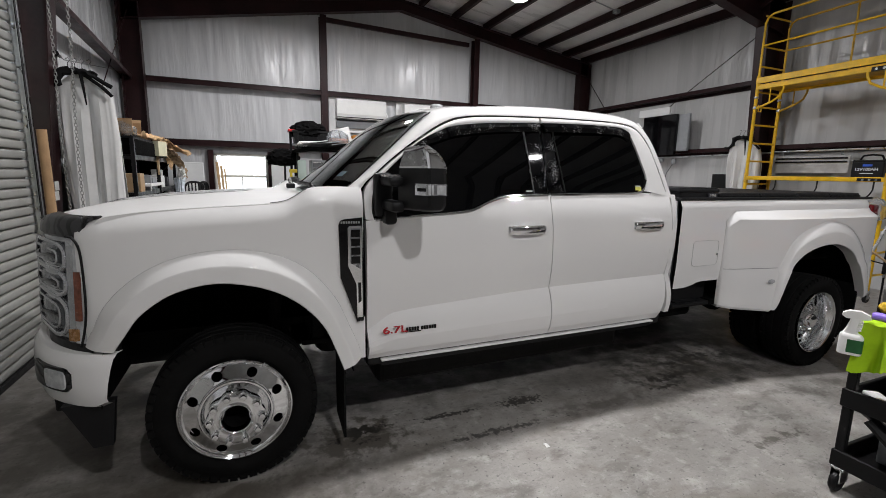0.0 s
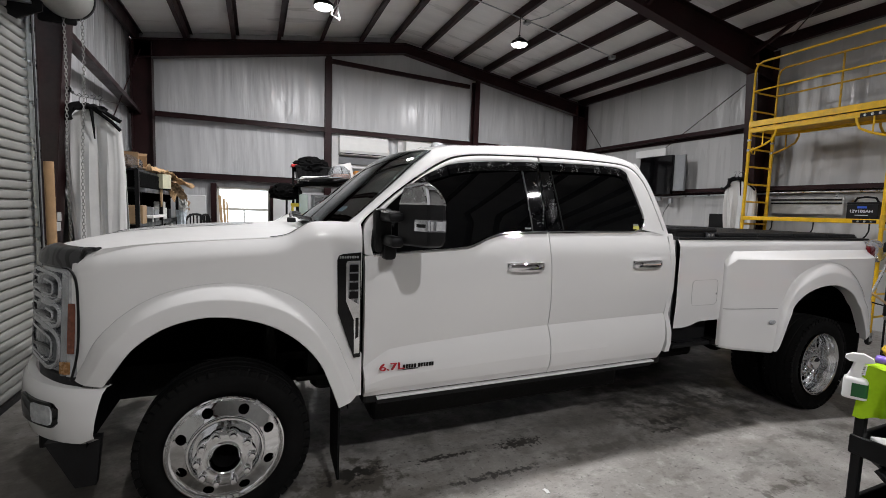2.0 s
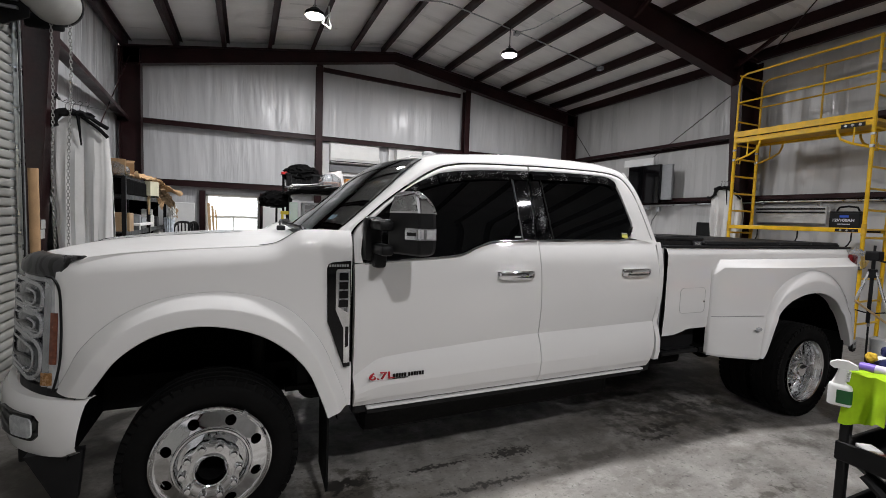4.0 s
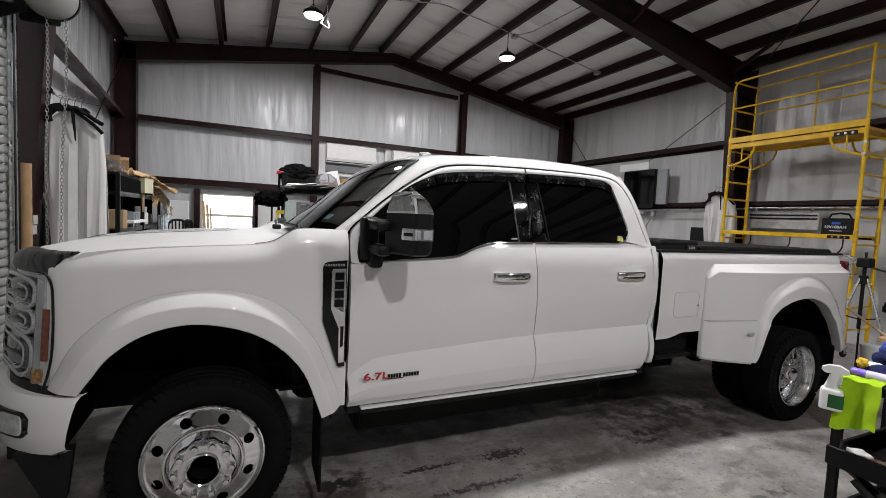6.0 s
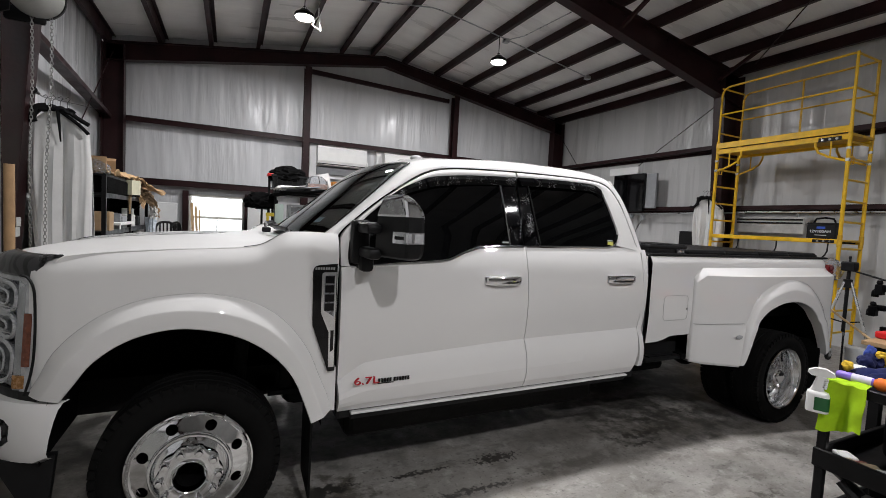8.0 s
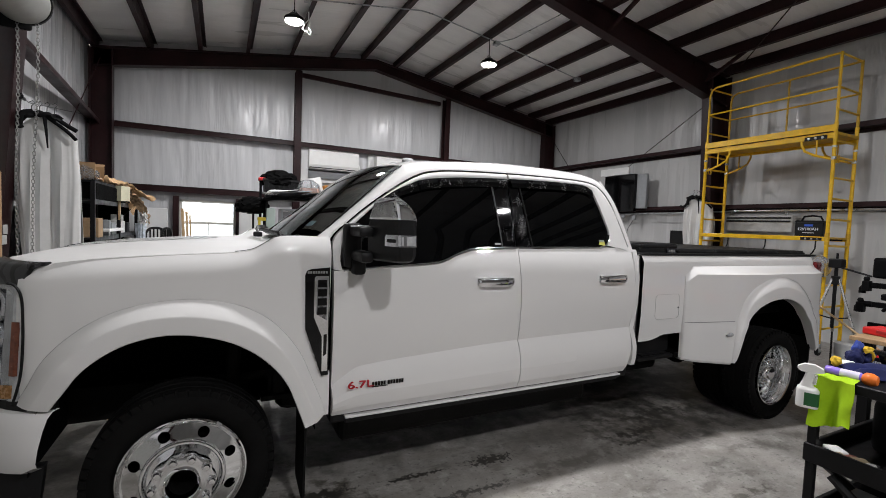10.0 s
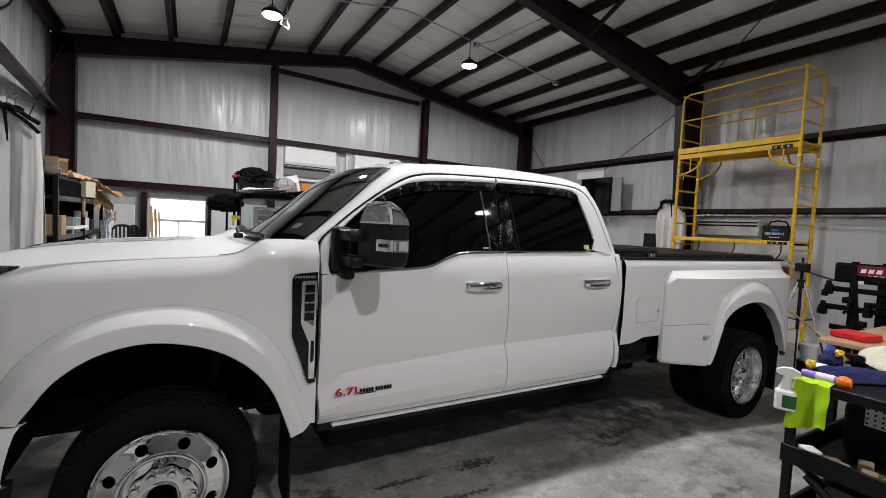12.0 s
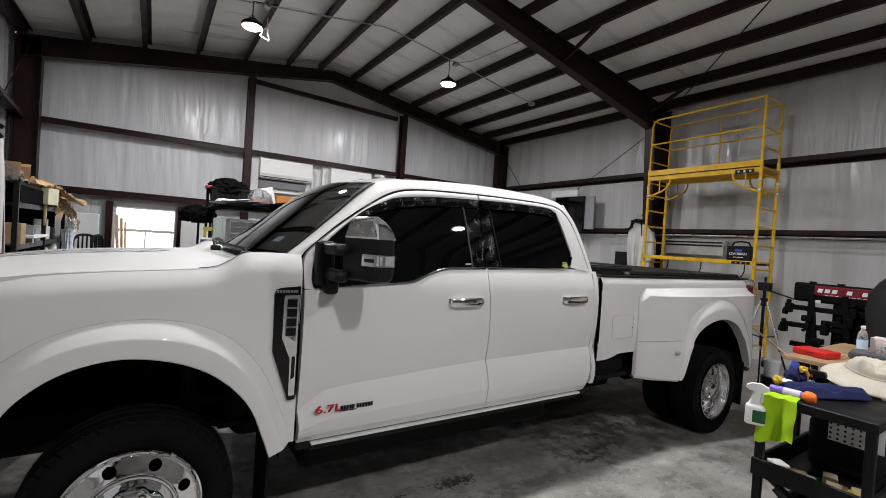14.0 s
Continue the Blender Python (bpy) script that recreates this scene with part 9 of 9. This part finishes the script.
item("grey_sheet", (1.18, 5.78, RT + 0.07), "thin grey sheet lying on the black board", "sheet", lambda b: box(b, -0.28, -0.16, 0.02, 0.34, 0.16, 0.035, 0.004, m=Matrix.Rotation(radians(-7), 4, "Y")), GREYPLASTIC,
     [("cable_bundle", lambda b: [tube(b, [(-0.40 + 0.04 * k, -0.10, -0.03), (-0.34 + 0.04 * k, -0.16, 0.03), (-0.24 + 0.04 * k, -0.12, 0.045)], 0.012, 6) for k in range(5)], PAPER, "white folded edges")])
lump("black_rags", (1.05, 6.15, RT + 0.22), "crumpled black cover heaped in the tote", "rags", (0.36, 0.20, 0.20), 0, LINER, 41.0, 0.22)
lump("black_rags", (2.30, 5.95, RT + 0.05), "crumpled black cover at the rack's far end", "rags", (0.40, 0.20, 0.16), 0, LINER, 43.0, 0.22)
for k in range(4):
    item("magazine", (0.90 + 0.07 * k, 5.70 - 0.015 * k, RT + 0.075 + 0.012 * k), "open magazine with pale pages on the black board", "magazine", lambda b: (box(b, -0.17, -0.11, 0.0, 0.17, 0.11, 0.008, 0.002, m=Matrix.Rotation(radians(-9), 4, "Y")), box(b, -0.15, -0.10, 0.008, 0.15, 0.10, 0.012, 0.001, m=Matrix.Rotation(radians(-9), 4, "Y"))), PAPER if k % 2 else GREYPLASTIC, group="magazines", turn=6 * k - 8)
tote = thing("black_tote", (1.12, 6.22, RT), "black plastic tote with a red handle on the rack", "tote")
b = B()
rows = []
pts = [(-0.34, -0.2), (0.34, -0.2), (0.34, 0.2), (-0.34, 0.2), (-0.34, -0.2)]
for z, s in ((0.0, 0.86), (0.28, 1.0), (0.30, 1.05), (0.33, 1.05), (0.33, 0.98), (0.05, 0.84)):
    rows.append([Vector((x * s, y * s, z)) for x, y in pts])
grid(b, rows)
part("bin", b, BLACK, tote)
for k in range(7):
    b = B()
    box(b, -0.27 + 0.085 * k, -0.21, 0.03, -0.255 + 0.085 * k, -0.195, 0.29, 0.003)
    part("rib", b, BLACK, tote)
b = B()
box(b, -0.42, -0.17, 0.295, -0.29, 0.05, 0.345, 0.01, 2)
part("handle", b, REDPLASTIC, tote, "red handle")
b = B()
box(b, -0.40, -0.10, -0.35, -0.36, -0.05, 0.30, 0.008)
part("strap", b, STRAP, tote)
lump("black_bag", (0.60, 6.0, 1.67), "slumped black fabric bag on the rack's end", "bag", (0.30, 0.24, 0.20), 0, LINER, 31.0, 0.22)
item("bag_stand", (0.62, 6.0, 0), "thin black stand below the slumped bag", "stand", lambda b: (tube(b, [(0, 0, 0.0), (0, 0, 1.66)], 0.018, 8), box(b, -0.15, -0.15, 0, 0.15, 0.15, 0.02, 0.004), box(b, -0.10, -0.10, 1.65, 0.10, 0.10, 1.67, 0.004)), BLACKPOWDER)
item("clear_cover", (1.52, 6.0, RT + 0.10), "clear plastic cover with orange parts inside", "plastic cover", lambda b: lathe(b, [(0.20, 0.0), (0.195, 0.12), (0.16, 0.20), (0.09, 0.25), (0.0, 0.262)], 26), CLEAR,
     [("contents", lambda b: box(b, -0.10, -0.07, 0.02, 0.12, 0.07, 0.10, 0.02), mat("salmon_parts", (0.50, 0.22, 0.14), 0.6), "pink and black parts")], smooth=True)
item("leaning_picture", (1.74, 6.15, RT + 0.05), "white printed sheet leaning on the rack", "printed sheet", lambda b: box(b, -0.09, -0.006, 0, 0.11, 0.006, 0.38, 0.002, m=Matrix.Rotation(radians(-14), 4, "Y")), PAPER,
     [("print", lambda b: box(b, -0.05, -0.010, 0.08, 0.06, -0.005, 0.25, 0.001, m=Matrix.Rotation(radians(-14), 4, "Y")), SOFT[0], "grey printed patch")])
item("orange_carton", (2.12, 6.2, RT + 0.02), "orange-brown carton on the rack", "carton", lambda b: box(b, -0.30, -0.16, 0, 0.42, 0.16, 0.27, 0.006), mat("orange_carton", (0.50, 0.20, 0.03), 0.7, 0, 0.15, 8))
item("dark_sack", (1.98, 5.86, RT), "slumped dark sack on the rack", "sack", lambda b: [bmesh.ops.create_icosphere(b, subdivisions=3, radius=0.19), [setattr(v, "co", Vector((v.co.x * 1.6, v.co.y, max(0, v.co.z * 0.55 + 0.06))) * (1 + 0.2 * noise.noise(v.co * 7))) for v in b.verts]], STRAP, smooth=True)
item("pale_jug", (0.88, 5.9, 1.30), "pale green-white plastic jug on the rack", "jug", lambda b: box(b, -0.07, -0.07, 0, 0.08, 0.07, 0.46, 0.025, 3), mat("pale_green_jug", (0.62, 0.74, 0.68), 0.4, 0, 0.06, 8), smooth=True)
item("jug_shelf", (0.88, 5.9, 0), "dark cabinet below the jug", "cabinet", lambda b: box(b, -0.12, -0.2, 0, 0.12, 0.2, 1.30, 0.01), BLACKPOWDER)
chest = thing("tool_chest", (1.52, 5.98, 1.002), "grey steel tool chest with shallow drawers on the rack", "tool chest")
b = B()
box(b, -0.48, -0.20, 0, 0.52, 0.20, 0.76, 0.012)
part("case", b, GREYPLASTIC, chest)
for k in range(7):
    b = B()
    box(b, -0.45, -0.215, 0.04 + 0.10 * k, 0.49, -0.198, 0.125 + 0.10 * k, 0.004)
    dr = part("drawer", b, mat("grey_drawer", (0.16, 0.165, 0.17), 0.45) if k == 0 else bpy.data.materials["grey_drawer"], chest, "grey steel drawer")
    b = B()
    box(b, -0.45, -0.228, 0.112 + 0.10 * k, 0.49, -0.212, 0.122 + 0.10 * k, 0.003)
    part("handle", b, SILVERTRIM, dr)
item("yellow_tool", (0.70, 5.75, 1.54), "yellow and black power tool on the rack's end", "power tool", lambda b: (box(b, -0.03, -0.03, 0, 0.10, 0.03, 0.06, 0.012), box(b, -0.02, -0.02, -0.12, 0.02, 0.02, 0.0, 0.008)), mat("yellow_tool_body", (0.60, 0.45, 0.03), 0.5))
item("blue_case", (0.74, 5.74, 1.30), "blue and white parts case on the rack's end", "case", lambda b: box(b, -0.10, -0.06, 0, 0.08, 0.06, 0.10, 0.008), mat("blue_case_plastic", (0.04, 0.10, 0.30), 0.5),
     [("lid", lambda b: box(b, -0.105, -0.065, 0.10, 0.085, 0.065, 0.13, 0.006), WHITEPLASTIC, "white lid")])
item("case_stand", (0.72, 5.74, 0), "dark stand below the parts case", "stand", lambda b: box(b, -0.10, -0.08, 0, 0.12, 0.08, 1.30, 0.008), BLACKPOWDER)

# ---- marks on the floor ----
leaf = part("paper_scrap", (lambda b: (grid(b, [[Vector((1.63 + 0.012 * i, -0.32 + 0.02 * j, 0.003 + 0.004 * ((i + j) % 2))) for j in range(3)] for i in range(3)], (0, 0, 0.001)), b)[1])(B()), PAPER)
tagged(leaf, "tiny pale paper scrap on the floor", "paper scrap")
